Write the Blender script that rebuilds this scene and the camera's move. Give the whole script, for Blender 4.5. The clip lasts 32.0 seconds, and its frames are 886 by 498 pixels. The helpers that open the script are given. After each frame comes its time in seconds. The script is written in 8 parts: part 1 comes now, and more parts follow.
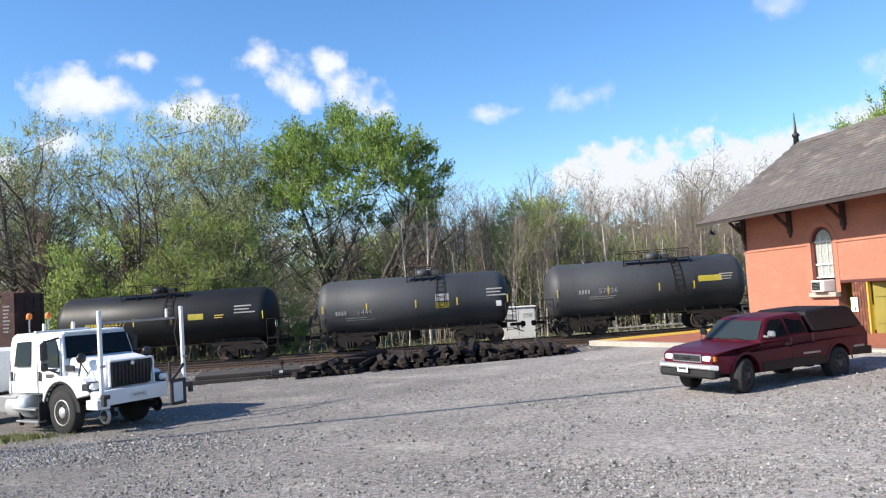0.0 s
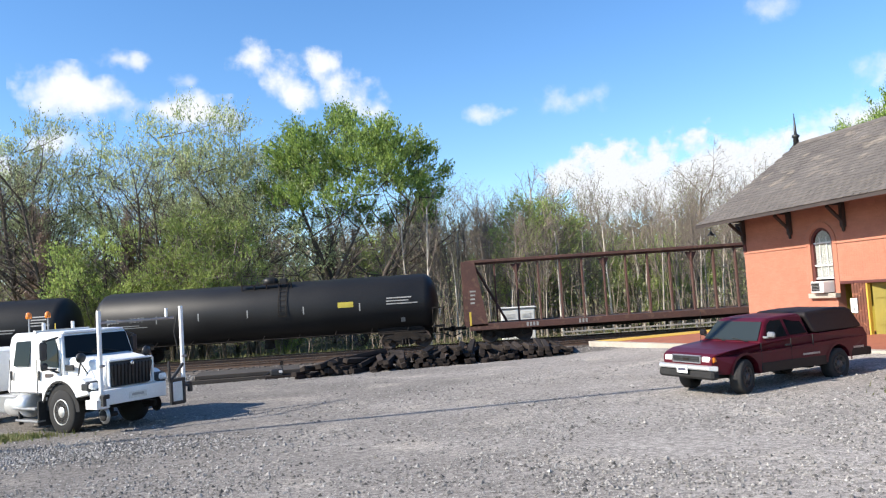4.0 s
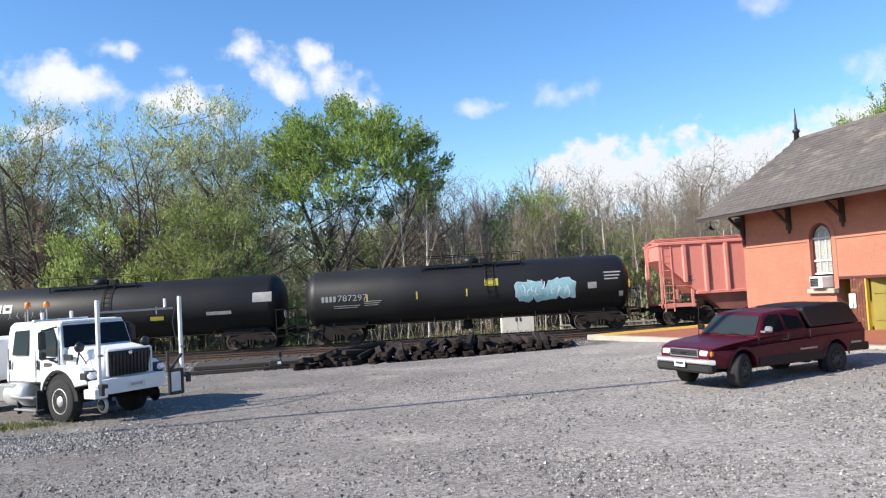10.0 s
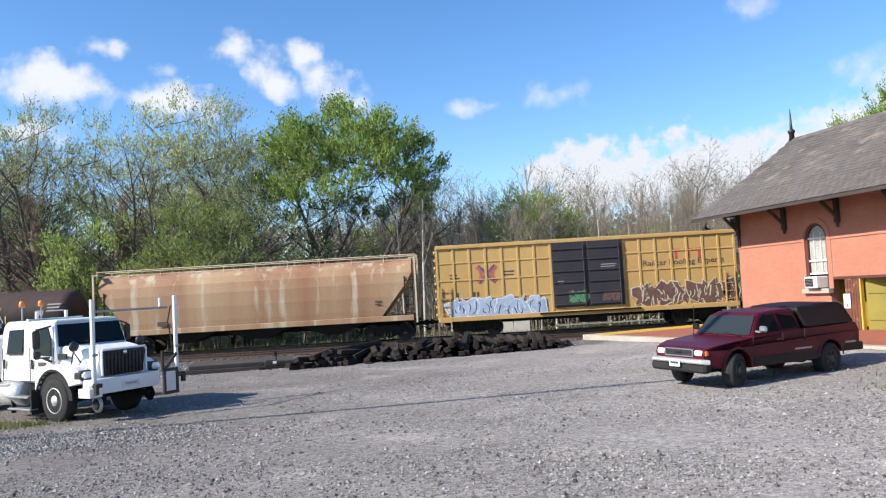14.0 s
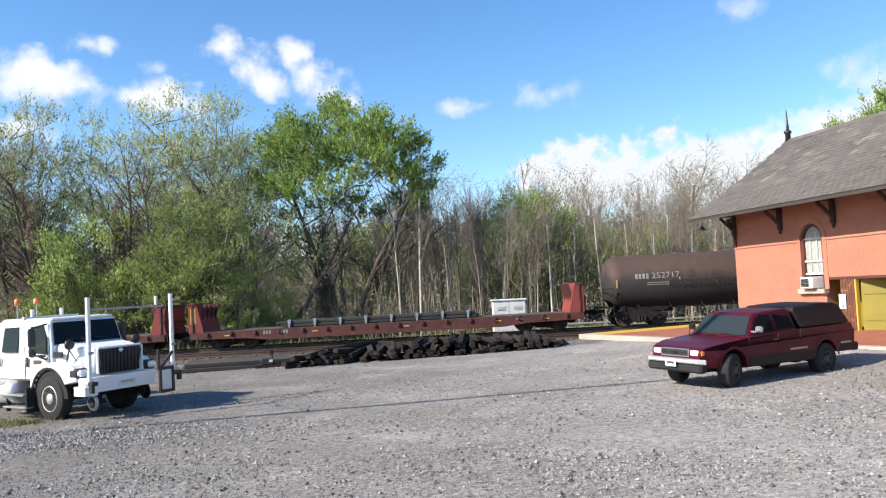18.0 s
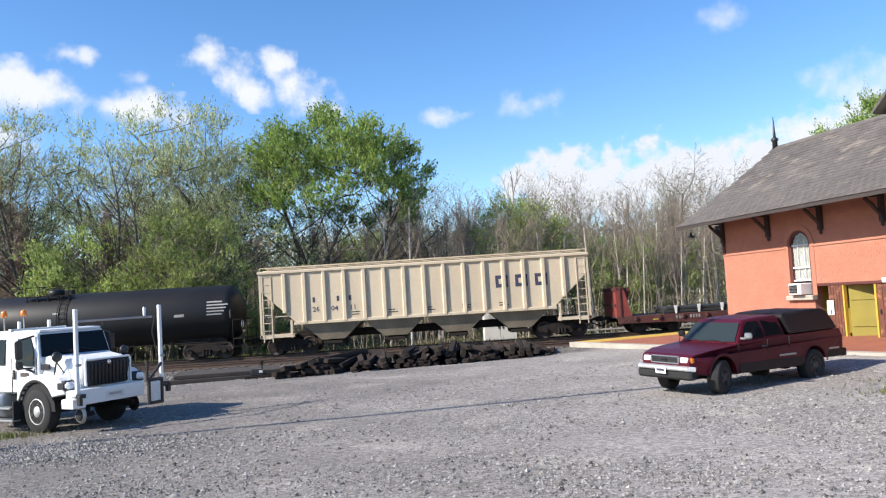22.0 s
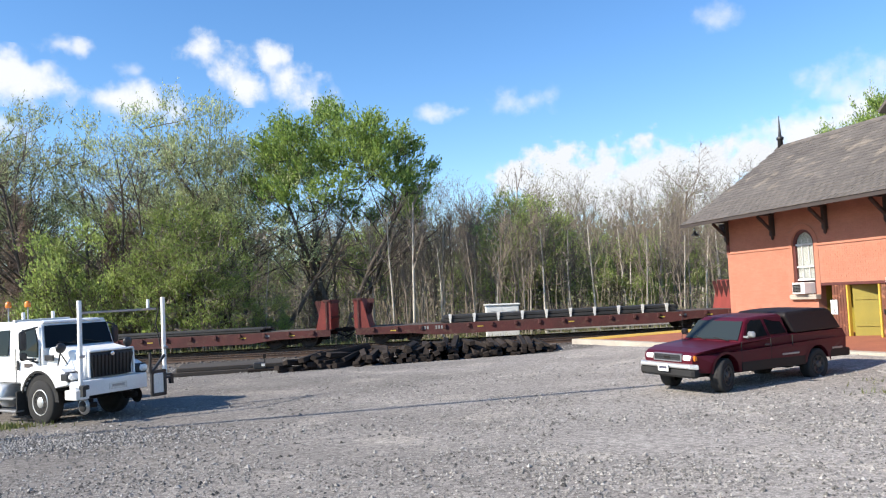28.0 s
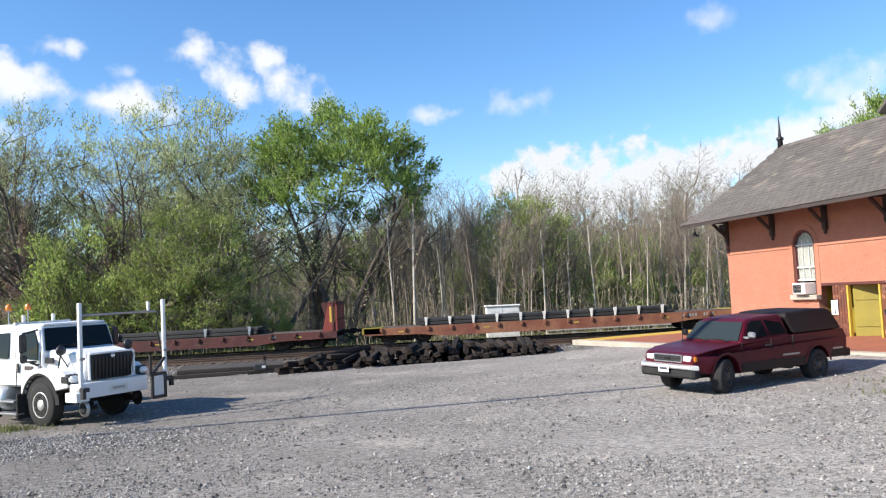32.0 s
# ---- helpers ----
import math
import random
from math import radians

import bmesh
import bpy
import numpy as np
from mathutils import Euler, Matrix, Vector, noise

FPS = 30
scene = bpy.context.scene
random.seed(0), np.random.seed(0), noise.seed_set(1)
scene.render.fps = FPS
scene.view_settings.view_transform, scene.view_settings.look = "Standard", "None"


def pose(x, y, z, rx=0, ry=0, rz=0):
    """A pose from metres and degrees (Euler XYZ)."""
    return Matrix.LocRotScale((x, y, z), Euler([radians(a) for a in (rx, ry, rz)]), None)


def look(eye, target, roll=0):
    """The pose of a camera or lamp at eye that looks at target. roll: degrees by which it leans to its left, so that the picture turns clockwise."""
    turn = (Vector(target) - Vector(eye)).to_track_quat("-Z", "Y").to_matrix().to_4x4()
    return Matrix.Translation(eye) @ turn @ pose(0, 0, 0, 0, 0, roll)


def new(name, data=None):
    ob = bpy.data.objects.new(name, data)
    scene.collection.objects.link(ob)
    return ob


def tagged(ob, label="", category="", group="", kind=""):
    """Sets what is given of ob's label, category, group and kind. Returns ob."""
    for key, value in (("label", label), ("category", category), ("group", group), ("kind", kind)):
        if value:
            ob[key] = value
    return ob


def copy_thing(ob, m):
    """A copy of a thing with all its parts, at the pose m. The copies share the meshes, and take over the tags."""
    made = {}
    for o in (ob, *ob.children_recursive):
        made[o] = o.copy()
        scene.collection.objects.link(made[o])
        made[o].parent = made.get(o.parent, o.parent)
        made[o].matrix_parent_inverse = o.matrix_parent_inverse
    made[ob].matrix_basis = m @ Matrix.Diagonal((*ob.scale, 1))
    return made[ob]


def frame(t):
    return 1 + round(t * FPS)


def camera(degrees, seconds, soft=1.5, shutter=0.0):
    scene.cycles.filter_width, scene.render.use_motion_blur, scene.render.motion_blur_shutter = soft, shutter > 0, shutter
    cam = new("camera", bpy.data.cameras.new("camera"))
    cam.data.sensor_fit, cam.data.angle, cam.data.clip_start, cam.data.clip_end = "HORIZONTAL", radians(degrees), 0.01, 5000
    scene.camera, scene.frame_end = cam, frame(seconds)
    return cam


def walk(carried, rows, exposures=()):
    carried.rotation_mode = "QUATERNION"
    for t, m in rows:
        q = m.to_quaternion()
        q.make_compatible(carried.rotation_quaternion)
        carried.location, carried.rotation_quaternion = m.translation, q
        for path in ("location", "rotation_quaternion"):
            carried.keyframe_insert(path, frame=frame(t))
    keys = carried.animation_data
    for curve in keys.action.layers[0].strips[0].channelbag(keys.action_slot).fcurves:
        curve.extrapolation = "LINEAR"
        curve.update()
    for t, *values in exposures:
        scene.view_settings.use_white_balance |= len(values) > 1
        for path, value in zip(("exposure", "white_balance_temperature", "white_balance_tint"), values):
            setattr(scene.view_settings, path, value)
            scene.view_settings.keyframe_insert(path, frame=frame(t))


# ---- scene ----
# camera: held by hand on one spot, turning slightly
cam = camera(60.0, 32.0, 1.2)
# seconds, x, z, turn to the right, tilt up, lean to the right (degrees)
CAMERA = (
    (0, -0.034, 2.483, -1.05, 3.91, 3.38),
    (0.5, -0.022, 2.477, -1.06, 3.90, 3.44),
    (1, -0.022, 2.473, -1.05, 3.95, 3.47),
    (1.5, -0.035, 2.480, -1.04, 3.96, 3.31),
    (2, -0.039, 2.481, -1.06, 3.96, 3.30),
    (2.5, -0.039, 2.472, -1.05, 3.94, 3.39),
    (3, -0.038, 2.471, -1.07, 3.96, 3.37),
    (3.5, -0.036, 2.478, -1.07, 3.97, 3.29),
    (5.5, -0.032, 2.481, -0.93, 3.78, 3.24),
    (6, -0.023, 2.482, -0.89, 3.79, 3.14),
    (6.5, -0.023, 2.478, -0.85, 3.69, 2.99),
    (7, -0.023, 2.467, -0.86, 3.68, 2.86),
    (7.5, -0.016, 2.470, -0.86, 3.64, 2.78),
    (8, -0.021, 2.476, -0.84, 3.46, 2.31),
    (8.5, -0.014, 2.458, -0.88, 3.26, 2.28),
    (9, -0.008, 2.460, -0.96, 3.24, 2.84),
    (9.5, -0.007, 2.468, -1.06, 3.33, 2.89),
    (10, -0.009, 2.459, -1.05, 3.42, 2.86),
    (10.5, -0.004, 2.444, -1.04, 3.48, 3.00),
    (11, -0.007, 2.439, -1.00, 3.52, 3.10),
    (11.5, -0.006, 2.454, -1.00, 3.55, 3.12),
    (12, 0.001, 2.461, -0.99, 3.59, 2.71),
    (12.5, -0.002, 2.455, -0.93, 3.52, 2.66),
    (13, 0.005, 2.457, -0.88, 3.43, 2.83),
    (13.5, 0.007, 2.459, -0.83, 3.40, 2.85),
    (14, 0.009, 2.453, -0.77, 3.39, 2.79),
    (14.5, 0.002, 2.448, -0.73, 3.37, 2.65),
    (16.5, 0.006, 2.457, -0.58, 3.26, 2.67),
    (17, -0.007, 2.465, -0.51, 3.23, 2.74),
    (17.5, 0.005, 2.464, -0.51, 3.25, 2.75),
    (18, -0.001, 2.459, -0.50, 3.30, 2.60),
    (18.5, 0.004, 2.458, -0.44, 3.31, 2.40),
    (19, 0.008, 2.468, -0.21, 3.25, 2.43),
    (19.5, 0.014, 2.456, 0.06, 3.30, 2.57),
    (20, 0.022, 2.452, 0.34, 3.33, 2.50),
    (20.5, 0.022, 2.444, 0.48, 3.47, 2.72),
    (21, 0.027, 2.455, 0.47, 3.58, 2.93),
    (21.5, 0.028, 2.454, 0.35, 3.77, 3.08),
    (22, 0.018, 2.458, 0.24, 3.93, 3.01),
    (22.5, 0.016, 2.466, 0.07, 4.02, 2.82),
    (23, 0.013, 2.463, 0.01, 4.09, 2.97),
    (23.5, 0.003, 2.460, -0.04, 4.08, 2.77),
    (24, 0.007, 2.459, -0.03, 3.99, 2.47),
    (24.5, 0.013, 2.466, 0.05, 3.83, 2.24),
    (25, 0.008, 2.474, 0.17, 3.71, 2.33),
    (25.5, 0.008, 2.451, 0.16, 3.64, 2.42),
    (27.5, 0.008, 2.452, -0.02, 3.57, 2.48),
    (28, 0.000, 2.450, -0.00, 3.62, 2.41),
    (28.5, 0.004, 2.470, -0.04, 3.59, 2.29),
    (29, 0.005, 2.473, -0.03, 3.58, 2.36),
    (29.5, -0.006, 2.458, -0.02, 3.62, 2.43),
    (30, 0.004, 2.451, -0.01, 3.67, 2.56),
    (30.5, 0.014, 2.460, -0.05, 3.73, 2.48),
    (31, 0.007, 2.464, -0.03, 3.71, 2.39),
    (31.5, 0.012, 2.461, -0.04, 3.67, 2.49),
    (32, 0.013, 2.457, -0.03, 3.71, 2.57),
)


def held(x, z, turn, tilt, lean):
    return pose(x, 0, z, 0, 0, -turn) @ pose(0, 0, 0, 90 + tilt) @ pose(0, 0, 0, 0, 0, -lean)


# the film camera's own brightening, in stops, and its white balance
EXPOSURES = ((0, 0.80, 6400, 11), (1, 0.83, 6450, 10.5), (3, 0.86, 6450, 10.5), (8, 0.87, 6450, 10.5), (9, 0.77, 6380, 11), (10.1, 0.79, 6400, 11), (11, 0.85, 6480, 10), (12, 0.86, 6450, 10), (13, 0.80, 6450, 10.5), (14, 0.71, 6300, 12), (16, 0.79, 6500, 10), (19, 0.85, 6500, 10), (21, 0.88, 6500, 10),
             (22, 0.76, 6320, 12), (23, 0.67, 6220, 13), (24, 0.66, 6200, 13), (25, 0.69, 6250, 12.5), (27, 0.79, 6420, 11), (28, 0.81, 6450, 10.5), (32, 0.81, 6450, 10.5))
walk(cam, [(t, held(*r)) for t, *r in CAMERA], EXPOSURES)

# ---- light: a low afternoon sun from the left and a little behind ----
SUN_TO = Vector((-0.91 * 0.84, -0.41 * 0.84, 0.545)).normalized()
world = bpy.data.worlds.new("sky")
scene.world = world
world.use_nodes = True
wn = world.node_tree.nodes
sky = wn.new("ShaderNodeTexSky")
sky.sky_type, sky.sun_disc = "NISHITA", False
sky.sun_elevation = math.asin(SUN_TO.z)
sky.sun_rotation = math.atan2(SUN_TO.x, SUN_TO.y)
sky.air_density, sky.dust_density, sky.ozone_density = 1.0, 0.15, 3.0
wn["Background"].inputs["Strength"].default_value = 0.128
rich = wn.new("ShaderNodeHueSaturation")
rich.inputs["Hue"].default_value, rich.inputs["Saturation"].default_value = 0.503, 1.2
world.node_tree.links.new(sky.outputs["Color"], rich.inputs["Color"])
world.node_tree.links.new(rich.outputs["Color"], wn["Background"].inputs["Color"])
sun = new("sun", bpy.data.lights.new("sun", "SUN"))
sun.data.energy, sun.data.angle, sun.data.color = 5.0, radians(0.53), (1.0, 0.92, 0.79)
sun.matrix_world = look(SUN_TO * 50, (0, 0, 0))


# ---- materials ----
def mat(name, c1, c2=None, rough=0.7, metal=0.0, big=1.0, fine=30.0, mix=0.5, grain=0.25, bump=0.15, vary=0.0, c3=None, streak=None, trans=0.0, spec=0.5, coat=0.0):
    """A painted, mineral or wooden surface: c1 and c2 mixed by large noise, a fine grain, relief and, with c3, worn spots."""
    m = bpy.data.materials.new(name)
    m.use_nodes = True
    n, l = m.node_tree.nodes, m.node_tree.links
    bsdf = n["Principled BSDF"]
    bsdf.inputs["Metallic"].default_value = metal
    bsdf.inputs["Specular IOR Level"].default_value = spec
    bsdf.inputs["Coat Weight"].default_value = coat
    at = n.new("ShaderNodeTexCoord").outputs["Object"]
    if streak:
        mp = n.new("ShaderNodeMapping")
        mp.inputs["Scale"].default_value = streak
        l.new(at, mp.inputs["Vector"])
        big_at = mp.outputs["Vector"]
    else:
        big_at = at

    def noise_at(scale, detail, where):
        t = n.new("ShaderNodeTexNoise")
        t.inputs["Scale"].default_value, t.inputs["Detail"].default_value = scale, detail
        l.new(where, t.inputs["Vector"])
        return t.outputs["Fac"]

    def ramp(fac, a, b):
        r = n.new("ShaderNodeMapRange")
        r.inputs["From Min"].default_value, r.inputs["From Max"].default_value = a, b
        l.new(fac, r.inputs["Value"])
        return r.outputs["Result"]

    def blend(fac, a, b, kind="MIX"):
        x = n.new("ShaderNodeMix")
        x.data_type, x.blend_type = "RGBA", kind
        for sock, v in ((x.inputs["Factor"], fac), (x.inputs[6], a), (x.inputs[7], b)):
            if isinstance(v, (int, float)):
                sock.default_value = v
            elif isinstance(v, tuple):
                sock.default_value = (*v, 1)
            else:
                l.new(v, sock)
        return x.outputs[2]

    f_big = noise_at(big, 4, big_at)
    f_fine = noise_at(fine, 3, at)
    col = blend(ramp(f_big, mix - 0.2, mix + 0.2), c1, c2 or tuple(v * 0.75 for v in c1))
    if c3:
        f3 = noise_at(big * 3.1, 6, big_at)
        col = blend(ramp(f3, 0.56, 0.66), col, c3)
    shade = n.new("ShaderNodeMapRange")
    shade.inputs["To Min"].default_value, shade.inputs["To Max"].default_value = 1 - grain, 1 + grain
    shade.inputs["From Min"].default_value, shade.inputs["From Max"].default_value = 0.3, 0.7
    l.new(f_fine, shade.inputs["Value"])
    col = blend(1.0, col, shade.outputs["Result"], "MULTIPLY")
    if vary:
        info = n.new("ShaderNodeObjectInfo")
        v = n.new("ShaderNodeMapRange")
        v.inputs["To Min"].default_value, v.inputs["To Max"].default_value = 1 - vary, 1 + vary
        l.new(info.outputs["Random"], v.inputs["Value"])
        col = blend(1.0, col, v.outputs["Result"], "MULTIPLY")
    l.new(col, bsdf.inputs["Base Color"])
    rr = n.new("ShaderNodeMapRange")
    rr.inputs["To Min"].default_value, rr.inputs["To Max"].default_value = max(0.03, rough - 0.12), min(1, rough + 0.12)
    l.new(f_big, rr.inputs["Value"])
    l.new(rr.outputs["Result"], bsdf.inputs["Roughness"])
    if bump:
        b = n.new("ShaderNodeBump")
        b.inputs["Strength"].default_value, b.inputs["Distance"].default_value = bump, 0.4 / fine
        l.new(f_fine, b.inputs["Height"])
        l.new(b.outputs["Normal"], bsdf.inputs["Normal"])
    if trans:
        tr = n.new("ShaderNodeBsdfTranslucent")
        l.new(col, tr.inputs["Color"])
        ms = n.new("ShaderNodeMixShader")
        ms.inputs["Fac"].default_value = trans
        l.new(bsdf.outputs["BSDF"], ms.inputs[1])
        l.new(tr.outputs["BSDF"], ms.inputs[2])
        l.new(ms.outputs["Shader"], n["Material Output"].inputs["Surface"])
    return m


def mixed(name, base, lo, hi):
    """A copy of a surface whose joined pieces differ in tone."""
    m = base.copy()
    m.name = name
    n, l = m.node_tree.nodes, m.node_tree.links
    b = n["Principled BSDF"]
    old = b.inputs["Base Color"].links[0].from_socket
    geo, r, x = n.new("ShaderNodeNewGeometry"), n.new("ShaderNodeMapRange"), n.new("ShaderNodeMix")
    r.inputs["To Min"].default_value, r.inputs["To Max"].default_value = lo, hi
    l.new(geo.outputs["Random Per Island"], r.inputs["Value"])
    x.data_type, x.blend_type = "RGBA", "MULTIPLY"
    x.inputs["Factor"].default_value = 1
    l.new(old, x.inputs[6])
    l.new(r.outputs["Result"], x.inputs[7])
    l.new(x.outputs[2], b.inputs["Base Color"])
    return m


def leaf_mat(name, c1, c2, trans=0.35):
    """Leaves: the colour varies from leaf clump to leaf clump."""
    m = bpy.data.materials.new(name)
    m.use_nodes = True
    n, l = m.node_tree.nodes, m.node_tree.links
    bsdf = n["Principled BSDF"]
    geo = n.new("ShaderNodeNewGeometry")
    info = n.new("ShaderNodeObjectInfo")
    mx = n.new("ShaderNodeMix")
    mx.data_type = "RGBA"
    mx.inputs[6].default_value, mx.inputs[7].default_value = (*c1, 1), (*c2, 1)
    l.new(geo.outputs["Random Per Island"], mx.inputs["Factor"])
    hsv = n.new("ShaderNodeHueSaturation")
    v = n.new("ShaderNodeMapRange")
    v.inputs["To Min"].default_value, v.inputs["To Max"].default_value = 0.75, 1.25
    l.new(info.outputs["Random"], v.inputs["Value"])
    l.new(v.outputs["Result"], hsv.inputs["Value"])
    l.new(mx.outputs[2], hsv.inputs["Color"])
    l.new(hsv.outputs["Color"], bsdf.inputs["Base Color"])
    bsdf.inputs["Roughness"].default_value = 0.6
    tr = n.new("ShaderNodeBsdfTranslucent")
    l.new(hsv.outputs["Color"], tr.inputs["Color"])
    ms = n.new("ShaderNodeMixShader")
    ms.inputs["Fac"].default_value = trans
    l.new(bsdf.outputs["BSDF"], ms.inputs[1])
    l.new(tr.outputs["BSDF"], ms.inputs[2])
    l.new(ms.outputs["Shader"], n["Material Output"].inputs["Surface"])
    return m


def glass_mat(name, tint, rough=0.05, gloss=0.14):
    m = bpy.data.materials.new(name)
    m.use_nodes = True
    b = m.node_tree.nodes["Principled BSDF"]
    b.inputs["Base Color"].default_value = (*tint, 1)
    b.inputs["Roughness"].default_value = rough
    b.inputs["Specular IOR Level"].default_value = gloss
    return m


def clear_mat(name):
    m = bpy.data.materials.new(name)
    m.use_nodes = True
    n, l = m.node_tree.nodes, m.node_tree.links
    n.remove(n["Principled BSDF"])
    tr, gl, ms = n.new("ShaderNodeBsdfTransparent"), n.new("ShaderNodeBsdfGlossy"), n.new("ShaderNodeMixShader")
    ms.inputs["Fac"].default_value = 0.07
    tr.inputs["Color"].default_value = (0.87, 0.88, 0.88, 1)
    gl.inputs["Roughness"].default_value = 0.03
    l.new(tr.outputs["BSDF"], ms.inputs[1])
    l.new(gl.outputs["BSDF"], ms.inputs[2])
    l.new(ms.outputs["Shader"], n["Material Output"].inputs["Surface"])
    return m


def cloud_mat(name, seed, thin=0.0, crisp=0.0, glow=0.6):
    """Cloud veil: white, torn by noise and fading to the rim of its lobe."""
    m = bpy.data.materials.new(name)
    m.use_nodes = True
    n, l = m.node_tree.nodes, m.node_tree.links
    n.remove(n["Principled BSDF"])
    tc = n.new("ShaderNodeTexCoord")
    sub = n.new("ShaderNodeVectorMath")
    sub.operation = "DISTANCE"
    sub.inputs[1].default_value = (0.5, 0.5, 0)
    l.new(tc.outputs["UV"], sub.inputs[0])
    no = n.new("ShaderNodeTexNoise")
    no.inputs["Scale"].default_value, no.inputs["Detail"].default_value, no.inputs["Roughness"].default_value = 0.011, 9, 0.56
    mp = n.new("ShaderNodeMapping")
    mp.inputs["Location"].default_value = (seed * 371, 0, seed * 97)
    l.new(tc.outputs["Object"], mp.inputs["Vector"])
    l.new(mp.outputs["Vector"], no.inputs["Vector"])

    def calc(op, a, b):
        x = n.new("ShaderNodeMath")
        x.operation = op
        for sock, v in zip(x.inputs, (a, b)):
            if isinstance(v, float):
                sock.default_value = v
            else:
                l.new(v, sock)
        return x.outputs[0]

    body = calc("SUBTRACT", calc("MULTIPLY", calc("SUBTRACT", no.outputs["Fac"], 0.23), 3.0), calc("MULTIPLY", sub.outputs["Value"], 2.3))
    soft = n.new("ShaderNodeMapRange")
    soft.interpolation_type = "SMOOTHSTEP"
    soft.inputs["From Min"].default_value, soft.inputs["From Max"].default_value = -0.26 + thin * 0.3 + crisp * 0.5, 0.86 + thin - crisp
    soft.inputs["To Max"].default_value = 1.0 - thin * 1.1
    l.new(body, soft.inputs["Value"])
    em = n.new("ShaderNodeEmission")
    em.inputs["Color"].default_value = (0.93, 0.96, 1.0, 1)
    em.inputs["Strength"].default_value = glow
    tr = n.new("ShaderNodeBsdfTransparent")
    ms = n.new("ShaderNodeMixShader")
    l.new(soft.outputs["Result"], ms.inputs["Fac"])
    l.new(tr.outputs["BSDF"], ms.inputs[1])
    l.new(em.outputs["Emission"], ms.inputs[2])
    l.new(ms.outputs["Shader"], n["Material Output"].inputs["Surface"])
    return m


def ground_mat():
    """Crushed grey stone, worn pale and sandy in tracks, grassy beyond the railway."""
    m = mat("gravel_ground", (0.292, 0.268, 0.244), (0.21, 0.192, 0.175), rough=0.95, big=0.16, fine=48, mix=0.5, grain=0.42, bump=0.7, c3=(0.33, 0.30, 0.265), spec=0.1)
    n, l = m.node_tree.nodes, m.node_tree.links
    bsdf = n["Principled BSDF"]
    old = bsdf.inputs["Base Color"].links[0].from_socket
    vo = n.new("ShaderNodeTexVoronoi")
    vo.inputs["Scale"].default_value = 17
    tc = n.new("ShaderNodeTexCoord")
    l.new(tc.outputs["Object"], vo.inputs["Vector"])
    v = n.new("ShaderNodeSeparateColor")
    l.new(vo.outputs["Color"], v.inputs[0])
    r = n.new("ShaderNodeMapRange")
    r.inputs["To Min"].default_value, r.inputs["To Max"].default_value = 0.68, 1.32
    l.new(v.outputs[0], r.inputs["Value"])
    x = n.new("ShaderNodeMix")
    x.data_type, x.blend_type = "RGBA", "MULTIPLY"
    x.inputs["Factor"].default_value = 1
    l.new(old, x.inputs[6])
    l.new(r.outputs["Result"], x.inputs[7])
    sep = n.new("ShaderNodeSeparateXYZ")
    l.new(tc.outputs["Object"], sep.inputs[0])
    # darker crushed cinder spread over the western part of the lot, in ragged patches
    cn = n.new("ShaderNodeTexNoise")
    cn.inputs["Scale"].default_value, cn.inputs["Detail"].default_value = 0.35, 6
    l.new(tc.outputs["Object"], cn.inputs["Vector"])
    cm = n.new("ShaderNodeMath")
    cm.operation = "MULTIPLY_ADD"
    cm.inputs[1].default_value = 16.0
    l.new(cn.outputs["Fac"], cm.inputs[0])
    l.new(sep.outputs["X"], cm.inputs[2])
    ce = n.new("ShaderNodeMapRange")
    ce.inputs["From Min"].default_value, ce.inputs["From Max"].default_value = 1.0, 13.0
    ce.inputs["To Min"].default_value, ce.inputs["To Max"].default_value = 0.70, 1.12
    l.new(cm.outputs[0], ce.inputs["Value"])
    cx = n.new("ShaderNodeMix")
    cx.data_type, cx.blend_type = "RGBA", "MULTIPLY"
    cx.inputs["Factor"].default_value = 1
    l.new(x.outputs[2], cx.inputs[6])
    l.new(ce.outputs["Result"], cx.inputs[7])
    x = cx
    # black cinders and old ballast trodden in along the tracks
    kn = n.new("ShaderNodeTexNoise")
    kn.inputs["Scale"].default_value, kn.inputs["Detail"].default_value = 0.8, 7
    l.new(tc.outputs["Object"], kn.inputs["Vector"])
    km = n.new("ShaderNodeMath")
    km.operation = "MULTIPLY_ADD"
    km.inputs[1].default_value = 3.2
    l.new(kn.outputs["Fac"], km.inputs[0])
    l.new(sep.outputs["Y"], km.inputs[2])
    ke = n.new("ShaderNodeMapRange")
    ke.inputs["From Min"].default_value, ke.inputs["From Max"].default_value = 33.6, 34.8
    ke.inputs["To Min"].default_value, ke.inputs["To Max"].default_value = 1.0, 0.5
    l.new(km.outputs[0], ke.inputs["Value"])
    kx = n.new("ShaderNodeMix")
    kx.data_type, kx.blend_type = "RGBA", "MULTIPLY"
    kx.inputs["Factor"].default_value = 1
    l.new(x.outputs[2], kx.inputs[6])
    l.new(ke.outputs["Result"], kx.inputs[7])
    x = kx
    # grass and leaf litter past the tracks
    no = n.new("ShaderNodeTexNoise")
    no.inputs["Scale"].default_value, no.inputs["Detail"].default_value = 0.5, 5
    l.new(tc.outputs["Object"], no.inputs["Vector"])
    ad = n.new("ShaderNodeMath")
    ad.operation = "MULTIPLY_ADD"
    ad.inputs[1].default_value = 5.0
    l.new(no.outputs["Fac"], ad.inputs[0])
    l.new(sep.outputs["Y"], ad.inputs[2])
    edge = n.new("ShaderNodeMapRange")
    edge.inputs["From Min"].default_value, edge.inputs["From Max"].default_value = 45.5, 47.5
    l.new(ad.outputs[0], edge.inputs["Value"])
    lit = n.new("ShaderNodeMix")
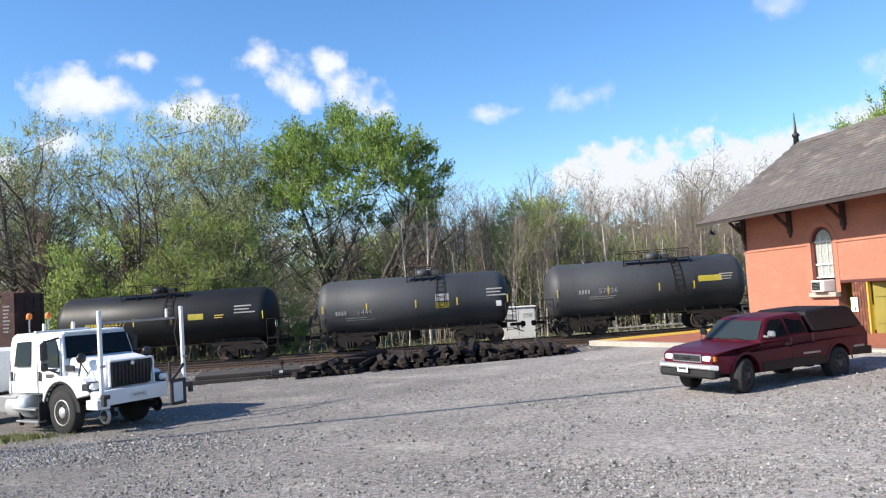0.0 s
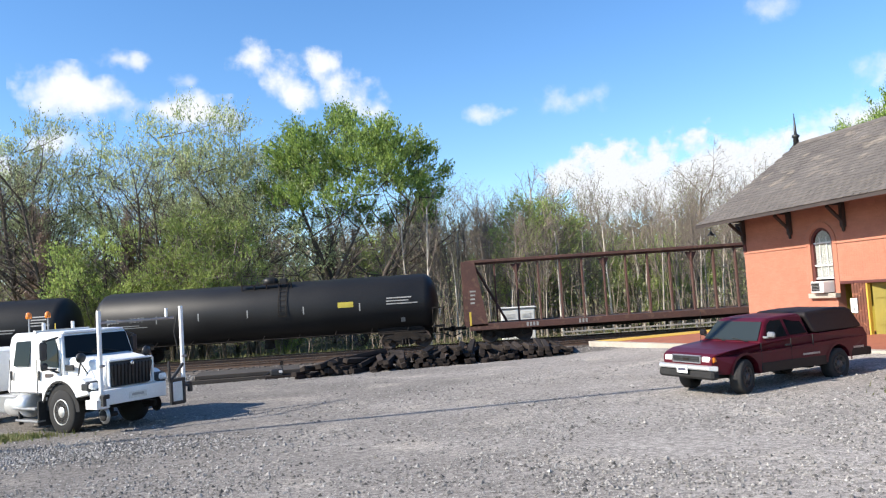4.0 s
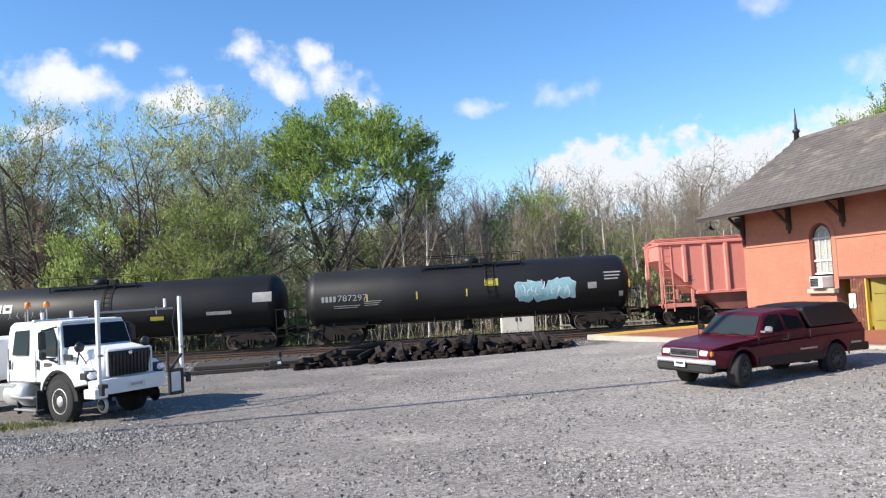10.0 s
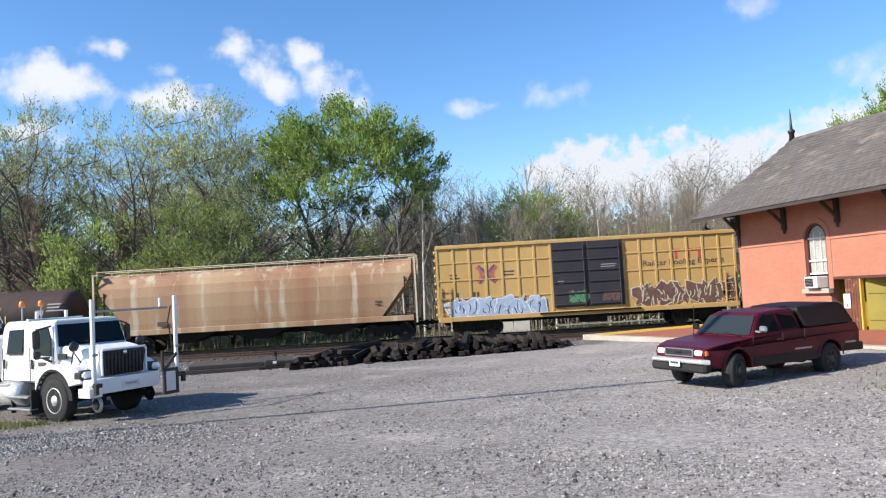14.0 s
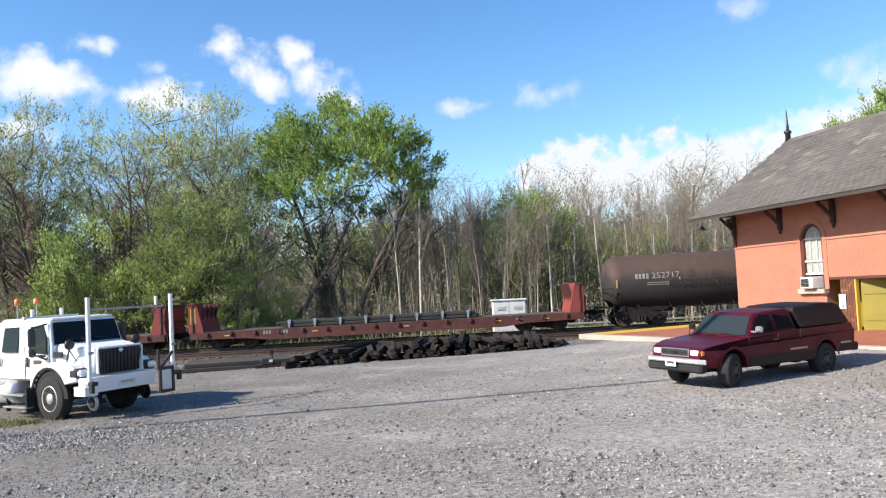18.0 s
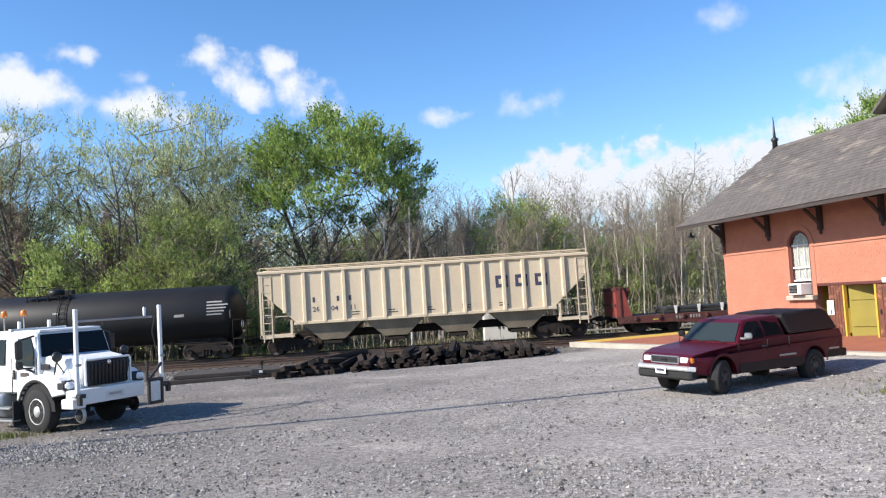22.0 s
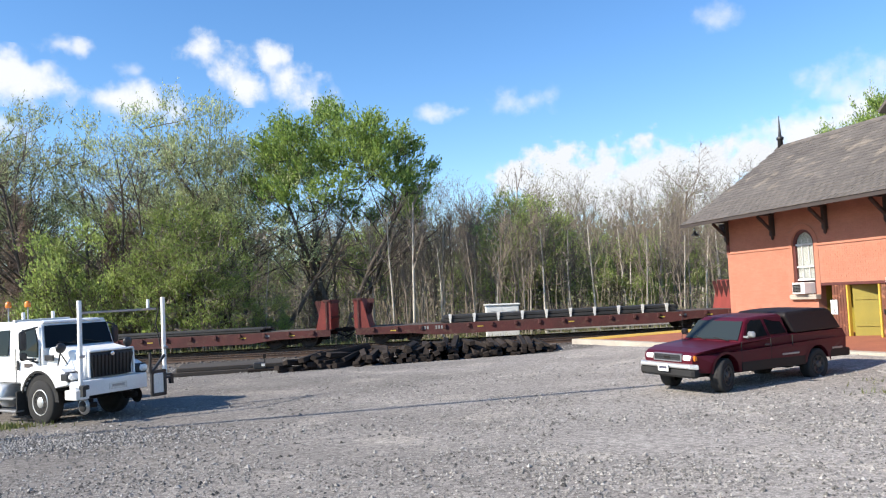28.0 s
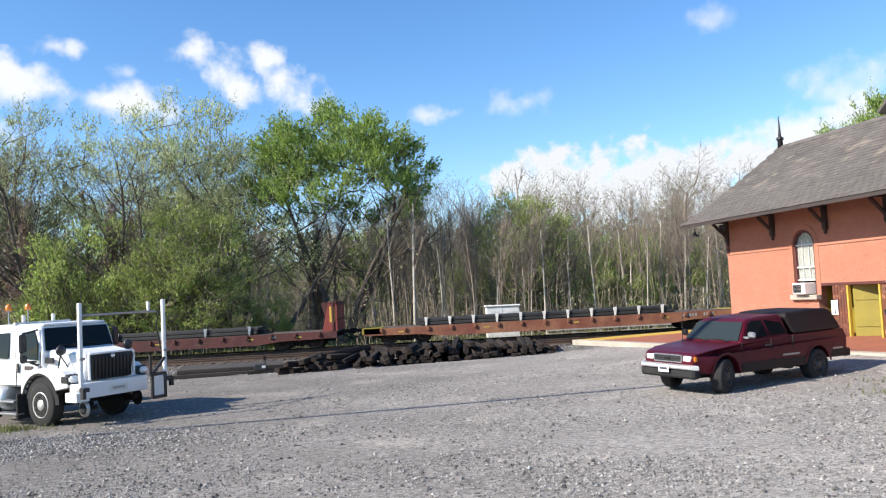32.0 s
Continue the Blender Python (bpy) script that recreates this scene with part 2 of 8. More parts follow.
    lit.data_type = "RGBA"
    lit.inputs[6].default_value, lit.inputs[7].default_value = (0.075, 0.085, 0.03, 1), (0.12, 0.10, 0.06, 1)
    l.new(no.outputs["Fac"], lit.inputs["Factor"])
    y = n.new("ShaderNodeMix")
    y.data_type = "RGBA"
    l.new(edge.outputs["Result"], y.inputs["Factor"])
    l.new(x.outputs[2], y.inputs[6])
    l.new(lit.outputs[2], y.inputs[7])
    l.new(y.outputs[2], bsdf.inputs["Base Color"])
    return m


M = {
    "ground": ground_mat(),
    "stone": mat("loose_stone", (0.33, 0.312, 0.288), (0.2, 0.19, 0.178), rough=0.95, big=9, fine=60, grain=0.3, spec=0.2),
    "ballast": mat("ballast_stone", (0.14, 0.122, 0.108), (0.085, 0.073, 0.065), rough=0.95, big=5, fine=30, grain=0.45, bump=0.6, spec=0.2),
    "rail": mat("rail_steel", (0.12, 0.075, 0.05), (0.08, 0.055, 0.045), rough=0.65, metal=0.4, big=2, fine=40),
    "rail_top": mat("rail_head", (0.45, 0.43, 0.41), rough=0.3, metal=1.0, big=1, fine=50, grain=0.1),
    "tie": mat("creosoted_wood", (0.022, 0.017, 0.0145), (0.045, 0.035, 0.029), rough=0.9, big=2.5, fine=25, mix=0.55, grain=0.35, vary=0.35, streak=(0.4, 3, 3), spec=0.2),
    "track_tie": mat("weathered_tie", (0.10, 0.085, 0.07), (0.06, 0.05, 0.042), rough=0.95, big=2.5, fine=25, vary=0.3),
    "panel": mat("crossing_panel", (0.055, 0.046, 0.038), (0.038, 0.032, 0.028), rough=0.9, big=1.2, fine=40),
    "brick": mat("orange_red_brick", (0.43, 0.185, 0.122), (0.375, 0.155, 0.10), rough=0.85, big=1.3, fine=45, grain=0.12, vary=0.05, spec=0.3),
    "mortar": mat("mortar", (0.385, 0.178, 0.12), (0.34, 0.155, 0.105), rough=0.95, big=2, fine=60),
    "brick_trim": mat("dark_red_trim_and_reveal_shade", (0.11, 0.03, 0.025), (0.08, 0.025, 0.022), rough=0.6, big=1.5, fine=50),
    "shingle": mat("slate_shingle", (0.128, 0.112, 0.099), (0.084, 0.073, 0.066), rough=0.85, big=0.5, fine=22, grain=0.3, vary=0.14, c3=(0.175, 0.148, 0.12)),
    "deck_red": mat("red_brick_paving", (0.36, 0.12, 0.06), (0.28, 0.095, 0.055), rough=0.9, big=1.2, fine=40, vary=0.15),
    "yellow": mat("yellow_paint", (0.60, 0.38, 0.05), (0.5, 0.31, 0.045), rough=0.55, big=1.2, fine=40, grain=0.12),
    "yellow_dull": mat("mustard_and_shaded_yellow_paint", (0.26, 0.205, 0.02), (0.2, 0.16, 0.02), rough=0.6, big=1.2, fine=40, grain=0.12),
    "concrete": mat("pale_concrete", (0.43, 0.385, 0.32), (0.33, 0.30, 0.25), rough=0.9, big=1.1, fine=40),
    "white": mat("white_paint", (0.80, 0.80, 0.79), (0.72, 0.72, 0.71), rough=0.45, big=0.8, fine=30, grain=0.06, bump=0.03, coat=0.2),
    "white_dirty": mat("dirty_white_paint", (0.74, 0.73, 0.70), (0.58, 0.56, 0.52), rough=0.6, big=1.5, fine=30, grain=0.12),
    "black": mat("black_rubber", (0.018, 0.018, 0.019), (0.03, 0.029, 0.028), rough=0.85, big=3, fine=60, spec=0.3),
    "black_gloss": mat("black_plastic", (0.02, 0.02, 0.022), (0.03, 0.03, 0.03), rough=0.4, big=3, fine=60, bump=0.03),
    "chrome": mat("chrome", (0.75, 0.75, 0.76), (0.6, 0.6, 0.61), rough=0.15, metal=1.0, big=2, fine=20, grain=0.08, bump=0.02),
    "steel": mat("dull_steel", (0.42, 0.42, 0.42), (0.33, 0.33, 0.33), rough=0.45, metal=0.8, big=2, fine=40, grain=0.12),
    "maroon": mat("maroon_car_paint", (0.078, 0.005, 0.013), (0.058, 0.005, 0.011), rough=0.4, big=0.8, fine=20, grain=0.06, bump=0.02, coat=0.05, spec=0.2),
    "maroon_dark": mat("dusty_grey_cladding", (0.010, 0.007, 0.008), (0.016, 0.012, 0.012), rough=0.55, big=1.5, fine=30, bump=0.05, spec=0.25),
    "glass": glass_mat("dark_glass", (0.006, 0.008, 0.010)),
    # opaque pane; tint lifted to stand in for reflected sky and a lit cab
    "glass_lit_tint": glass_mat("windscreen_glass", (0.026, 0.033, 0.033), 0.02, 0.4),
    "lamp_white": mat("headlamp_lens", (0.85, 0.85, 0.82), (0.7, 0.7, 0.68), rough=0.12, big=8, fine=60, coat=0.6),
    "amber": mat("amber_lens", (0.75, 0.22, 0.02), (0.6, 0.16, 0.02), rough=0.2, big=8, fine=60, coat=0.5),
    "tank_black": mat("black_tank_paint", (0.009, 0.0092, 0.010), (0.015, 0.015, 0.0155), rough=0.5, big=0.5, fine=14, grain=0.15, bump=0.03, streak=(1, 1, 0.25), spec=0.3),
    "tank_grey": mat("faded_black_tank_paint", (0.05, 0.052, 0.056), (0.03, 0.032, 0.036), rough=0.6, big=0.5, fine=14, grain=0.15, bump=0.03, streak=(1, 1, 0.25)),
    "tank_rust": mat("rusty_brown_tank_paint", (0.016, 0.013, 0.014), (0.028, 0.021, 0.02), rough=0.75, big=0.6, fine=14, grain=0.25, bump=0.05, streak=(1, 1, 0.25)),
    "under": mat("grimy_underframe", (0.013, 0.011, 0.0095), (0.024, 0.019, 0.016), rough=0.9, big=2, fine=30, spec=0.25),
    "wheel": mat("wheel_steel", (0.07, 0.05, 0.04), (0.045, 0.035, 0.03), rough=0.7, metal=0.3, big=3, fine=40),
    "hopper_red": mat("faded_red_hopper_paint", (0.66, 0.235, 0.19), (0.56, 0.19, 0.15), rough=0.75, big=0.5, fine=14, grain=0.05, bump=0.04, streak=(1, 1, 0.2), c3=(0.56, 0.25, 0.2)),
    "hopper_tan": mat("rust_stained_tan_paint", (0.385, 0.27, 0.155), (0.25, 0.125, 0.07), rough=0.85, big=0.5, fine=12, mix=0.5, grain=0.07, streak=(1, 1, 0.1), c3=(0.42, 0.355, 0.25), bump=0.05),
    "hopper_cream": mat("cream_hopper_paint", (0.58, 0.485, 0.345), (0.5, 0.41, 0.29), rough=0.8, big=0.6, fine=14, grain=0.05, bump=0.05, streak=(1, 1, 0.2)),
    "box_yellow": mat("mustard_boxcar_paint", (0.50, 0.325, 0.115), (0.42, 0.26, 0.085), rough=0.75, big=0.7, fine=14, grain=0.06, streak=(1, 1, 0.3)),
    "box_dark": mat("weathered_navy_door_paint", (0.017, 0.017, 0.025), (0.03, 0.026, 0.03), rough=0.7, big=1.0, fine=20, grain=0.2),
    "flat_red": mat("oxide_red_paint", (0.095, 0.021, 0.018), (0.06, 0.02, 0.018), rough=0.8, big=0.9, fine=18, grain=0.2, c3=(0.09, 0.04, 0.03)),
    "flat_red_bright": mat("bright_oxide_red_paint", (0.24, 0.04, 0.03), (0.17, 0.033, 0.026), rough=0.75, big=0.9, fine=18, grain=0.15),
    "flat_tan": mat("peeling_tan_and_rust_paint", (0.27, 0.125, 0.065), (0.15, 0.045, 0.03), rough=0.85, big=0.9, fine=18, grain=0.25),
    "centre_brown": mat("rusty_brown_frame_paint", (0.085, 0.036, 0.028), (0.06, 0.03, 0.025), rough=0.85, big=0.9, fine=18, grain=0.25, c3=(0.11, 0.06, 0.042)),
    "deck_wood": mat("dark_wooden_deck", (0.09, 0.07, 0.06), (0.05, 0.04, 0.035), rough=0.95, big=2, fine=20),
    "load": mat("stacked_dark_steel", (0.016, 0.016, 0.017), (0.03, 0.029, 0.028), rough=0.7, big=2, fine=25),
    "text_white": mat("white_stencil", (0.29, 0.29, 0.28), (0.19, 0.19, 0.185), rough=0.7, big=3, fine=40, grain=0.15),
    "text_yellow": mat("yellow_stencil", (0.55, 0.40, 0.05), (0.45, 0.33, 0.05), rough=0.7, big=3, fine=40, grain=0.12),
    "text_dark": mat("dark_stencil", (0.05, 0.045, 0.05), (0.08, 0.06, 0.05), rough=0.8, big=3, fine=40, grain=0.2),
    "text_navy": mat("navy_stencil", (0.03, 0.035, 0.07), (0.05, 0.05, 0.08), rough=0.7, big=3, fine=40, grain=0.2),
    "spray_teal": mat("teal_spray_paint", (0.16, 0.34, 0.38), (0.25, 0.44, 0.46), rough=0.6, big=1.5, fine=12, grain=0.15),
    "spray_pale": mat("pale_spray_paint", (0.66, 0.70, 0.74), (0.42, 0.52, 0.66), rough=0.6, big=2.5, fine=12, grain=0.1),
    "spray_brown": mat("dark_brown_spray_paint", (0.11, 0.06, 0.05), (0.16, 0.08, 0.06), rough=0.6, big=2, fine=12, grain=0.2),
    "spray_red": mat("red_spray_paint", (0.50, 0.07, 0.05), (0.4, 0.06, 0.05), rough=0.6, big=2, fine=12, grain=0.15),
    "spray_green": mat("green_spray_paint", (0.10, 0.25, 0.12), (0.07, 0.2, 0.1), rough=0.6, big=2, fine=12, grain=0.15),
    "bark": mat("grey_brown_bark", (0.13, 0.107, 0.088), (0.085, 0.07, 0.058), rough=0.95, big=2.5, fine=22, grain=0.3, vary=0.3, spec=0.2),
    "bark_pale": mat("pale_birch_bark", (0.52, 0.475, 0.41), (0.36, 0.32, 0.27), rough=0.9, big=2.5, fine=22, grain=0.25, vary=0.3, spec=0.2),
    "twig": mat("bare_twigs", (0.22, 0.18, 0.145), (0.15, 0.122, 0.10), rough=0.95, big=1.5, fine=20, grain=0.25, vary=0.3, spec=0.2),
    "leaf": leaf_mat("fresh_green_leaves", (0.075, 0.14, 0.03), (0.34, 0.44, 0.105), 0.42),
    "leaf_pale": leaf_mat("pale_spring_leaves", (0.22, 0.28, 0.12), (0.62, 0.67, 0.36), 0.48),
    "leaf_bush": leaf_mat("bush_leaves", (0.165, 0.23, 0.055), (0.43, 0.51, 0.16), 0.46),
    "leaf_dry": leaf_mat("dry_buds_and_litter", (0.22, 0.21, 0.11), (0.28, 0.32, 0.13), 0.45),
    "grass": leaf_mat("rough_grass", (0.095, 0.13, 0.03), (0.18, 0.165, 0.065), 0.2),
    "glass_clear": clear_mat("window_glass"),
    "door_brown": mat("worn_brown_door_paint", (0.15, 0.05, 0.028), (0.10, 0.04, 0.025), rough=0.7, big=1.6, fine=30, grain=0.2, c3=(0.3, 0.13, 0.07)),
    "curtain": mat("white_blind", (0.78, 0.77, 0.72), (0.66, 0.65, 0.6), rough=0.8, big=4, fine=40),
    "plate": mat("blank_white_plate", (0.75, 0.75, 0.73), (0.6, 0.6, 0.58), rough=0.5, big=6, fine=50),
}
def rusted_over(m, lo, hi, c1, c2):
    """Rust eating down from the top of a painted shell, in ragged runs."""
    n, l = m.node_tree.nodes, m.node_tree.links
    b = n["Principled BSDF"]
    old = b.inputs["Base Color"].links[0].from_socket
    tc, sep, no, mp = n.new("ShaderNodeTexCoord"), n.new("ShaderNodeSeparateXYZ"), n.new("ShaderNodeTexNoise"), n.new("ShaderNodeMapping")
    mp.inputs["Scale"].default_value = (1.4, 1.4, 0.35)
    no.inputs["Scale"].default_value, no.inputs["Detail"].default_value = 1.6, 6
    l.new(tc.outputs["Object"], mp.inputs["Vector"])
    l.new(mp.outputs["Vector"], no.inputs["Vector"])
    l.new(tc.outputs["Object"], sep.inputs[0])
    ad, r, x, y = n.new("ShaderNodeMath"), n.new("ShaderNodeMapRange"), n.new("ShaderNodeMix"), n.new("ShaderNodeMix")
    ad.operation = "MULTIPLY_ADD"
    ad.inputs[1].default_value = 1.5
    l.new(no.outputs["Fac"], ad.inputs[0])
    l.new(sep.outputs["Z"], ad.inputs[2])
    r.inputs["From Min"].default_value, r.inputs["From Max"].default_value = lo + 0.75, hi + 0.75
    l.new(ad.outputs[0], r.inputs["Value"])
    x.data_type = y.data_type = "RGBA"
    x.inputs[6].default_value, x.inputs[7].default_value = (*c1, 1), (*c2, 1)
    l.new(no.outputs["Fac"], x.inputs["Factor"])
    l.new(r.outputs["Result"], y.inputs["Factor"])
    l.new(old, y.inputs[6])
    l.new(x.outputs[2], y.inputs[7])
    l.new(y.outputs[2], b.inputs["Base Color"])
    return m


rusted_over(M["tank_rust"], 2.3, 2.85, (0.042, 0.024, 0.019), (0.072, 0.042, 0.033))
M["placard_yellow"] = mat("lemon_placard_paint", (0.42, 0.35, 0.04), (0.34, 0.28, 0.035), rough=0.6, big=2, fine=40, grain=0.12)
M["cabinet"] = mat("pale_grey_cabinet_paint", (0.62, 0.62, 0.60), (0.52, 0.52, 0.50), rough=0.55, big=1.2, fine=30, grain=0.08)
M["stone_mix"] = mixed("mixed_loose_stone", M["stone"], 0.25, 1.4)
M["ballast_mix"] = mixed("mixed_track_stone", M["ballast"], 0.5, 1.6)
M["brick_mix"] = mixed("mixed_brick", M["brick"], 0.95, 1.05)
M["shingle_mix"] = mixed("mixed_slate", M["shingle"], 0.86, 1.15)
M["eave_dark"] = mat("dark_eave_boards", (0.05, 0.036, 0.032), (0.035, 0.028, 0.026), rough=0.8, big=1.5, fine=40)
M["rim_dull"] = mat("dusty_wheel_metal", (0.075, 0.07, 0.068), (0.05, 0.047, 0.045), rough=0.5, metal=0.5, big=4, fine=40)
M["alloy"] = mat("polished_alloy", (0.72, 0.72, 0.71), (0.55, 0.55, 0.54), rough=0.35, metal=0.55, big=5, fine=40, grain=0.1)
# hopper bays, darker than the body paint above them
M["bay_red"] = mat("darker_red_hopper_bay", (0.40, 0.15, 0.12), (0.22, 0.095, 0.08), rough=0.85, big=0.9, fine=18, grain=0.2)
M["bay_cream"] = mat("darker_cream_hopper_bay", (0.27, 0.22, 0.15), (0.17, 0.14, 0.10), rough=0.85, big=0.9, fine=18, grain=0.2)
M["fence_grey"] = mat("weathered_fence_wood", (0.36, 0.34, 0.31), (0.25, 0.235, 0.215), rough=0.9, big=2, fine=30, grain=0.2)
M["vine"] = leaf_mat("dead_brown_vines", (0.16, 0.115, 0.095), (0.34, 0.25, 0.20), 0.3)
M["brush"] = leaf_mat("grey_brown_brushwood", (0.26, 0.215, 0.165), (0.40, 0.34, 0.25), 0.4)
M["far_leaf"] = leaf_mat("distant_olive_woods", (0.25, 0.215, 0.16), (0.26, 0.28, 0.14), 0.4)
M["emblem_red"] = mat("faded_red_emblem", (0.42, 0.12, 0.09), (0.36, 0.10, 0.07), rough=0.75, big=2, fine=20, grain=0.15)
M["emblem_blue"] = mat("faded_blue_emblem", (0.09, 0.085, 0.17), (0.07, 0.07, 0.13), rough=0.75, big=2, fine=20, grain=0.15)
M["spray_mid"] = mat("mid_blue_spray_paint", (0.26, 0.33, 0.46), (0.4, 0.46, 0.55), rough=0.6, big=2.5, fine=12, grain=0.1)
M["spray_cream"] = mat("cream_spray_paint", (0.55, 0.49, 0.36), (0.48, 0.42, 0.3), rough=0.7, big=2.5, fine=12, grain=0.1)
# the twig colour again, raised as though sunlight lay on it
M["twig_sunlit"] = mat("sunlit_grey_twigs", (0.27, 0.22, 0.178), (0.18, 0.147, 0.12), rough=0.95, big=1.5, fine=20, grain=0.25, vary=0.3, spec=0.2)


# ---- mesh tools ----
class Geo:
    """Vertices and faces of one mesh, filled shape by shape."""

    def __init__(self):
        self.v, self.f, self.s, self.uv = [], [], [], None

    def add(self, verts, faces, smooth=False):
        k = len(self.v)
        self.v += [tuple(p) for p in verts]
        self.f += [tuple(k + i for i in f) for f in faces]
        self.s += [smooth] * len(faces)
        return self

    def box(self, c, s, m=None, b=0.0):
        """A box of size s about c; b: chamfer of its edges; m: a turn about its centre."""
        h = [x / 2 for x in s]
        if b <= 0:
            vs = [Vector((x * h[0], y * h[1], z * h[2])) for x in (-1, 1) for y in (-1, 1) for z in (-1, 1)]
            fs = [(0, 1, 3, 2), (4, 6, 7, 5), (0, 4, 5, 1), (2, 3, 7, 6), (0, 2, 6, 4), (1, 5, 7, 3)]
        else:
            vs, at = [], {}
            for x in (-1, 1):
                for y in (-1, 1):
                    for z in (-1, 1):
                        for a in range(3):
                            g = [h[i] - (0 if i == a else b) for i in range(3)]
                            at[x, y, z, a] = len(vs)
                            vs.append(Vector((x * g[0], y * g[1], z * g[2])))
            fs = []
            for a in range(3):
                p, q = (a + 1) % 3, (a + 2) % 3
                for d in (-1, 1):
                    ring = []
                    for e, g in ((-1, -1), (1, -1), (1, 1), (-1, 1)):
                        k = [0, 0, 0]
                        k[a], k[p], k[q] = d, e, g
                        ring.append(at[(*k, a)])
                    fs.append(tuple(ring if d > 0 else ring[::-1]))
                for e in (-1, 1):
                    for g in (-1, 1):
                        k1, k2 = [0, 0, 0], [0, 0, 0]
                        k1[a], k2[a] = -1, 1
                        k1[p] = k2[p] = e
                        k1[q] = k2[q] = g
                        r = [at[(*k1, p)], at[(*k2, p)], at[(*k2, q)], at[(*k1, q)]]
                        fs.append(tuple(r if e * g > 0 else r[::-1]))
            for x in (-1, 1):
                for y in (-1, 1):
                    for z in (-1, 1):
                        r = [at[x, y, z, a] for a in range(3)]
                        fs.append(tuple(r if x * y * z > 0 else r[::-1]))
        c = Vector(c)
        return self.add([c + (m @ p if m else p) for p in vs], fs)

    def tube(self, p0, p1, r0, r1=None, n=8, caps=True, smooth=True):
        p0, p1 = Vector(p0), Vector(p1)
        r1 = r0 if r1 is None else r1
        d = (p1 - p0).normalized()
        a = d.orthogonal().normalized()
        b = d.cross(a)
        ring = [(math.cos(2 * math.pi * i / n), math.sin(2 * math.pi * i / n)) for i in range(n)]
        lo = [p0 + (a * x + b * y) * r0 for x, y in ring]
        hi = [p1 + (a * x + b * y) * r1 for x, y in ring]
        self.add(lo + hi, [(i, (i + 1) % n, n + (i + 1) % n, n + i) for i in range(n)], smooth)
        if caps:
            self.add(lo, [tuple(range(n))[::-1]])
            self.add(hi, [tuple(range(n))])
        return self

    def lathe(self, rings, axis="x", n=24, at=(0, 0, 0)):
        """Rings (place along the axis, radius), smooth."""
        vs = []
        for p, r in rings:
            for i in range(n):
                u, w = r * math.cos(2 * math.pi * i / n), r * math.sin(2 * math.pi * i / n)
                q = {"x": (p, u, w), "y": (w, p, u), "z": (u, w, p)}[axis]
                vs.append((q[0] + at[0], q[1] + at[1], q[2] + at[2]))
        fs = []
        for k in range(len(rings) - 1):
            for i in range(n):
                j = (i + 1) % n
                fs.append((k * n + i, k * n + j, k * n + n + j, k * n + n + i))
        fs.append(tuple(range(n))[::-1])
        k = (len(rings) - 1) * n
        fs.append(tuple(range(k, k + n)))
        return self.add(vs, fs, True)

    def prism(self, profile, y0, y1, inset=None):
        """A side profile [(x, z), ...] across y0..y1; inset(x, z) draws the sides in."""
        n = len(profile)
        g = inset or (lambda x, z: 0)
        a = [(x, y0 + g(x, z), z) for x, z in profile]
        b = [(x, y1 - g(x, z), z) for x, z in profile]
        fs = [tuple(range(n)), tuple(range(2 * n - 1, n - 1, -1))]
        fs += [(i, n + i, n + (i + 1) % n, (i + 1) % n) for i in range(n)]
        return self.add(a + b, fs)

    def quad(self, a, b, c, d):
        return self.add([a, b, c, d], [(0, 1, 2, 3)])

    def mesh(self, name, material):
        me = bpy.data.meshes.new(name)
        me.from_pydata(self.v, [], self.f)
        me.polygons.foreach_set("use_smooth", self.s)
        me.materials.append(material)
        if self.uv:
            layer = me.uv_layers.new(name="uv")
            idx = np.empty(len(me.loops), dtype=np.int32)
            me.loops.foreach_get("vertex_index", idx)
            layer.data.foreach_set("uv", np.array(self.uv, dtype=np.float32)[idx].ravel())
        bm = bmesh.new()
        bm.from_mesh(me)
        if len(self.f) < 60000 and not self.uv:
            bmesh.ops.recalc_face_normals(bm, faces=bm.faces)
        bm.to_mesh(me)
        bm.free()
        return me


def part(name, geo, material, parent=None, label="", m=None):
    me = geo if isinstance(geo, bpy.types.Mesh) else geo.mesh(name, M[material] if isinstance(material, str) else material)
    ob = new(name, me)
    ob.parent = parent
    if m is not None:
        ob.matrix_basis = m
    if label:
        tagged(ob, label)
    return ob


def thing(name, label, category, group="", kind="", m=None):
    ob = new(name)
    ob.empty_display_size = 0.3
    if m is not None:
        ob.matrix_basis = m
    return tagged(ob, label, category, group, kind)


def solid(name, geo, material, label, category="", group="", kind="", m=None):
    return tagged(part(name, geo, material, None, "", m), label, category, group, kind)


def lettering(text, size, material, parent, m, name="lettering", label="", wide=1.0):
    cu = bpy.data.curves.new(name, "FONT")
    cu.body, cu.size, cu.extrude = text, size, 0.004
    cu.align_x, cu.align_y = "CENTER", "CENTER"
    cu.resolution_u = 2
    ob = bpy.data.objects.new(name, cu)
    scene.collection.objects.link(ob)
    me = bpy.data.meshes.new_from_object(ob.evaluated_get(bpy.context.evaluated_depsgraph_get()))
    bpy.data.objects.remove(ob)
    me.transform(Matrix.Diagonal((wide, 1, 1, 1)))
    me.materials.clear()
    me.materials.append(M[material])
    return part(name, me, None, parent, label, m)


def clamp(x, a=0.0, b=1.0):
    return max(a, min(b, x))


def smooth(a, b, x):
    t = clamp((x - a) / (b - a))
    return t * t * (3 - 2 * t)


# ---- plan ----
TRACK_Y, SIDING_Y, GRADE = 41.0, 36.9, 0.0095
RAIL_Z = 0.22


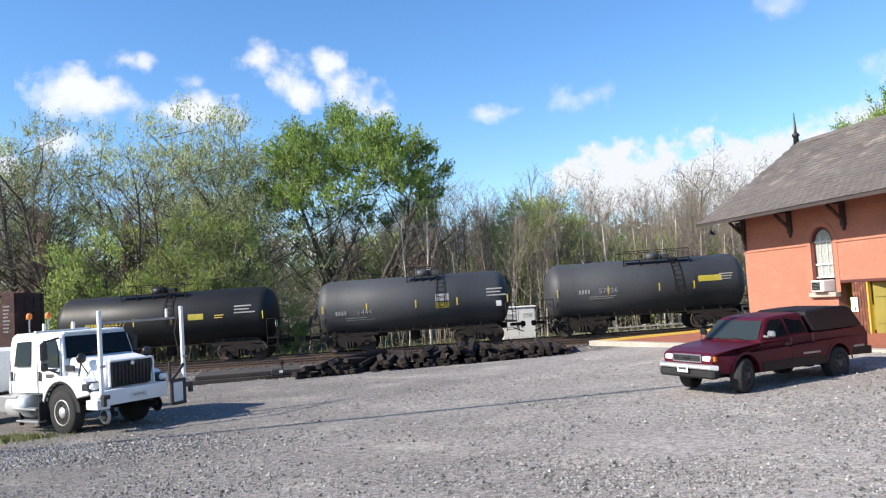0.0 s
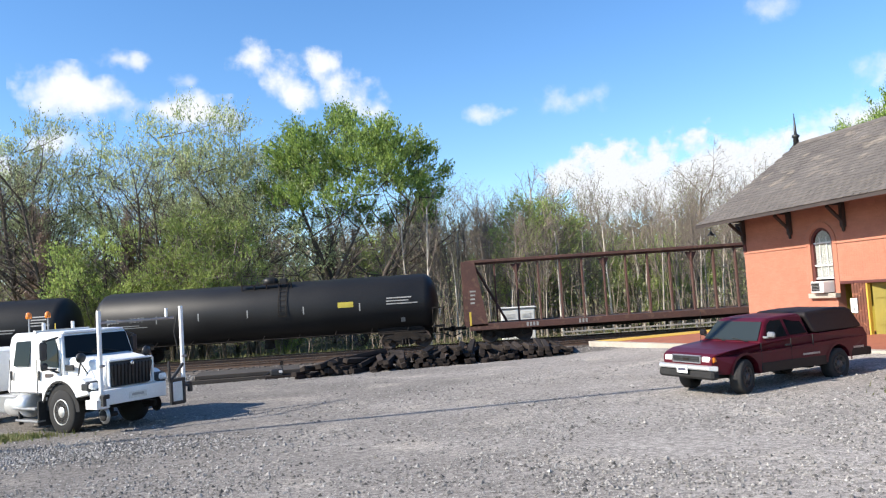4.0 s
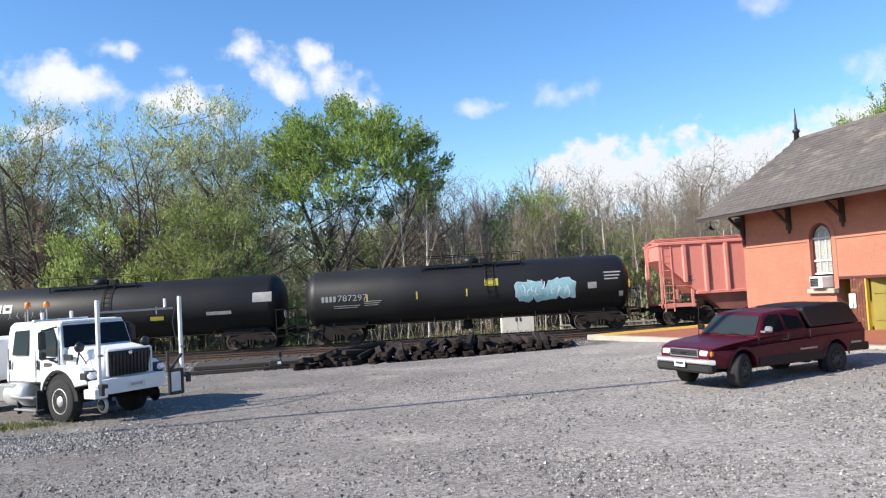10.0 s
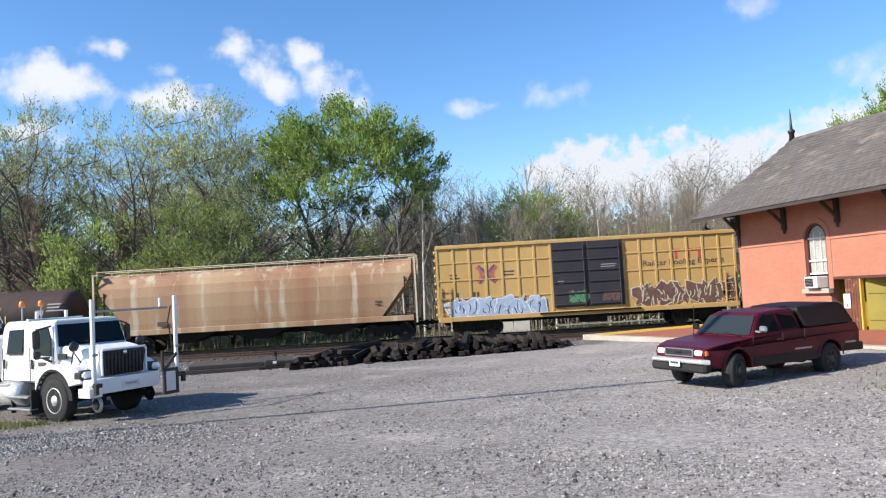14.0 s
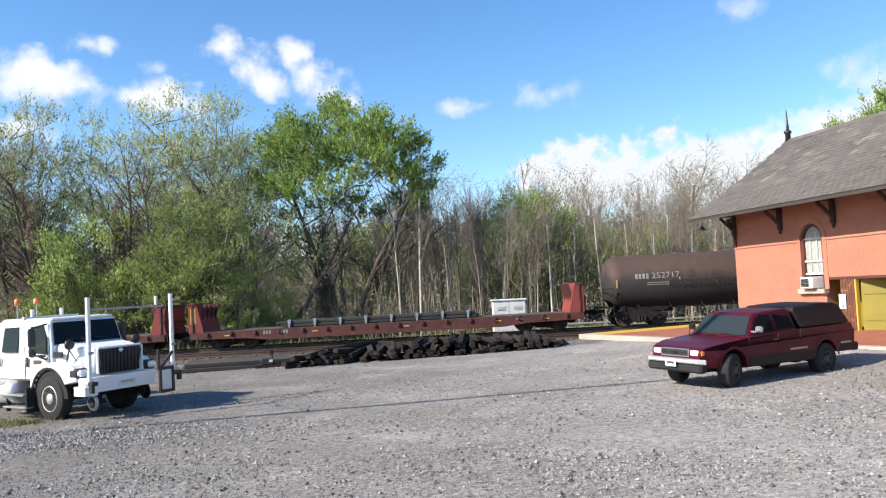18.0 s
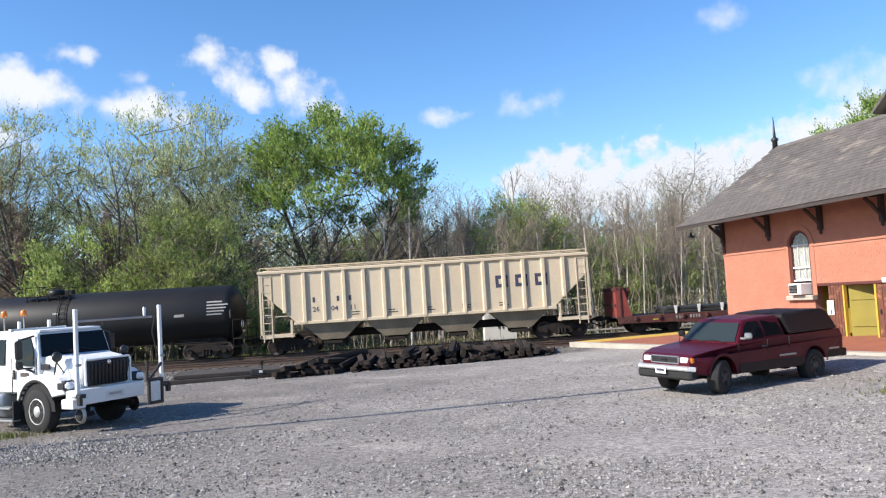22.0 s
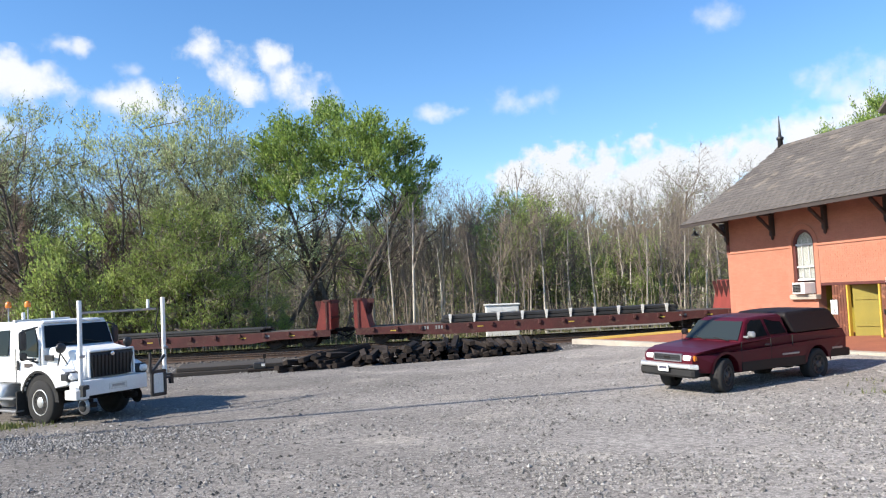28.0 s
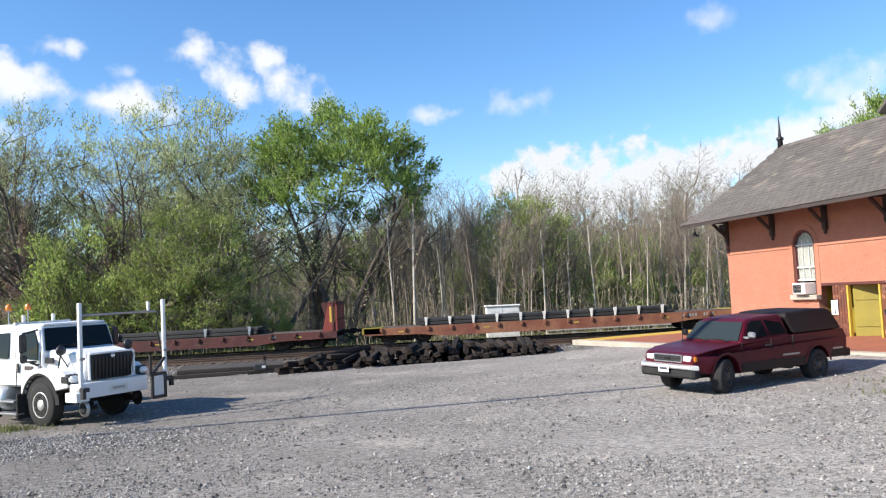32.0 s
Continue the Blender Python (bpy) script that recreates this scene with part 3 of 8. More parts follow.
def ground_z(x, y):
    lot = 0.020 * 22 * math.tanh(x / 22)
    line = GRADE * x - 0.12
    z = lot + (line - lot) * smooth(24, 35, y)
    z += 0.05 * noise.noise(Vector((x * 0.13, y * 0.13, 0))) * smooth(4, 9, math.hypot(x, y))
    # gravel banked up against the platform kerb
    off = (5.7 - x) * 0.921 + (35.2 - y) * 0.389
    z += 0.17 * smooth(2.4, 0.1, off) * smooth(38, 34, y) * smooth(3, 8, y)
    z -= 0.35 * smooth(43.5, 47, y) * (1 - smooth(52, 60, y))
    z += 0.02 * clamp(y - 70, 0, 200) + 12 * smooth(118, 205, y)
    return z


def steps(stops):
    out = []
    for a, b, d in stops:
        n = max(1, round((b - a) / d))
        out += [a + (b - a) * i / n for i in range(n)]
    return out + [stops[-1][1]]


def ground():
    xs = steps([(-3000, -800, 600), (-800, -120, 80), (-120, -40, 8), (-40, 40, 0.8), (40, 120, 8), (120, 800, 80), (800, 3000, 600)])
    ys = steps([(-1500, -200, 400), (-200, -20, 20), (-20, 2, 3), (2, 48, 0.6), (48, 120, 4), (120, 800, 80), (800, 4000, 600)])
    g = Geo()
    vs = [(x, y, ground_z(x, y)) for y in ys for x in xs]
    w = len(xs)
    fs = [(j * w + i, j * w + i + 1, j * w + w + i + 1, j * w + w + i) for j in range(len(ys) - 1) for i in range(w - 1)]
    g.add(vs, fs, True)
    solid("ground", g, "ground", "crushed grey stone lot with worn sandy patches", kind="structure")


ground()


def rail_line(y, name):
    """Rails as long strips on ties in a stone bed, rising gently to the right."""
    bed = Geo()
    for x0, x1 in [(-420 + 20 * i, -400 + 20 * i) for i in range(41)]:
        z0, z1 = GRADE * x0, GRADE * x1
        prof = [(-2.0, -0.5), (-1.45, 0.0), (1.45, 0.0), (2.0, -0.5)]
        bed.add([(x0, y + a, z0 + b + 0.02) for a, b in prof] + [(x1, y + a, z1 + b + 0.02) for a, b in prof],
                [(0, 1, 5, 4), (1, 2, 6, 5), (2, 3, 7, 6)])
    solid("track_bed", bed, "ballast", "bed of grey brown crushed stone under the track", kind="structure")
    for s in (-0.76, 0.76):
        r = Geo()
        prof = [(-0.07, 0.05), (0.07, 0.05), (0.07, 0.07), (0.012, 0.085), (0.012, 0.165), (0.036, 0.175), (0.036, 0.216), (-0.036, 0.216), (-0.036, 0.175), (-0.012, 0.165), (-0.012, 0.085), (-0.07, 0.07)]
        n = len(prof)
        r.add([(-420, y + s + a, GRADE * -420 + b) for a, b in prof] + [(400, y + s + a, GRADE * 400 + b) for a, b in prof],
              [(i, (i + 1) % n, n + (i + 1) % n, n + i) for i in range(n)])
        ob = solid("rail", r, "rail", "rusty steel rail on wooden ties", "rail", "rails", "structure")
        t = Geo()
        t.add([(-420, y + s - 0.034, GRADE * -420 + 0.22), (400, y + s - 0.034, GRADE * 400 + 0.22), (400, y + s + 0.034, GRADE * 400 + 0.22), (-420, y + s + 0.034, GRADE * -420 + 0.22)], [(0, 1, 2, 3)])
        part("rail_head", t, "rail_top", ob)
    tie = Geo().box((0, 0, 0), (0.23, 2.6, 0.16), b=0.012).mesh("tie", M["track_tie"])
    rest = Geo()
    home = tagged(new("track_ties"), "weathered wooden ties set in stone under the rails", kind="structure")
    for i in range(-420, 421):
        x = i * 0.55
        c = (x, y + random.uniform(-0.04, 0.04), GRADE * x - 0.02)
        if -55 < i < 55:
            part("tie", tie, None, home, "", pose(*c, 0, 0, random.uniform(-1, 1)))
        else:
            rest.box(c, (0.23, 2.6, 0.16))
    tagged(part("far_ties", rest, "track_tie", home), kind="stuff")


rail_line(TRACK_Y, "main")
rail_line(SIDING_Y, "siding")


# ---- the brick depot and its platform ----
C = Vector((11.7, 31.8, 0))
E1, E2 = Vector((0.276, -0.961, 0)), Vector((0.961, 0.276, 0))
DEPOT = Matrix(((E1.x, E2.x, 0, C.x), (E1.y, E2.y, 0, C.y), (0, 0, 1, 0), (0, 0, 0, 1)))
EAVE, PEAK, RUN = 5.09, 8.52, 5.28


def deck_z(x, y):
    return 0.46 + 0.0405 * (x - 11.6) + 0.0077 * (y - 22.4)


def platform():
    """A wedge of brick paving with a pale concrete kerb and a yellow strip along the siding."""
    top = thing("platform", "low red brick platform with pale concrete kerb and yellow edge", "platform", kind="structure")
    near = [Vector((5.7, 35.2)), Vector((18.2, 5.6))]
    far = [Vector((5.7, 35.2)), Vector((34.0, 35.35))]

    def slab(poly, lift, material, name, parent=top, deep=0.9):
        g = Geo()
        n = len(poly)
        up = [(p.x, p.y, deck_z(p.x, p.y) + lift) for p in poly]
        lo = [(p.x, p.y, deck_z(p.x, p.y) - deep) for p in poly]
        g.add(up + lo, [tuple(range(n)), tuple(range(2 * n - 1, n - 1, -1))] + [(i, n + i, n + (i + 1) % n, (i + 1) % n) for i in range(n)])
        return part(name, g, material, parent)

    d = (near[1] - near[0]).normalized()
    inw = Vector((-d.y, d.x))
    e = Vector((0, -1))
    k0, k1 = near[0], near[1]
    slab([k0 + inw * 0.3 + d * 0.15, k1 + inw * 0.3, Vector((34, 5.6)), Vector((34, 34.7))], -0.015, "deck_red", "paving")
    slab([k0, k1, k1 + inw * 0.296, k0 + inw * 0.296 + d * 0.1], 0.0, "concrete", "kerb")
    slab([k0 + Vector((0.3, 0.0)), Vector((0.9, -1.35)) + k0, Vector((34, 34.6)), Vector((34, 35.35))], 0.004, "yellow", "edge_strip")


platform()


def roof_z(e2):
    """Height of the roof over the distance across the depot, with a slight kick at the eave."""
    k = abs(e2 - (RUN - 1.3)) / RUN
    return PEAK - (PEAK - EAVE) * k * (1.0 + 0.10 * (1 - k))


def bevel(ob, width, segments=2, angle=35):
    """Round the edges of a part."""
    m = ob.modifiers.new("bevel", "BEVEL")
    m.width, m.segments, m.limit_method, m.angle_limit = width, segments, "ANGLE", radians(angle)
    m.harden_normals = False
    return ob


WALL = 0.4  # the front wall's face lies this far in from the plan's line
WIN = (3.42, 4.52, 2.0, 3.84)  # the arched window: from, to, sill, spring of its arch
DOORS = (4.56, 9.3, 2.36)  # the wide opening: from, to, head


def depot():
    house = thing("depot", "orange red brick station house with slate gable roof", "building", m=DEPOT)
    A, LEN, W, TOP, T = -0.42, 17.0, 7.96, 5.6, 0.35
    z0 = 0.2
    s0, s1, zb, zt = WIN
    d0, d1, dz = DOORS
    cx, r = (s0 + s1) / 2, (s1 - s0) / 2
    left = [(cx - r * math.sin(math.pi / 2 * i / 8), zt + r * math.cos(math.pi / 2 * i / 8)) for i in range(9)]
    right = [(cx + r * math.sin(math.pi / 2 * i / 8), zt + r * math.cos(math.pi / 2 * i / 8)) for i in range(9)]
    part("wall_section", Geo().prism([(A, z0), (cx, z0), (cx, zb), (s0, zb)] + left[::-1] + [(cx, TOP), (A, TOP)], WALL, WALL + T), "mortar", house)
    part("wall_section", Geo().prism([(cx, z0), (d0, z0), (d0, dz), (d1, dz), (d1, z0), (LEN, z0), (LEN, TOP), (cx, TOP)] + right + [(s1, zb), (cx, zb)], WALL, WALL + T), "mortar", house)
    mid = RUN - 1.3
    part("gable_wall", Geo().add([(A, WALL + T, z0), (A, W, z0), (A, W, TOP), (A, mid, PEAK - 0.3), (A, WALL + T, TOP), (A + T, WALL + T, z0), (A + T, W, z0), (A + T, W, TOP), (A + T, mid, PEAK - 0.3), (A + T, WALL + T, TOP)],
                                 [(0, 1, 2, 3, 4), (5, 9, 8, 7, 6), (0, 5, 6, 1), (1, 6, 7, 2), (2, 7, 8, 3), (3, 8, 9, 4), (4, 9, 5, 0)]), "brick", house)
    part("back_wall", Geo().box(((A + LEN) / 2 + T / 2, W - T / 2, (z0 + TOP) / 2), (LEN - A - T, T, TOP - z0)), "brick", house)
    part("end_wall", Geo().box((LEN - T / 2, (W + WALL) / 2, (z0 + TOP) / 2), (T, W - WALL - 2 * T, TOP - z0)), "brick", house)
    # string course, sill and base
    part("string_course", Geo().box(((A + s0 - 0.1) / 2, WALL - 0.005, 3.78), (s0 - 0.1 - A, 0.07, 0.075), b=0.012), "brick", house)
    part("string_course", Geo().box(((s1 + 0.1 + LEN) / 2, WALL - 0.005, 3.78), (LEN - s1 - 0.1, 0.07, 0.075), b=0.012), "brick", house)
    for x in (s0 - 0.1, s1 + 0.1):
        part("window_pier", Geo().box((x, WALL - 0.004, (zb + zt) / 2), (0.205, 0.03, zt - zb), b=0.004), "brick", house)
    part("corner_board", Geo().box((A + 0.1, WALL - 0.02, 4.6), (0.16, 0.08, 1.6), b=0.01), "brick_trim", house)
    part("base_course", Geo().box(((A + d0) / 2, WALL - 0.04, 0.72), (d0 - A, 0.1, 0.5), b=0.02), "brick_trim", house)
    # roof deck
    a0, a1 = -1.2, LEN + 1.2
    front = [-1.3 + RUN * i / 8 for i in range(9)]
    back = [mid + (RUN - 0.4) * i / 8 for i in range(9)]
    deck = None
    for line in (front, back):
        vs = []
        for k in line:
            vs += [(a0, k, roof_z(k) - 0.02), (a1, k, roof_z(k) - 0.02), (a0, k, roof_z(k) - 0.14), (a1, k, roof_z(k) - 0.14)]
        fs = [(0, 2, 3, 1)]
        for i in range(8):
            q = i * 4
            fs += [(q, q + 1, q + 5, q + 4), (q + 2, q + 6, q + 7, q + 3), (q, q + 4, q + 6, q + 2), (q + 1, q + 3, q + 7, q + 5)]
        fs.append((32, 33, 35, 34))
        ob = part("roof_slope", Geo().add(vs, fs), "eave_dark", house, "dark boarded eaves under grey slate")
        deck = deck or ob
    g = Geo().lathe([(PEAK - 0.1, 0.13), (PEAK + 0.3, 0.11), (PEAK + 0.33, 0.16), (PEAK + 0.42, 0.16), (PEAK + 0.48, 0.07), (PEAK + 0.9, 0.045), (PEAK + 1.4, 0.012)], "z", 10, (a0 + 0.15, mid, 0))
    part("finial", g, "black_gloss", house, "dark pointed finial on the gable peak")
    part("ridge_cap", Geo().prism([(-0.16, -0.1), (0, 0.05), (0.16, -0.1)], a0, a1), "shingle", house, "", Matrix(((0, 1, 0, 0), (1, 0, 0, mid), (0, 0, 1, PEAK + 0.02), (0, 0, 0, 1))))
    # brackets under the eave
    for s in (-0.28, 2.5, 5.2, 7.85, 10.5, 13.15, 15.8):
        b = part("bracket", Geo().box((s, WALL - 0.09, 4.72), (0.15, 0.18, 0.86), b=0.02), "eave_dark", house, "dark wooden eave bracket")
        part("strut", Geo().tube((s, WALL - 0.14, 4.52), (s, WALL - 0.72, 5.04), 0.065, n=6), "eave_dark", b)
        part("arm", Geo().box((s, -0.4, 5.13), (0.14, 1.4, 0.12), b=0.015), "eave_dark", b)
        part("drop", Geo().lathe([(4.12, 0.02), (4.18, 0.06), (4.25, 0.05), (4.3, 0.09)], "z", 8, (s, WALL - 0.09, 0)), "eave_dark", b)
    b = part("bracket", Geo().tube((A - 0.05, WALL + 0.2, 4.35), (-1.05, WALL + 0.2, 4.98), 0.07, n=6).box((-0.65, WALL + 0.2, 5.03), (0.9, 0.13, 0.12), b=0.015).box((A - 0.07, WALL + 0.2, 4.5), (0.14, 0.14, 0.9), b=0.015), "eave_dark", house)
    # arched window
    win = part("window", Geo().box((cx, WALL + 0.2, zb + 0.02), (s1 - s0, 0.14, 0.06)), "brick_trim", house, "tall arched sash window with white blinds")
    # jambs coloured dark to stand in for the shadow of the window reveal
    for x in (s0 + 0.05, s1 - 0.05):
        part("jamb", Geo().box((x, WALL + 0.09, (zb + zt) / 2), (0.1, 0.1, zt - zb)), "brick_trim", win)
    def arch(ra, rb, y0, y1):
        g = Geo()
        n = 16
        pts = []
        for i in range(n + 1):
            c, s = math.cos(math.pi * i / n), math.sin(math.pi * i / n)
            pts += [(cx + ra * c, y0, zt + ra * s), (cx + rb * c, y0, zt + rb * s), (cx + ra * c, y1, zt + ra * s), (cx + rb * c, y1, zt + rb * s)]
        fs = []
        for i in range(n):
            q = 4 * i
            fs += [(q, q + 1, q + 5, q + 4), (q + 2, q + 6, q + 7, q + 3), (q, q + 4, q + 6, q + 2), (q + 1, q + 3, q + 7, q + 5)]
        fs += [(0, 2, 3, 1), (4 * n, 4 * n + 1, 4 * n + 3, 4 * n + 2)]
        return g.add(pts, fs)
    part("arch_frame", arch(r - 0.1, r, WALL + 0.04, WALL + 0.14), "brick_trim", win)
    part("arch_hood", arch(r + 0.02, r + 0.2, WALL - 0.03, WALL + 0.02), "brick", house, "dark brick arch over the window")
    pane = [(cx + (r - 0.1) * math.cos(math.pi * i / 12), zt + (r - 0.1) * math.sin(math.pi * i / 12)) for i in range(13)]
    part("upper_pane", Geo().prism([(s0 + 0.1, 3.0), (s1 - 0.1, 3.0)] + pane, WALL + 0.10, WALL + 0.106), "glass_clear", win)
    part("lower_pane", Geo().box((cx, WALL + 0.112, 2.78), (s1 - s0 - 0.2, 0.006, 0.5)), "glass_clear", win)
    part("blind", Geo().prism([(s0 + 0.06, 2.55), (s1 - 0.06, 2.55)] + [(cx + (r - 0.06) * math.cos(math.pi * i / 12), zt + (r - 0.06) * math.sin(math.pi * i / 12)) for i in range(13)], WALL + 0.14, WALL + 0.155), "curtain", win, "white window blind")
    for x in (cx - r * 0.3, cx + r * 0.3):
        part("glazing_bar", Geo().box((x, WALL + 0.09, 3.3), (0.022, 0.022, 1.5 if x != cx else 2.2)), "white_dirty", win)
    for z in (3.02, 3.05 - 0.5, 3.84):
        part("sash_rail", Geo().box((cx, WALL + 0.09, z), (s1 - s0 - 0.2, 0.04, 0.06)), "white_dirty", win)
    part("backing", Geo().box((cx, WALL + 0.33, 3.2), (s1 - s0, 0.02, 2.5)), "black", win)
    part("window_sill", Geo().box((cx, WALL - 0.06, zb - 0.08), (s1 - s0 + 0.24, 0.24, 0.18), b=0.02), "concrete", house, "pale stone sill")
    # the wide opening with yellow and brown doors
    deep = WALL + 0.5
    # inner yellow is darkened in colour to stand in for the opening's shade
    part("opening_back", Geo().box(((d0 + d1) / 2, WALL + 1.3, 1.4), (d1 - d0 + 0.6, 0.06, 2.3)), "yellow_dull", house, "yellow inner wall with shade put into its colour")
    part("opening_ceiling", Geo().box(((d0 + d1) / 2, WALL + 0.82, dz + 0.12), (d1 - d0 + 0.4, 0.94, 0.05)), "brick_trim", house)
    for s in (d0, d1):
        part("opening_cheek", Geo().box((s + (-0.04 if s == d0 else 0.04), WALL + 0.82, 1.4), (0.08, 0.94, 2.0)), "yellow_dull", house)
    part("lintel", Geo().box(((d0 + d1) / 2, WALL + 0.1, dz + 0.0), (d1 - d0, 0.22, 0.1), b=0.01), "brick_trim", house)
    for a, b2, m, q in ((5.2, 5.82, "door_brown", 0.06), (7.25, 8.3, "door_brown", 0.10), (8.34, 9.36, "door_brown", 0.10)):
        door = part("door", Geo().box(((a + b2) / 2, WALL + q, 1.42), (b2 - a, 0.07, 1.82), b=0.01), m, house, "brown boarded door with worn paint")
        n = 5
        for i in range(n):
            part("board", Geo().box((a + (b2 - a) * (i + 0.5) / n, WALL + q - 0.045, 1.42), ((b2 - a) / n - 0.02, 0.02, 1.78), b=0.004), m, door)
        part("handle", Geo().box((a + 0.12, WALL + q - 0.08, 1.4), (0.05, 0.05, 0.16), b=0.01), "black_gloss", door)
    for s in (5.86, 7.2):
        part("yellow_post", Geo().box((s, WALL + 0.08, 1.42), (0.07, 0.14, 1.84), b=0.01), "yellow", house, "bright yellow door post")
    leafd = part("door", Geo().box((0.55, 0, 1.4), (1.1, 0.05, 1.8), b=0.01), "yellow_dull", house, "open yellow door with shade put into its colour", pose(5.92, WALL + 0.2, 0, 0, 0, 30))
    for z in (0.95, 1.85):
        part("ledge", Geo().box((0.55, -0.04, z), (0.95, 0.03, 0.12)), "yellow_dull", leafd)
    part("notice", Geo().box((5.3, WALL - 0.03, 1.55), (0.3, 0.012, 0.5)), "white", house, "white paper notice")
    part("sign_board", Geo().box((8.05, WALL - 0.04, 2.42), (0.95, 0.04, 0.16), b=0.006), "white", house, "blank white sign board")
    # eave lamp
    g = Geo().tube((-0.95, -0.75, 4.95), (-0.95, -0.75, 4.78), 0.02, n=6).lathe([(4.62, 0.17), (4.66, 0.15), (4.74, 0.06), (4.8, 0.05)], "z", 14, (-0.95, -0.75, 0))
    part("eave_lamp", g, "black_gloss", house, "dark barn lamp under the eave")
    # cross gable above the front slope
    cs, hw, pk, e0 = 8.0, 1.7, 9.75, 1.9
    part("dormer_wall", Geo().prism([(cs - hw + 0.25, roof_z(e0 + 0.4) - 0.6), (cs + hw - 0.25, roof_z(e0 + 0.4) - 0.6), (cs + hw - 0.25, 8.45), (cs, pk - 0.35), (cs - hw + 0.25, 8.45)], e0 + 0.4, e0 + 2.4), "white_dirty", house, "pale boarded dormer")
    for s in (-1, 1):
        part("dormer_roof", Geo().add([(cs + s * hw, e0, 8.3), (cs, e0, pk), (cs, e0 + 3.2, pk), (cs + s * hw, e0 + 3.2, 8.3), (cs + s * hw, e0, 8.18), (cs, e0, pk - 0.12), (cs, e0 + 3.2, pk - 0.12), (cs + s * hw, e0 + 3.2, 8.18)],
                                      [(0, 1, 2, 3), (4, 7, 6, 5), (0, 4, 5, 1), (1, 5, 6, 2), (2, 6, 7, 3), (3, 7, 4, 0)]), "shingle", house)
    return house, deck


HOUSE, ROOF = depot()


# ---- the train ----
def run(t):
    """Metres that the train has gone after t seconds."""
    return 11.418 * t - 4.133 * (t / 16) ** 2 + 0.926 * (t / 16) ** 3 - 0.112 * (t / 16) ** 4


CARS = []
SHARED = {}


def shared(name, material, make):
    """A mesh made once and used by many parts."""
    if (name, material) not in SHARED:
        g = Geo()
        make(g)
        SHARED[name, material] = g.mesh(name, M[material])
    return SHARED[name, material]


def bogie(ob, x):
    """A four-wheeled truck: side frames, bolster and wheels."""
    def frame_shape(g):
        g.prism([(-1.25, 0.42), (-1.22, 0.62), (-0.75, 0.72), (-0.4, 0.82), (0.4, 0.82), (0.75, 0.72), (1.22, 0.62), (1.25, 0.42), (0.98, 0.36), (0.72, 0.5), (0.5, 0.3), (0.3, 0.2), (-0.3, 0.2), (-0.5, 0.3), (-0.72, 0.5), (-0.98, 0.36)], -0.07, 0.07)
        for s in (-0.88, 0.88):
            g.tube((s, -0.16, 0.45), (s, 0.08, 0.45), 0.13, n=10)
        for s in (-0.16, 0, 0.16):
            g.tube((s, -0.1, 0.26), (s, -0.1, 0.52), 0.065, n=8)

    def wheel_shape(g):
        g.lathe([(-0.07, 0.40), (-0.065, 0.425), (0.05, 0.43), (0.055, 0.46), (0.075, 0.46), (0.08, 0.40), (0.03, 0.36), (0.03, 0.14), (0.06, 0.12), (0.06, 0.05)], "y", 20)

    hub = part("bogie", shared("bogie", "under", lambda g: g.box((0, 0, 0.55), (0.45, 2.1, 0.3), b=0.04).tube((-0.88, -0.75, 0.46), (-0.88, 0.75, 0.46), 0.08).tube((0.88, -0.75, 0.46), (0.88, 0.75, 0.46), 0.08)), None, ob, "", pose(x, 0, 0))
    for s in (-1, 1):
        part("side_frame", shared("side_frame", "under", frame_shape), None, hub, "", pose(0, s * 1.0, 0, 0, 0, 0 if s < 0 else 180))
        for q in (-0.88, 0.88):
            part("wheel", shared("wheel", "wheel", wheel_shape), None, hub, "", pose(q, s * 0.76, 0.44, 0, 0, 0 if s > 0 else 180))


def coupler(ob, x, way):
    g = Geo().box((way * 0.3, 0, 0.82), (0.75, 0.14, 0.16), b=0.02).box((way * 0.62, 0, 0.82), (0.24, 0.3, 0.28), b=0.05).tube((way * 0.1, -0.35, 0.65), (way * 0.6, -0.2, 0.42), 0.03, n=6)
    part("coupler", g, "under", ob, "", pose(x, 0, 0))


def ladder(ob, x, y, z0, z1, w=0.4, material="under", turn=0):
    g = Geo()
    for s in (-w / 2, w / 2):
        g.box((s, 0, (z0 + z1) / 2), (0.05, 0.05, z1 - z0))
    n = max(2, int((z1 - z0) / 0.36))
    for i in range(n):
        g.box((0, 0, z0 + (i + 0.5) * (z1 - z0) / n), (w, 0.035, 0.035))
    part("ladder", g, material, ob, "", pose(x, y, 0, 0, 0, turn))


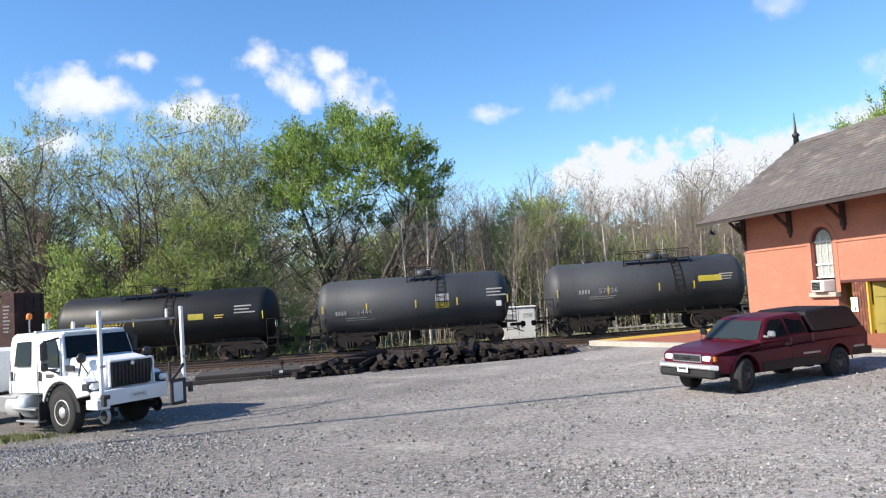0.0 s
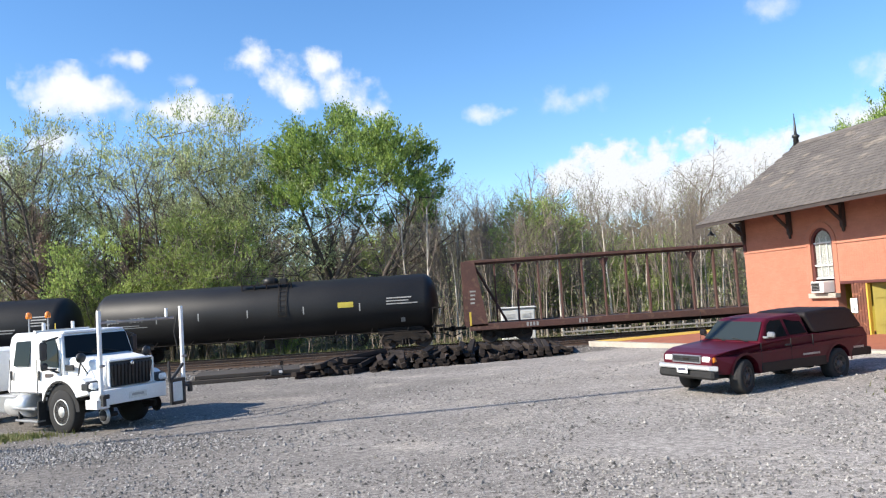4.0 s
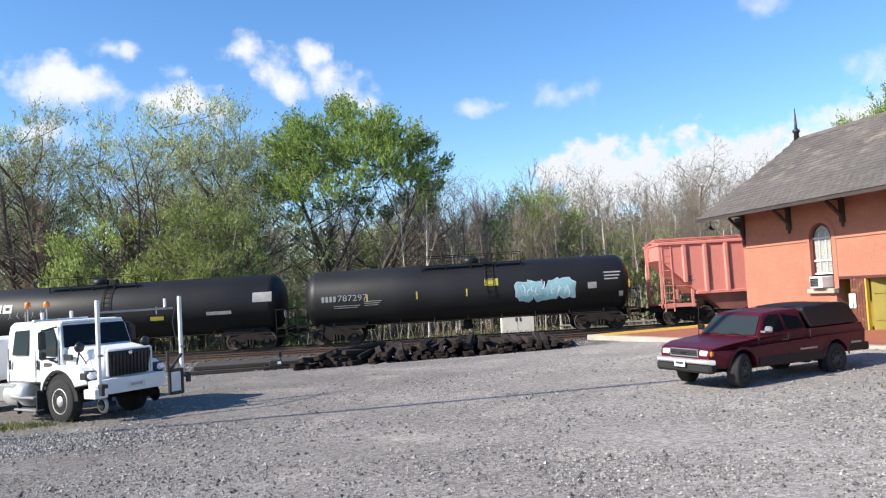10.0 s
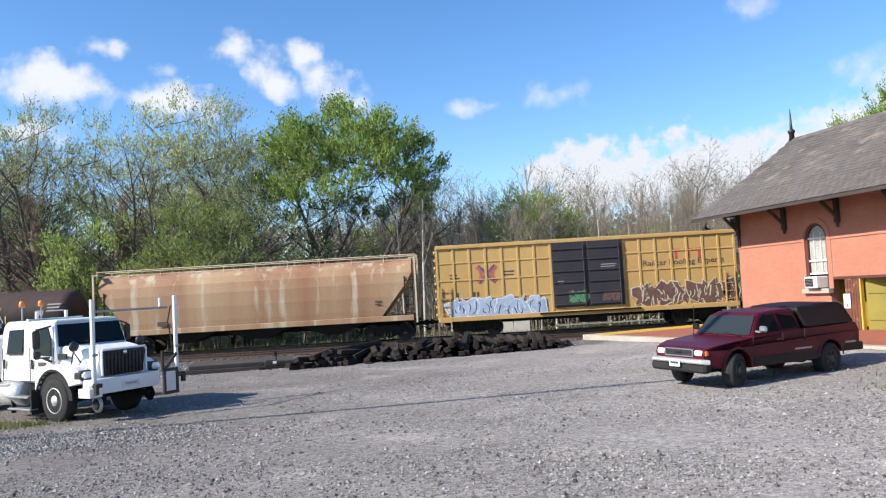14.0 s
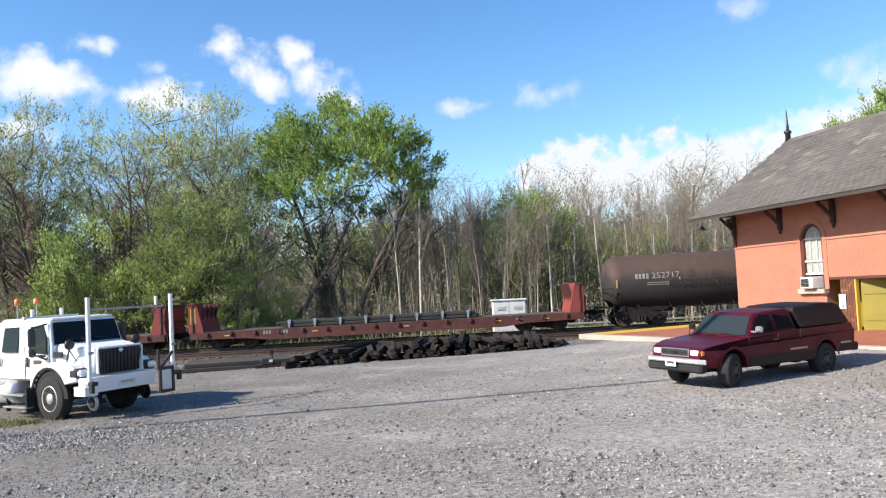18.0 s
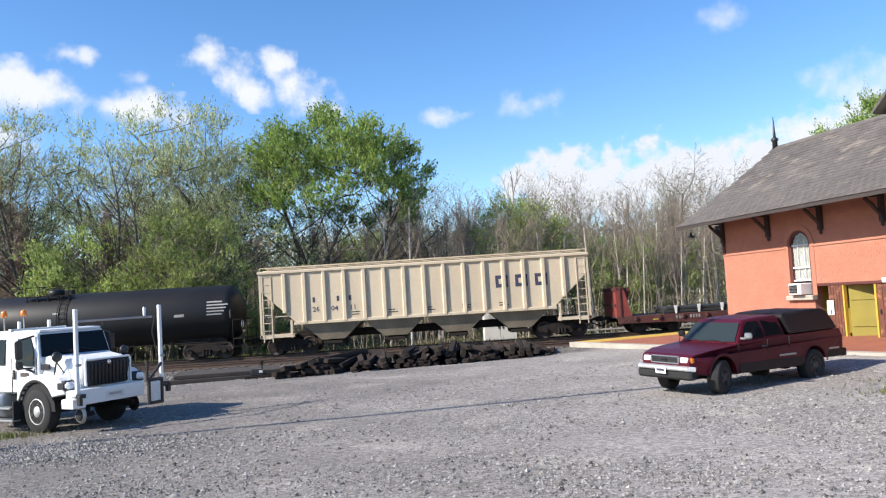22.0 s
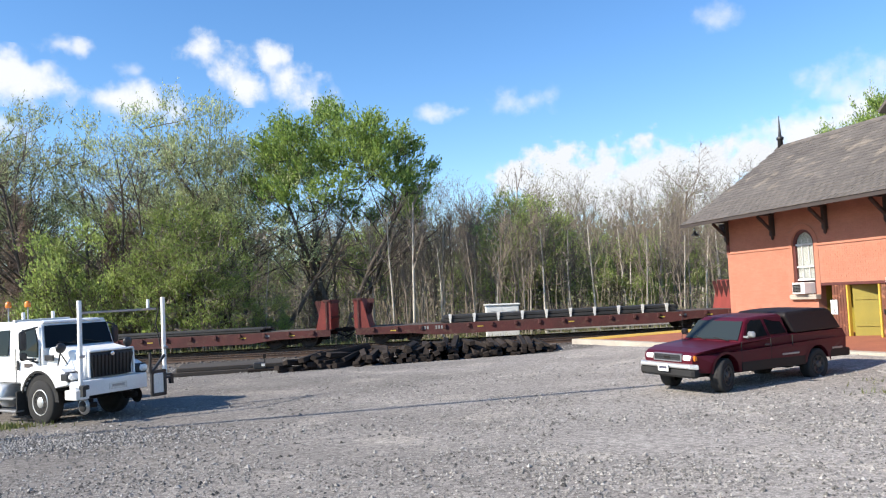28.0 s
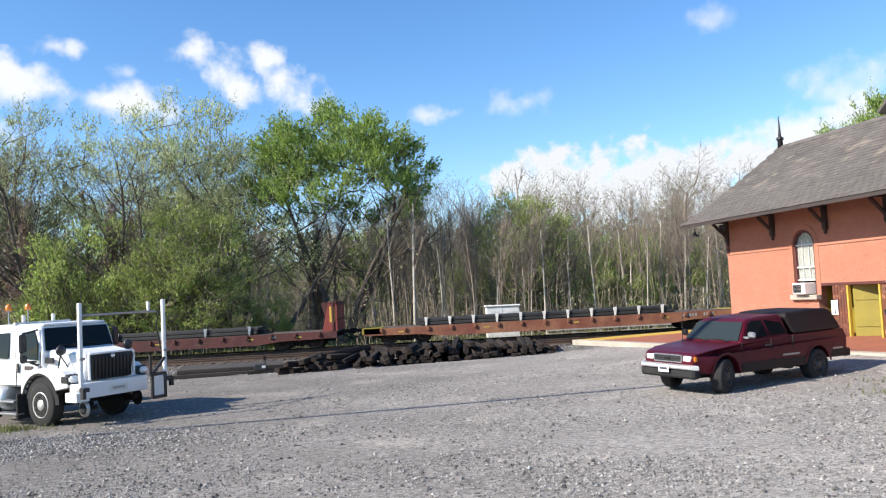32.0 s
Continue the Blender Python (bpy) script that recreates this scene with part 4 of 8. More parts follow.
class Skin:
    """The near side of a car: flat, or the round of a tank (radius r about height zc)."""

    def __init__(self, ob, y, r=None, zc=2.35):
        self.ob, self.y, self.r, self.zc = ob, y, r, zc

    def at(self, z, lift=0.006):
        if self.r is None:
            return -self.y - lift
        return -math.sqrt(max(0.01, (self.r + 0.009 + lift) ** 2 - (z - self.zc) ** 2))

    def patch(self, name, x, z, w, h, material, label=""):
        g = Geo()
        n = 5 if self.r else 1
        for i in range(n + 1):
            q = z - h / 2 + h * i / n
            g.v += [(x - w / 2, self.at(q), q), (x + w / 2, self.at(q), q), (x - w / 2, self.at(q) + 0.004, q), (x + w / 2, self.at(q) + 0.004, q)]
        for i in range(n):
            k = 4 * i
            g.f += [(k, k + 1, k + 5, k + 4), (k + 2, k + 6, k + 7, k + 3), (k, k + 4, k + 6, k + 2), (k + 1, k + 3, k + 7, k + 5)]
        g.s = [False] * len(g.f)
        return part(name, g, material, self.ob, label)

    def bars(self, x, z, w, h, rows, material, name="stencil"):
        for i in range(rows):
            hh = h / rows
            ww = w * (0.72 + 0.28 * ((i * 7 + int(abs(x) * 3)) % 4) / 3)
            self.patch(name, x - (w - ww) / 2, z + h / 2 - (i + 0.5) * hh, ww, hh * 0.42, material)

    def blocks(self, x, z, size, count, material, gap=0.35, name="stencil"):
        """Plain letter-sized blocks."""
        w = size * 0.5
        for i in range(count):
            self.patch(name, x + (i - (count - 1) / 2) * (w + size * gap), z, w, size, material)

    def text(self, s, x, z, size, material, wide=1.0):
        a = 0 if self.r is None else math.degrees(math.asin(clamp((z - self.zc) / self.r, -1, 1)))
        return lettering(s, size * 1.38, material, self.ob, pose(x, self.at(z, 0.007), z, 90 - a), "lettering", "", wide)

    def shape(self, name, pts, material, label="", lift=0.006):
        """A flat painted outline, bent to the side."""
        g = Geo()
        n = len(pts)
        cx, cz = sum(p[0] for p in pts) / n, sum(p[1] for p in pts) / n
        ring = [(x, self.at(z, lift), z) for x, z in pts]
        mid = [((x + cx) / 2, self.at((z + cz) / 2, lift + 0.004), (z + cz) / 2) for x, z in pts]
        g.add(ring + mid + [(cx, self.at(cz, lift + 0.004), cz)], [(i, (i + 1) % n, n + (i + 1) % n, n + i) for i in range(n)] + [(n + i, n + (i + 1) % n, 2 * n) for i in range(n)])
        return part(name, g, material, self.ob, label)

    def line(self, x, z, dx, dz, w, bow, material, lift):
        """One sprayed stroke: a thin bent band."""
        n, pts = 5, []
        k = math.hypot(dx, dz) or 1
        nx, nz = -dz / k, dx / k
        for i in range(n + 1):
            s = i / n
            o = bow * math.sin(math.pi * s)
            pts.append((x + dx * s + nx * o, z + dz * s + nz * o))
        vs = [(a + nx * w * q, self.at(b + nz * w * q, lift), b + nz * w * q) for a, b in pts for q in (0.5, -0.5)]
        part("spray_stroke", Geo().add(vs, [(2 * i, 2 * i + 1, 2 * i + 3, 2 * i + 2) for i in range(n)]), material, self.ob)

    def scrawl(self, x, z, w, h, letters, fill, line, seed, label, inner=None, jag=1.0):
        """Sprayed lettering that cannot be read: jagged filled shapes, a contrasting rim and strokes."""
        rng = random.Random(seed)
        for i in range(letters):
            lw = w / letters
            cx = x - w / 2 + (i + 0.5) * lw
            lean = rng.uniform(-0.25, 0.25) * lw
            for k, (m, big, lift) in enumerate(((line, 1.05, 0.005), (fill, 0.94, 0.010))):
                pts = []
                r2 = random.Random(seed * 31 + i)
                for j in range(18):
                    a = 2 * math.pi * j / 18
                    rr = 1 + jag * r2.uniform(-0.26, 0.18)
                    u = math.copysign(abs(math.sin(a)) ** 0.6, math.sin(a))
                    pts.append((cx + lean * u + 0.60 * lw * big * rr * math.copysign(abs(math.cos(a)) ** 0.6, math.cos(a)), z + 0.5 * h * big * rr * u))
                self.shape("sprayed_letter", pts, m, label if k == 0 and i == 0 else "", lift + 0.0006 * i)
            for j in range(6):
                xx, zz = cx + rng.uniform(-0.4, 0.4) * lw, z + rng.uniform(-0.42, 0.05) * h
                self.line(xx, zz, rng.uniform(-0.25, 0.25) * lw, rng.uniform(0.2, 0.5) * h, rng.uniform(0.035, 0.06) * h, rng.uniform(-0.14, 0.14) * lw, (line, inner or line)[j % 2], 0.017)


def car(kind, name, label, front, back, **kw):
    ob = thing(name, label, "rail car", "cars of the freight train")
    kind(ob, front - back, **kw)
    CARS.append((ob, (front + back) / 2))
    return ob


def tank(ob, n, body="tank_black", r=1.5, dome=0.0, walk_w=3.4, number="", num_x=2.6, num_z=2.2, num_m="text_white", num_s=0.26, marks=4, strips=(), patches=(), bars=(), extra=None, strip_m="text_yellow", ladder_x=0.9):
    """A tank car: shell with dished ends, top hatch and walkway, saddles, bogies, rails and stencils."""
    h, zc = n / 2, 0.85 + r
    g = Geo()
    g.lathe([(-h, 0.25), (-h + 0.05, 0.6), (-h + 0.15, 0.95), (-h + 0.32, 1.25), (-h + 0.52, r - 0.07), (-h + 0.72, r), (-h + 2.6, r), (-h + 2.62, r + 0.008), (h - 2.62, r + 0.008), (h - 2.6, r), (h - 0.72, r), (h - 0.52, r - 0.07), (h - 0.32, 1.25), (h - 0.15, 0.95), (h - 0.05, 0.6), (h, 0.25)], "x", 40, (0, 0, zc))
    part("shell", g, body, ob)
    top = zc + r
    part("hatch", Geo().lathe([(top - 0.1, 0.42), (top + 0.22, 0.42), (top + 0.27, 0.36), (top + 0.33, 0.2)], "z", 18, (dome, 0, 0)).box((dome + 0.7, 0, top + 0.08), (0.4, 0.4, 0.3), b=0.03), body, ob)
    for y in (-0.85, 0.85):
        g = Geo().box((dome, y, top - 0.06), (walk_w, 0.32, 0.04))
        for i in range(5):
            g.box((dome + (i / 4 - 0.5) * walk_w, y * 1.1, top - 0.2), (0.05, 0.05, 0.32))
        part("walkway", g, "under", ob, "dark steel walkway")
    g = Geo()
    for y in (-1.02, 1.02):
        for i in range(4):
            g.tube((dome + (i / 3 - 0.5) * walk_w, y, top - 0.1), (dome + (i / 3 - 0.5) * walk_w, y, top + 0.42), 0.018, n=5)
        g.tube((dome - walk_w / 2, y, top + 0.42), (dome + walk_w / 2, y, top + 0.42), 0.018, n=5)
    part("hatch_rail", g, "under", ob)
    g = Geo()
    for i in range(9):
        a = math.radians(-10 + i * 10)
        a2 = math.radians(-10 + (i + 1) * 10)
        for dx in (-0.2, 0.2):
            g.tube((dome + ladder_x + dx, -(r + 0.07) * math.cos(a), zc + (r + 0.07) * math.sin(a)), (dome + ladder_x + dx, -(r + 0.07) * math.cos(a2), zc + (r + 0.07) * math.sin(a2)), 0.02, n=5)
        g.tube((dome + ladder_x - 0.2, -(r + 0.07) * math.cos(a), zc + (r + 0.07) * math.sin(a)), (dome + ladder_x + 0.2, -(r + 0.07) * math.cos(a), zc + (r + 0.07) * math.sin(a)), 0.016, n=5)
    part("ladder", g, "under", ob)
    part("bottom_valve", Geo().tube((0, 0, 0.5), (0, 0, 0.9), 0.25, n=12).box((0, 0, 0.5), (0.5, 0.3, 0.25), b=0.03), "under", ob)
    g = Geo()
    for y in (-1.42, 1.42):
        g.tube((-h + 1.6, y, 0.93), (h - 1.6, y, 0.93), 0.022, n=5)
        for i in range(9):
            x = -h + 1.6 + (n - 3.2) * i / 8
            g.tube((x, y, 0.93), (x, y * 0.72, 1.1), 0.018, n=5)
    part("side_rail", g, "under", ob, "thin grab rail")
    for s in (-1, 1):
        g = Geo().prism([(-1.3, 0.78), (1.15, 0.78), (1.15, 1.0), (0.5, 1.35), (-0.9, 1.35), (-1.3, 1.1)], -0.85, 0.85).box((0.2 * s, 0, 0.82), (3.0, 0.5, 0.3), b=0.02)
        part("saddle", g, "under", ob, "", pose(s * (h - 1.9), 0, 0, 0, 0, 0 if s > 0 else 180))
        g = Geo().box((0, 0, 1.02), (0.55, 2.9, 0.05))
        for y in (-1.42, 1.42):
            for dx in (-0.25, 0.25):
                g.tube((dx, y, 0.55), (dx, y, 2.0), 0.02, n=5)
            g.tube((-0.25, y, 2.0), (0.25, y, 2.0), 0.02, n=5)
            g.box((0, y, 0.62), (0.5, 0.12, 0.03))
        for dz in (1.5, 2.0):
            g.tube((0.25, -1.42, dz), (0.25, 1.42, dz), 0.02, n=5)
        part("end_step", g, "under", ob, "", pose(s * (h - 0.02), 0, 0, 0, 0, 0 if s > 0 else 180))
        bogie(ob, s * (h - 1.75))
        coupler(ob, s * (h + 0.05), s)
    part("brake_wheel", Geo().lathe([(-0.02, 0.2), (0.02, 0.2), (0.02, 0.15), (-0.02, 0.15)], "x", 16, (h + 0.1, -0.9, 1.75)), "white_dirty", ob, "pale brake wheel")
    sk = Skin(ob, r, r, zc)
    for f in strips:
        sk.patch("reflector", -h + f * n, zc - 0.05, 0.065, 0.4, strip_m)
    if number:
        if marks:
            sk.blocks(-h + num_x - 0.5, num_z, num_s * 0.84, marks, num_m, 0.2)
        sk.text(number, -h + num_x + 0.72, num_z, num_s, num_m, 1.1)
        sk.bars(-h + num_x + 0.5, num_z - num_s * 1.25, 1.5, 0.2, 2, num_m)
    for f, z, w, hh, m in patches:
        sk.patch("placard", -h + f * n, z, w, hh, m)
    for f, z, w, hh, k, m in bars:
        sk.bars(-h + f * n, z, w, hh, k, m)
    if extra:
        extra(sk, h)


def end_frame(ob, h, s, top, material):
    """Posts, ladders and platform of a hopper car's open end."""
    g = Geo()
    for y in (-1.42, 1.42):
        g.box((0, y, (0.9 + top) / 2), (0.1, 0.1, top - 0.9))
        g.box((-s * 1.55, y, 1.35), (0.12, 0.12, 0.9))
        g.box((-s * 0.8, y, 1.0), (1.75, 0.1, 0.16))
        g.box((-s * 0.8, y, 2.0), (1.6, 0.04, 0.04))
    g.box((-s * 0.8, 0, 1.05), (1.6, 2.8, 0.06))
    g.box((0, 0, top), (0.1, 2.9, 0.1))
    part("end_frame", g, material, ob, "", pose(s * (h - 0.1), 0, 0))
    ladder(ob, s * (h - 0.45), -1.47, 0.7, top, 0.45, material)
    ladder(ob, s * (h - 0.02), 0.9, 1.0, top, 0.4, material, 90)
    g = Geo().box((0, 0, 0.82), (2.6, 0.5, 0.34), b=0.02).box((-s * 0.3, 0, 0.95), (0.5, 2.4, 0.25))
    part("stub_sill", g, "under", ob, "", pose(s * (h - 1.1), 0, 0))


def ribbed_hopper(ob, n, body="hopper_red", bay="bay_red", top=4.25, ribs=15, bays=4, number="", extra=None):
    h = n / 2
    part("body", Geo().prism([(-h + 0.1, top - 0.1), (h - 0.1, top - 0.1), (h - 0.1, 3.35), (h - 2.0, 1.55), (-h + 2.0, 1.55), (-h + 0.1, 3.35)], -1.46, 1.46), body, ob)
    g = Geo()
    for y in (-1, 1):
        g.add([(-h, y * 1.5, top - 0.12), (h, y * 1.5, top - 0.12), (h, 0, top + 0.08), (-h, 0, top + 0.08), (-h, y * 1.5, top - 0.18), (h, y * 1.5, top - 0.18), (h, 0, top + 0.02), (-h, 0, top + 0.02)],
              [(0, 1, 2, 3), (4, 7, 6, 5), (0, 4, 5, 1), (1, 5, 6, 2), (0, 3, 7, 4)])
    part("roof", g, body, ob)
    part("top_chord", Geo().box((0, -1.5, top - 0.12), (n, 0.1, 0.14), b=0.02).box((0, 1.5, top - 0.12), (n, 0.1, 0.14), b=0.02), body, ob)
    part("side_sill", Geo().box((0, -1.5, 1.6), (n - 3.6, 0.1, 0.16), b=0.02).box((0, 1.5, 1.6), (n - 3.6, 0.1, 0.16), b=0.02), body, ob)
    rib = shared("rib%d" % int(top * 10), body, lambda g: g.prism([(-0.12, 0), (-0.07, -0.11), (0.07, -0.11), (0.12, 0)], 0, top - 1.8))
    for i in range(ribs):
        x = -h + 1.35 + (n - 2.7) * i / (ribs - 1)
        low = 1.6 if abs(x) < h - 2.0 else 1.55 + (abs(x) - h + 2.0) * 0.947
        for s in (-1, 1):
            ob2 = part("rib", rib, None, ob, "", pose(x, s * 1.46, low, 90, 0, 0) if s < 0 else pose(x, s * 1.46, low, 90, 0, 180))
            ob2.matrix_basis = (Matrix.Translation((x, s * 1.46, low)) @ Matrix(((1, 0, 0, 0), (0, -s, 0, 0), (0, 0, 1, 0), (0, 0, 0, 1))) @ Matrix(((1, 0, 0, 0), (0, 0, 1, 0), (0, 1, 0, 0), (0, 0, 0, 1))) @ Matrix.Diagonal((1, (top - 0.2 - low) / (top - 1.8), 1, 1)))
    bw = (n - 4.2) / bays
    for i in range(bays):
        x = -h + 2.1 + bw * (i + 0.5)
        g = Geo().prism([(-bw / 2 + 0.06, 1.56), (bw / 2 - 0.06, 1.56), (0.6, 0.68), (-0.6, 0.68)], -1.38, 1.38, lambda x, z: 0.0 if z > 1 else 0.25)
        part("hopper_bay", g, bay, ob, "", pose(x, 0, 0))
        part("gate", Geo().box((0, 0, 0.52), (0.95, 2.3, 0.16), b=0.02).tube((0.5, -1.3, 0.55), (0.5, 1.3, 0.55), 0.03, n=6), "under", ob, "", pose(x, 0, 0))
    part("centre_sill", Geo().box((0, 0, 0.95), (n - 1, 0.45, 0.4)), "under", ob)
    g = Geo()
    g.box((0, 0, top + 0.17), (n - 0.3, 0.7, 0.04))
    for y in (-0.95, 0.95):
        g.tube((-h, y, top + 0.16), (h, y, top + 0.16), 0.022, n=5)
        for i in range(13):
            g.tube((-h + n * i / 12, y, top - 0.05), (-h + n * i / 12, y, top + 0.16), 0.018, n=5)
    part("roof_walk", g, body, ob, "thin steel roof walk")
    for s in (-1, 1):
        end_frame(ob, h, s, top - 0.12, body)
        bogie(ob, s * (h - 1.55))
        coupler(ob, s * (h + 0.05), s)
    if extra:
        extra(Skin(ob, 1.462), h)


def smooth_hopper(ob, n, body="hopper_tan", top=4.3, extra=None):
    """A hopper with plain bulging sides and a heavy side sill."""
    h = n / 2
    sec = [(1.1, 1.40), (1.6, 1.47), (2.3, 1.52), (3.0, 1.50), (3.5, 1.40), (3.85, 1.18), (4.1, 0.85), (top - 0.05, 0.4)]
    vs, fs = [], []
    for z, w in sec:
        e = h - 0.25 if z > 3.3 else h - 0.25 - (3.3 - z) / 2.2 * 1.75
        vs += [(-e, -w, z), (e, -w, z), (e, w, z), (-e, w, z)]
    for i in range(len(sec) - 1):
        for k in range(4):
            j = (k + 1) % 4
            fs.append((4 * i + k, 4 * i + j, 4 * i + 4 + j, 4 * i + 4 + k))
    fs += [(3, 2, 1, 0), tuple(4 * (len(sec) - 1) + k for k in range(4))]
    part("body", Geo().add(vs, fs), body, ob)
    part("side_sill", Geo().box((0, -1.5, 1.16), (n - 0.4, 0.1, 0.28), b=0.02).box((0, 1.5, 1.16), (n - 0.4, 0.1, 0.28), b=0.02), body, ob)
    for i in range(3):
        x = (i - 1) * (n - 5.0) / 3
        g = Geo().prism([(-2.0, 1.12), (2.0, 1.12), (0.45, 0.5), (-0.45, 0.5)], -1.2, 1.2, lambda x, z: 0.0 if z > 1 else 0.3)
        part("hopper_bay", g, "under", ob, "", pose(x, 0, 0))
    part("centre_sill", Geo().box((0, 0, 0.9), (n - 1, 0.45, 0.36)), "under", ob)
    g = Geo().box((0, 0, top + 0.1), (n - 0.3, 0.6, 0.04))
    for y in (-0.9, 0.9):
        g.tube((-h, y, top + 0.14), (h, y, top + 0.14), 0.025, n=5)
        for i in range(11):
            g.tube((-h + n * i / 10, y, 4.0), (-h + n * i / 10, y, top + 0.14), 0.02, n=5)
    part("roof_walk", g, "hopper_cream", ob, "pale steel roof walk")
    for s in (-1, 1):
        g = Geo()
        for y in (-1.45, 1.45):
            g.box((s * (h - 0.05), y, 2.6), (0.09, 0.08, 3.4))
            g.box((s * (h - 0.2), y * 0.83, 4.25), (0.3, 0.6, 0.06))
        part("end_post", g, "hopper_cream", ob, "pale end posts")
        ladder(ob, s * (h - 0.4), -1.5, 0.8, 3.3, 0.42, "under")
        part("end_platform", Geo().box((s * (h - 0.9), 0, 1.0), (1.9, 2.8, 0.08)).box((s * (h - 1.2), 0, 0.85), (2.4, 0.5, 0.3)), "under", ob)
        bogie(ob, s * (h - 1.6))
        coupler(ob, s * (h + 0.05), s)
    if extra:
        extra(Skin(ob, 1.53), h)


def boxcar(ob, n, body="box_yellow", top=4.72, extra=None):
    h, y = n / 2, 1.47
    d0, d1 = -h + 5.95, -h + 9.6
    part("body", Geo().box((0, 0, (top + 0.9) / 2), (n, 2 * y, top - 0.9)), body, ob)
    g = Geo()
    for s in (-1, 1):
        g.add([(-h, s * 1.55, top), (h, s * 1.55, top), (h, 0, top + 0.12), (-h, 0, top + 0.12), (-h, s * 1.55, top - 0.06), (h, s * 1.55, top - 0.06), (h, 0, top + 0.06), (-h, 0, top + 0.06)],
              [(0, 1, 2, 3), (4, 7, 6, 5), (0, 4, 5, 1), (1, 5, 6, 2), (0, 3, 7, 4)])
    part("roof", g, body, ob)
    for s in (-1, 1):
        part("top_chord", Geo().box((0, s * (y + 0.04), top - 0.1), (n, 0.1, 0.16), b=0.02), body, ob)
        part("side_sill", Geo().box((0, s * (y + 0.04), 0.92), (n, 0.12, 0.24), b=0.02), body, ob)
    post = shared("side_post", body, lambda g: g.box((0, 0, 0), (0.12, 0.05, top - 1.2), b=0.012))
    xs = [-h + 0.06 + (d0 + h - 0.1) * i / 7 for i in range(8)] + [d1 + 0.06 + (h - d1 - 0.12) * i / 7 for i in range(8)]
    for x in xs:
        for s in (-1, 1):
            part("side_post", post, None, ob, "", pose(x, s * (y + 0.012), (top + 0.9) / 2))
    for z in (1.95, 2.9, 3.8):
        for a, b in ((-h, d0), (d1, h)):
            part("side_rib", Geo().box(((a + b) / 2, -y - 0.01, z), (b - a - 0.1, 0.05, 0.07), b=0.012), body, ob)
    for a, b in ((d0, (d0 + d1) / 2), ((d0 + d1) / 2, d1)):
        w = b - a
        door = part("door", Geo().box(((a + b) / 2, -y - 0.05, (top + 1.05) / 2), (w - 0.04, 0.1, top - 1.4), b=0.015), "box_dark", ob, "dark weathered sliding door")
        for i in range(6):
            part("door_rib", Geo().box(((a + b) / 2, -y - 0.12, 1.35 + i * 0.57), (w - 0.1, 0.06, 0.09), b=0.02), "box_dark", door)
        part("lock_bar", Geo().tube((b - 0.2, -y - 0.16, 1.15), (b - 0.2, -y - 0.16, top - 0.3), 0.03, n=6), "box_dark", door)
    part("door_track", Geo().box(((d0 + d1) / 2, -y - 0.1, 0.98), (d1 - d0 + 1.5, 0.14, 0.08)), "under", ob)
    part("underframe", Geo().box((0, 0, 0.78), (n - 0.6, 0.5, 0.34)).box((-1.5, 0, 0.78), (0.3, 2.6, 0.22)).box((1.5, 0, 0.78), (0.3, 2.6, 0.22)).box((0.3, -0.9, 0.6), (1.4, 0.5, 0.4), b=0.05), "under", ob)
    ladder(ob, h - 0.4, -y - 0.08, 0.6, 2.6, 0.5, body)
    ladder(ob, -h + 0.4, -y - 0.08, 0.6, 2.6, 0.5, body)
    for s in (-1, 1):
        for i in range(9):
            part("end_rib", Geo().box((s * (h + 0.05), 0, 1.2 + i * 0.4), (0.12, 2.7, 0.16), b=0.04), body, ob)
        bogie(ob, s * (h - 2.0))
        coupler(ob, s * (h + 0.1), s)
    if extra:
        extra(Skin(ob, y + 0.001), h, d0, d1)


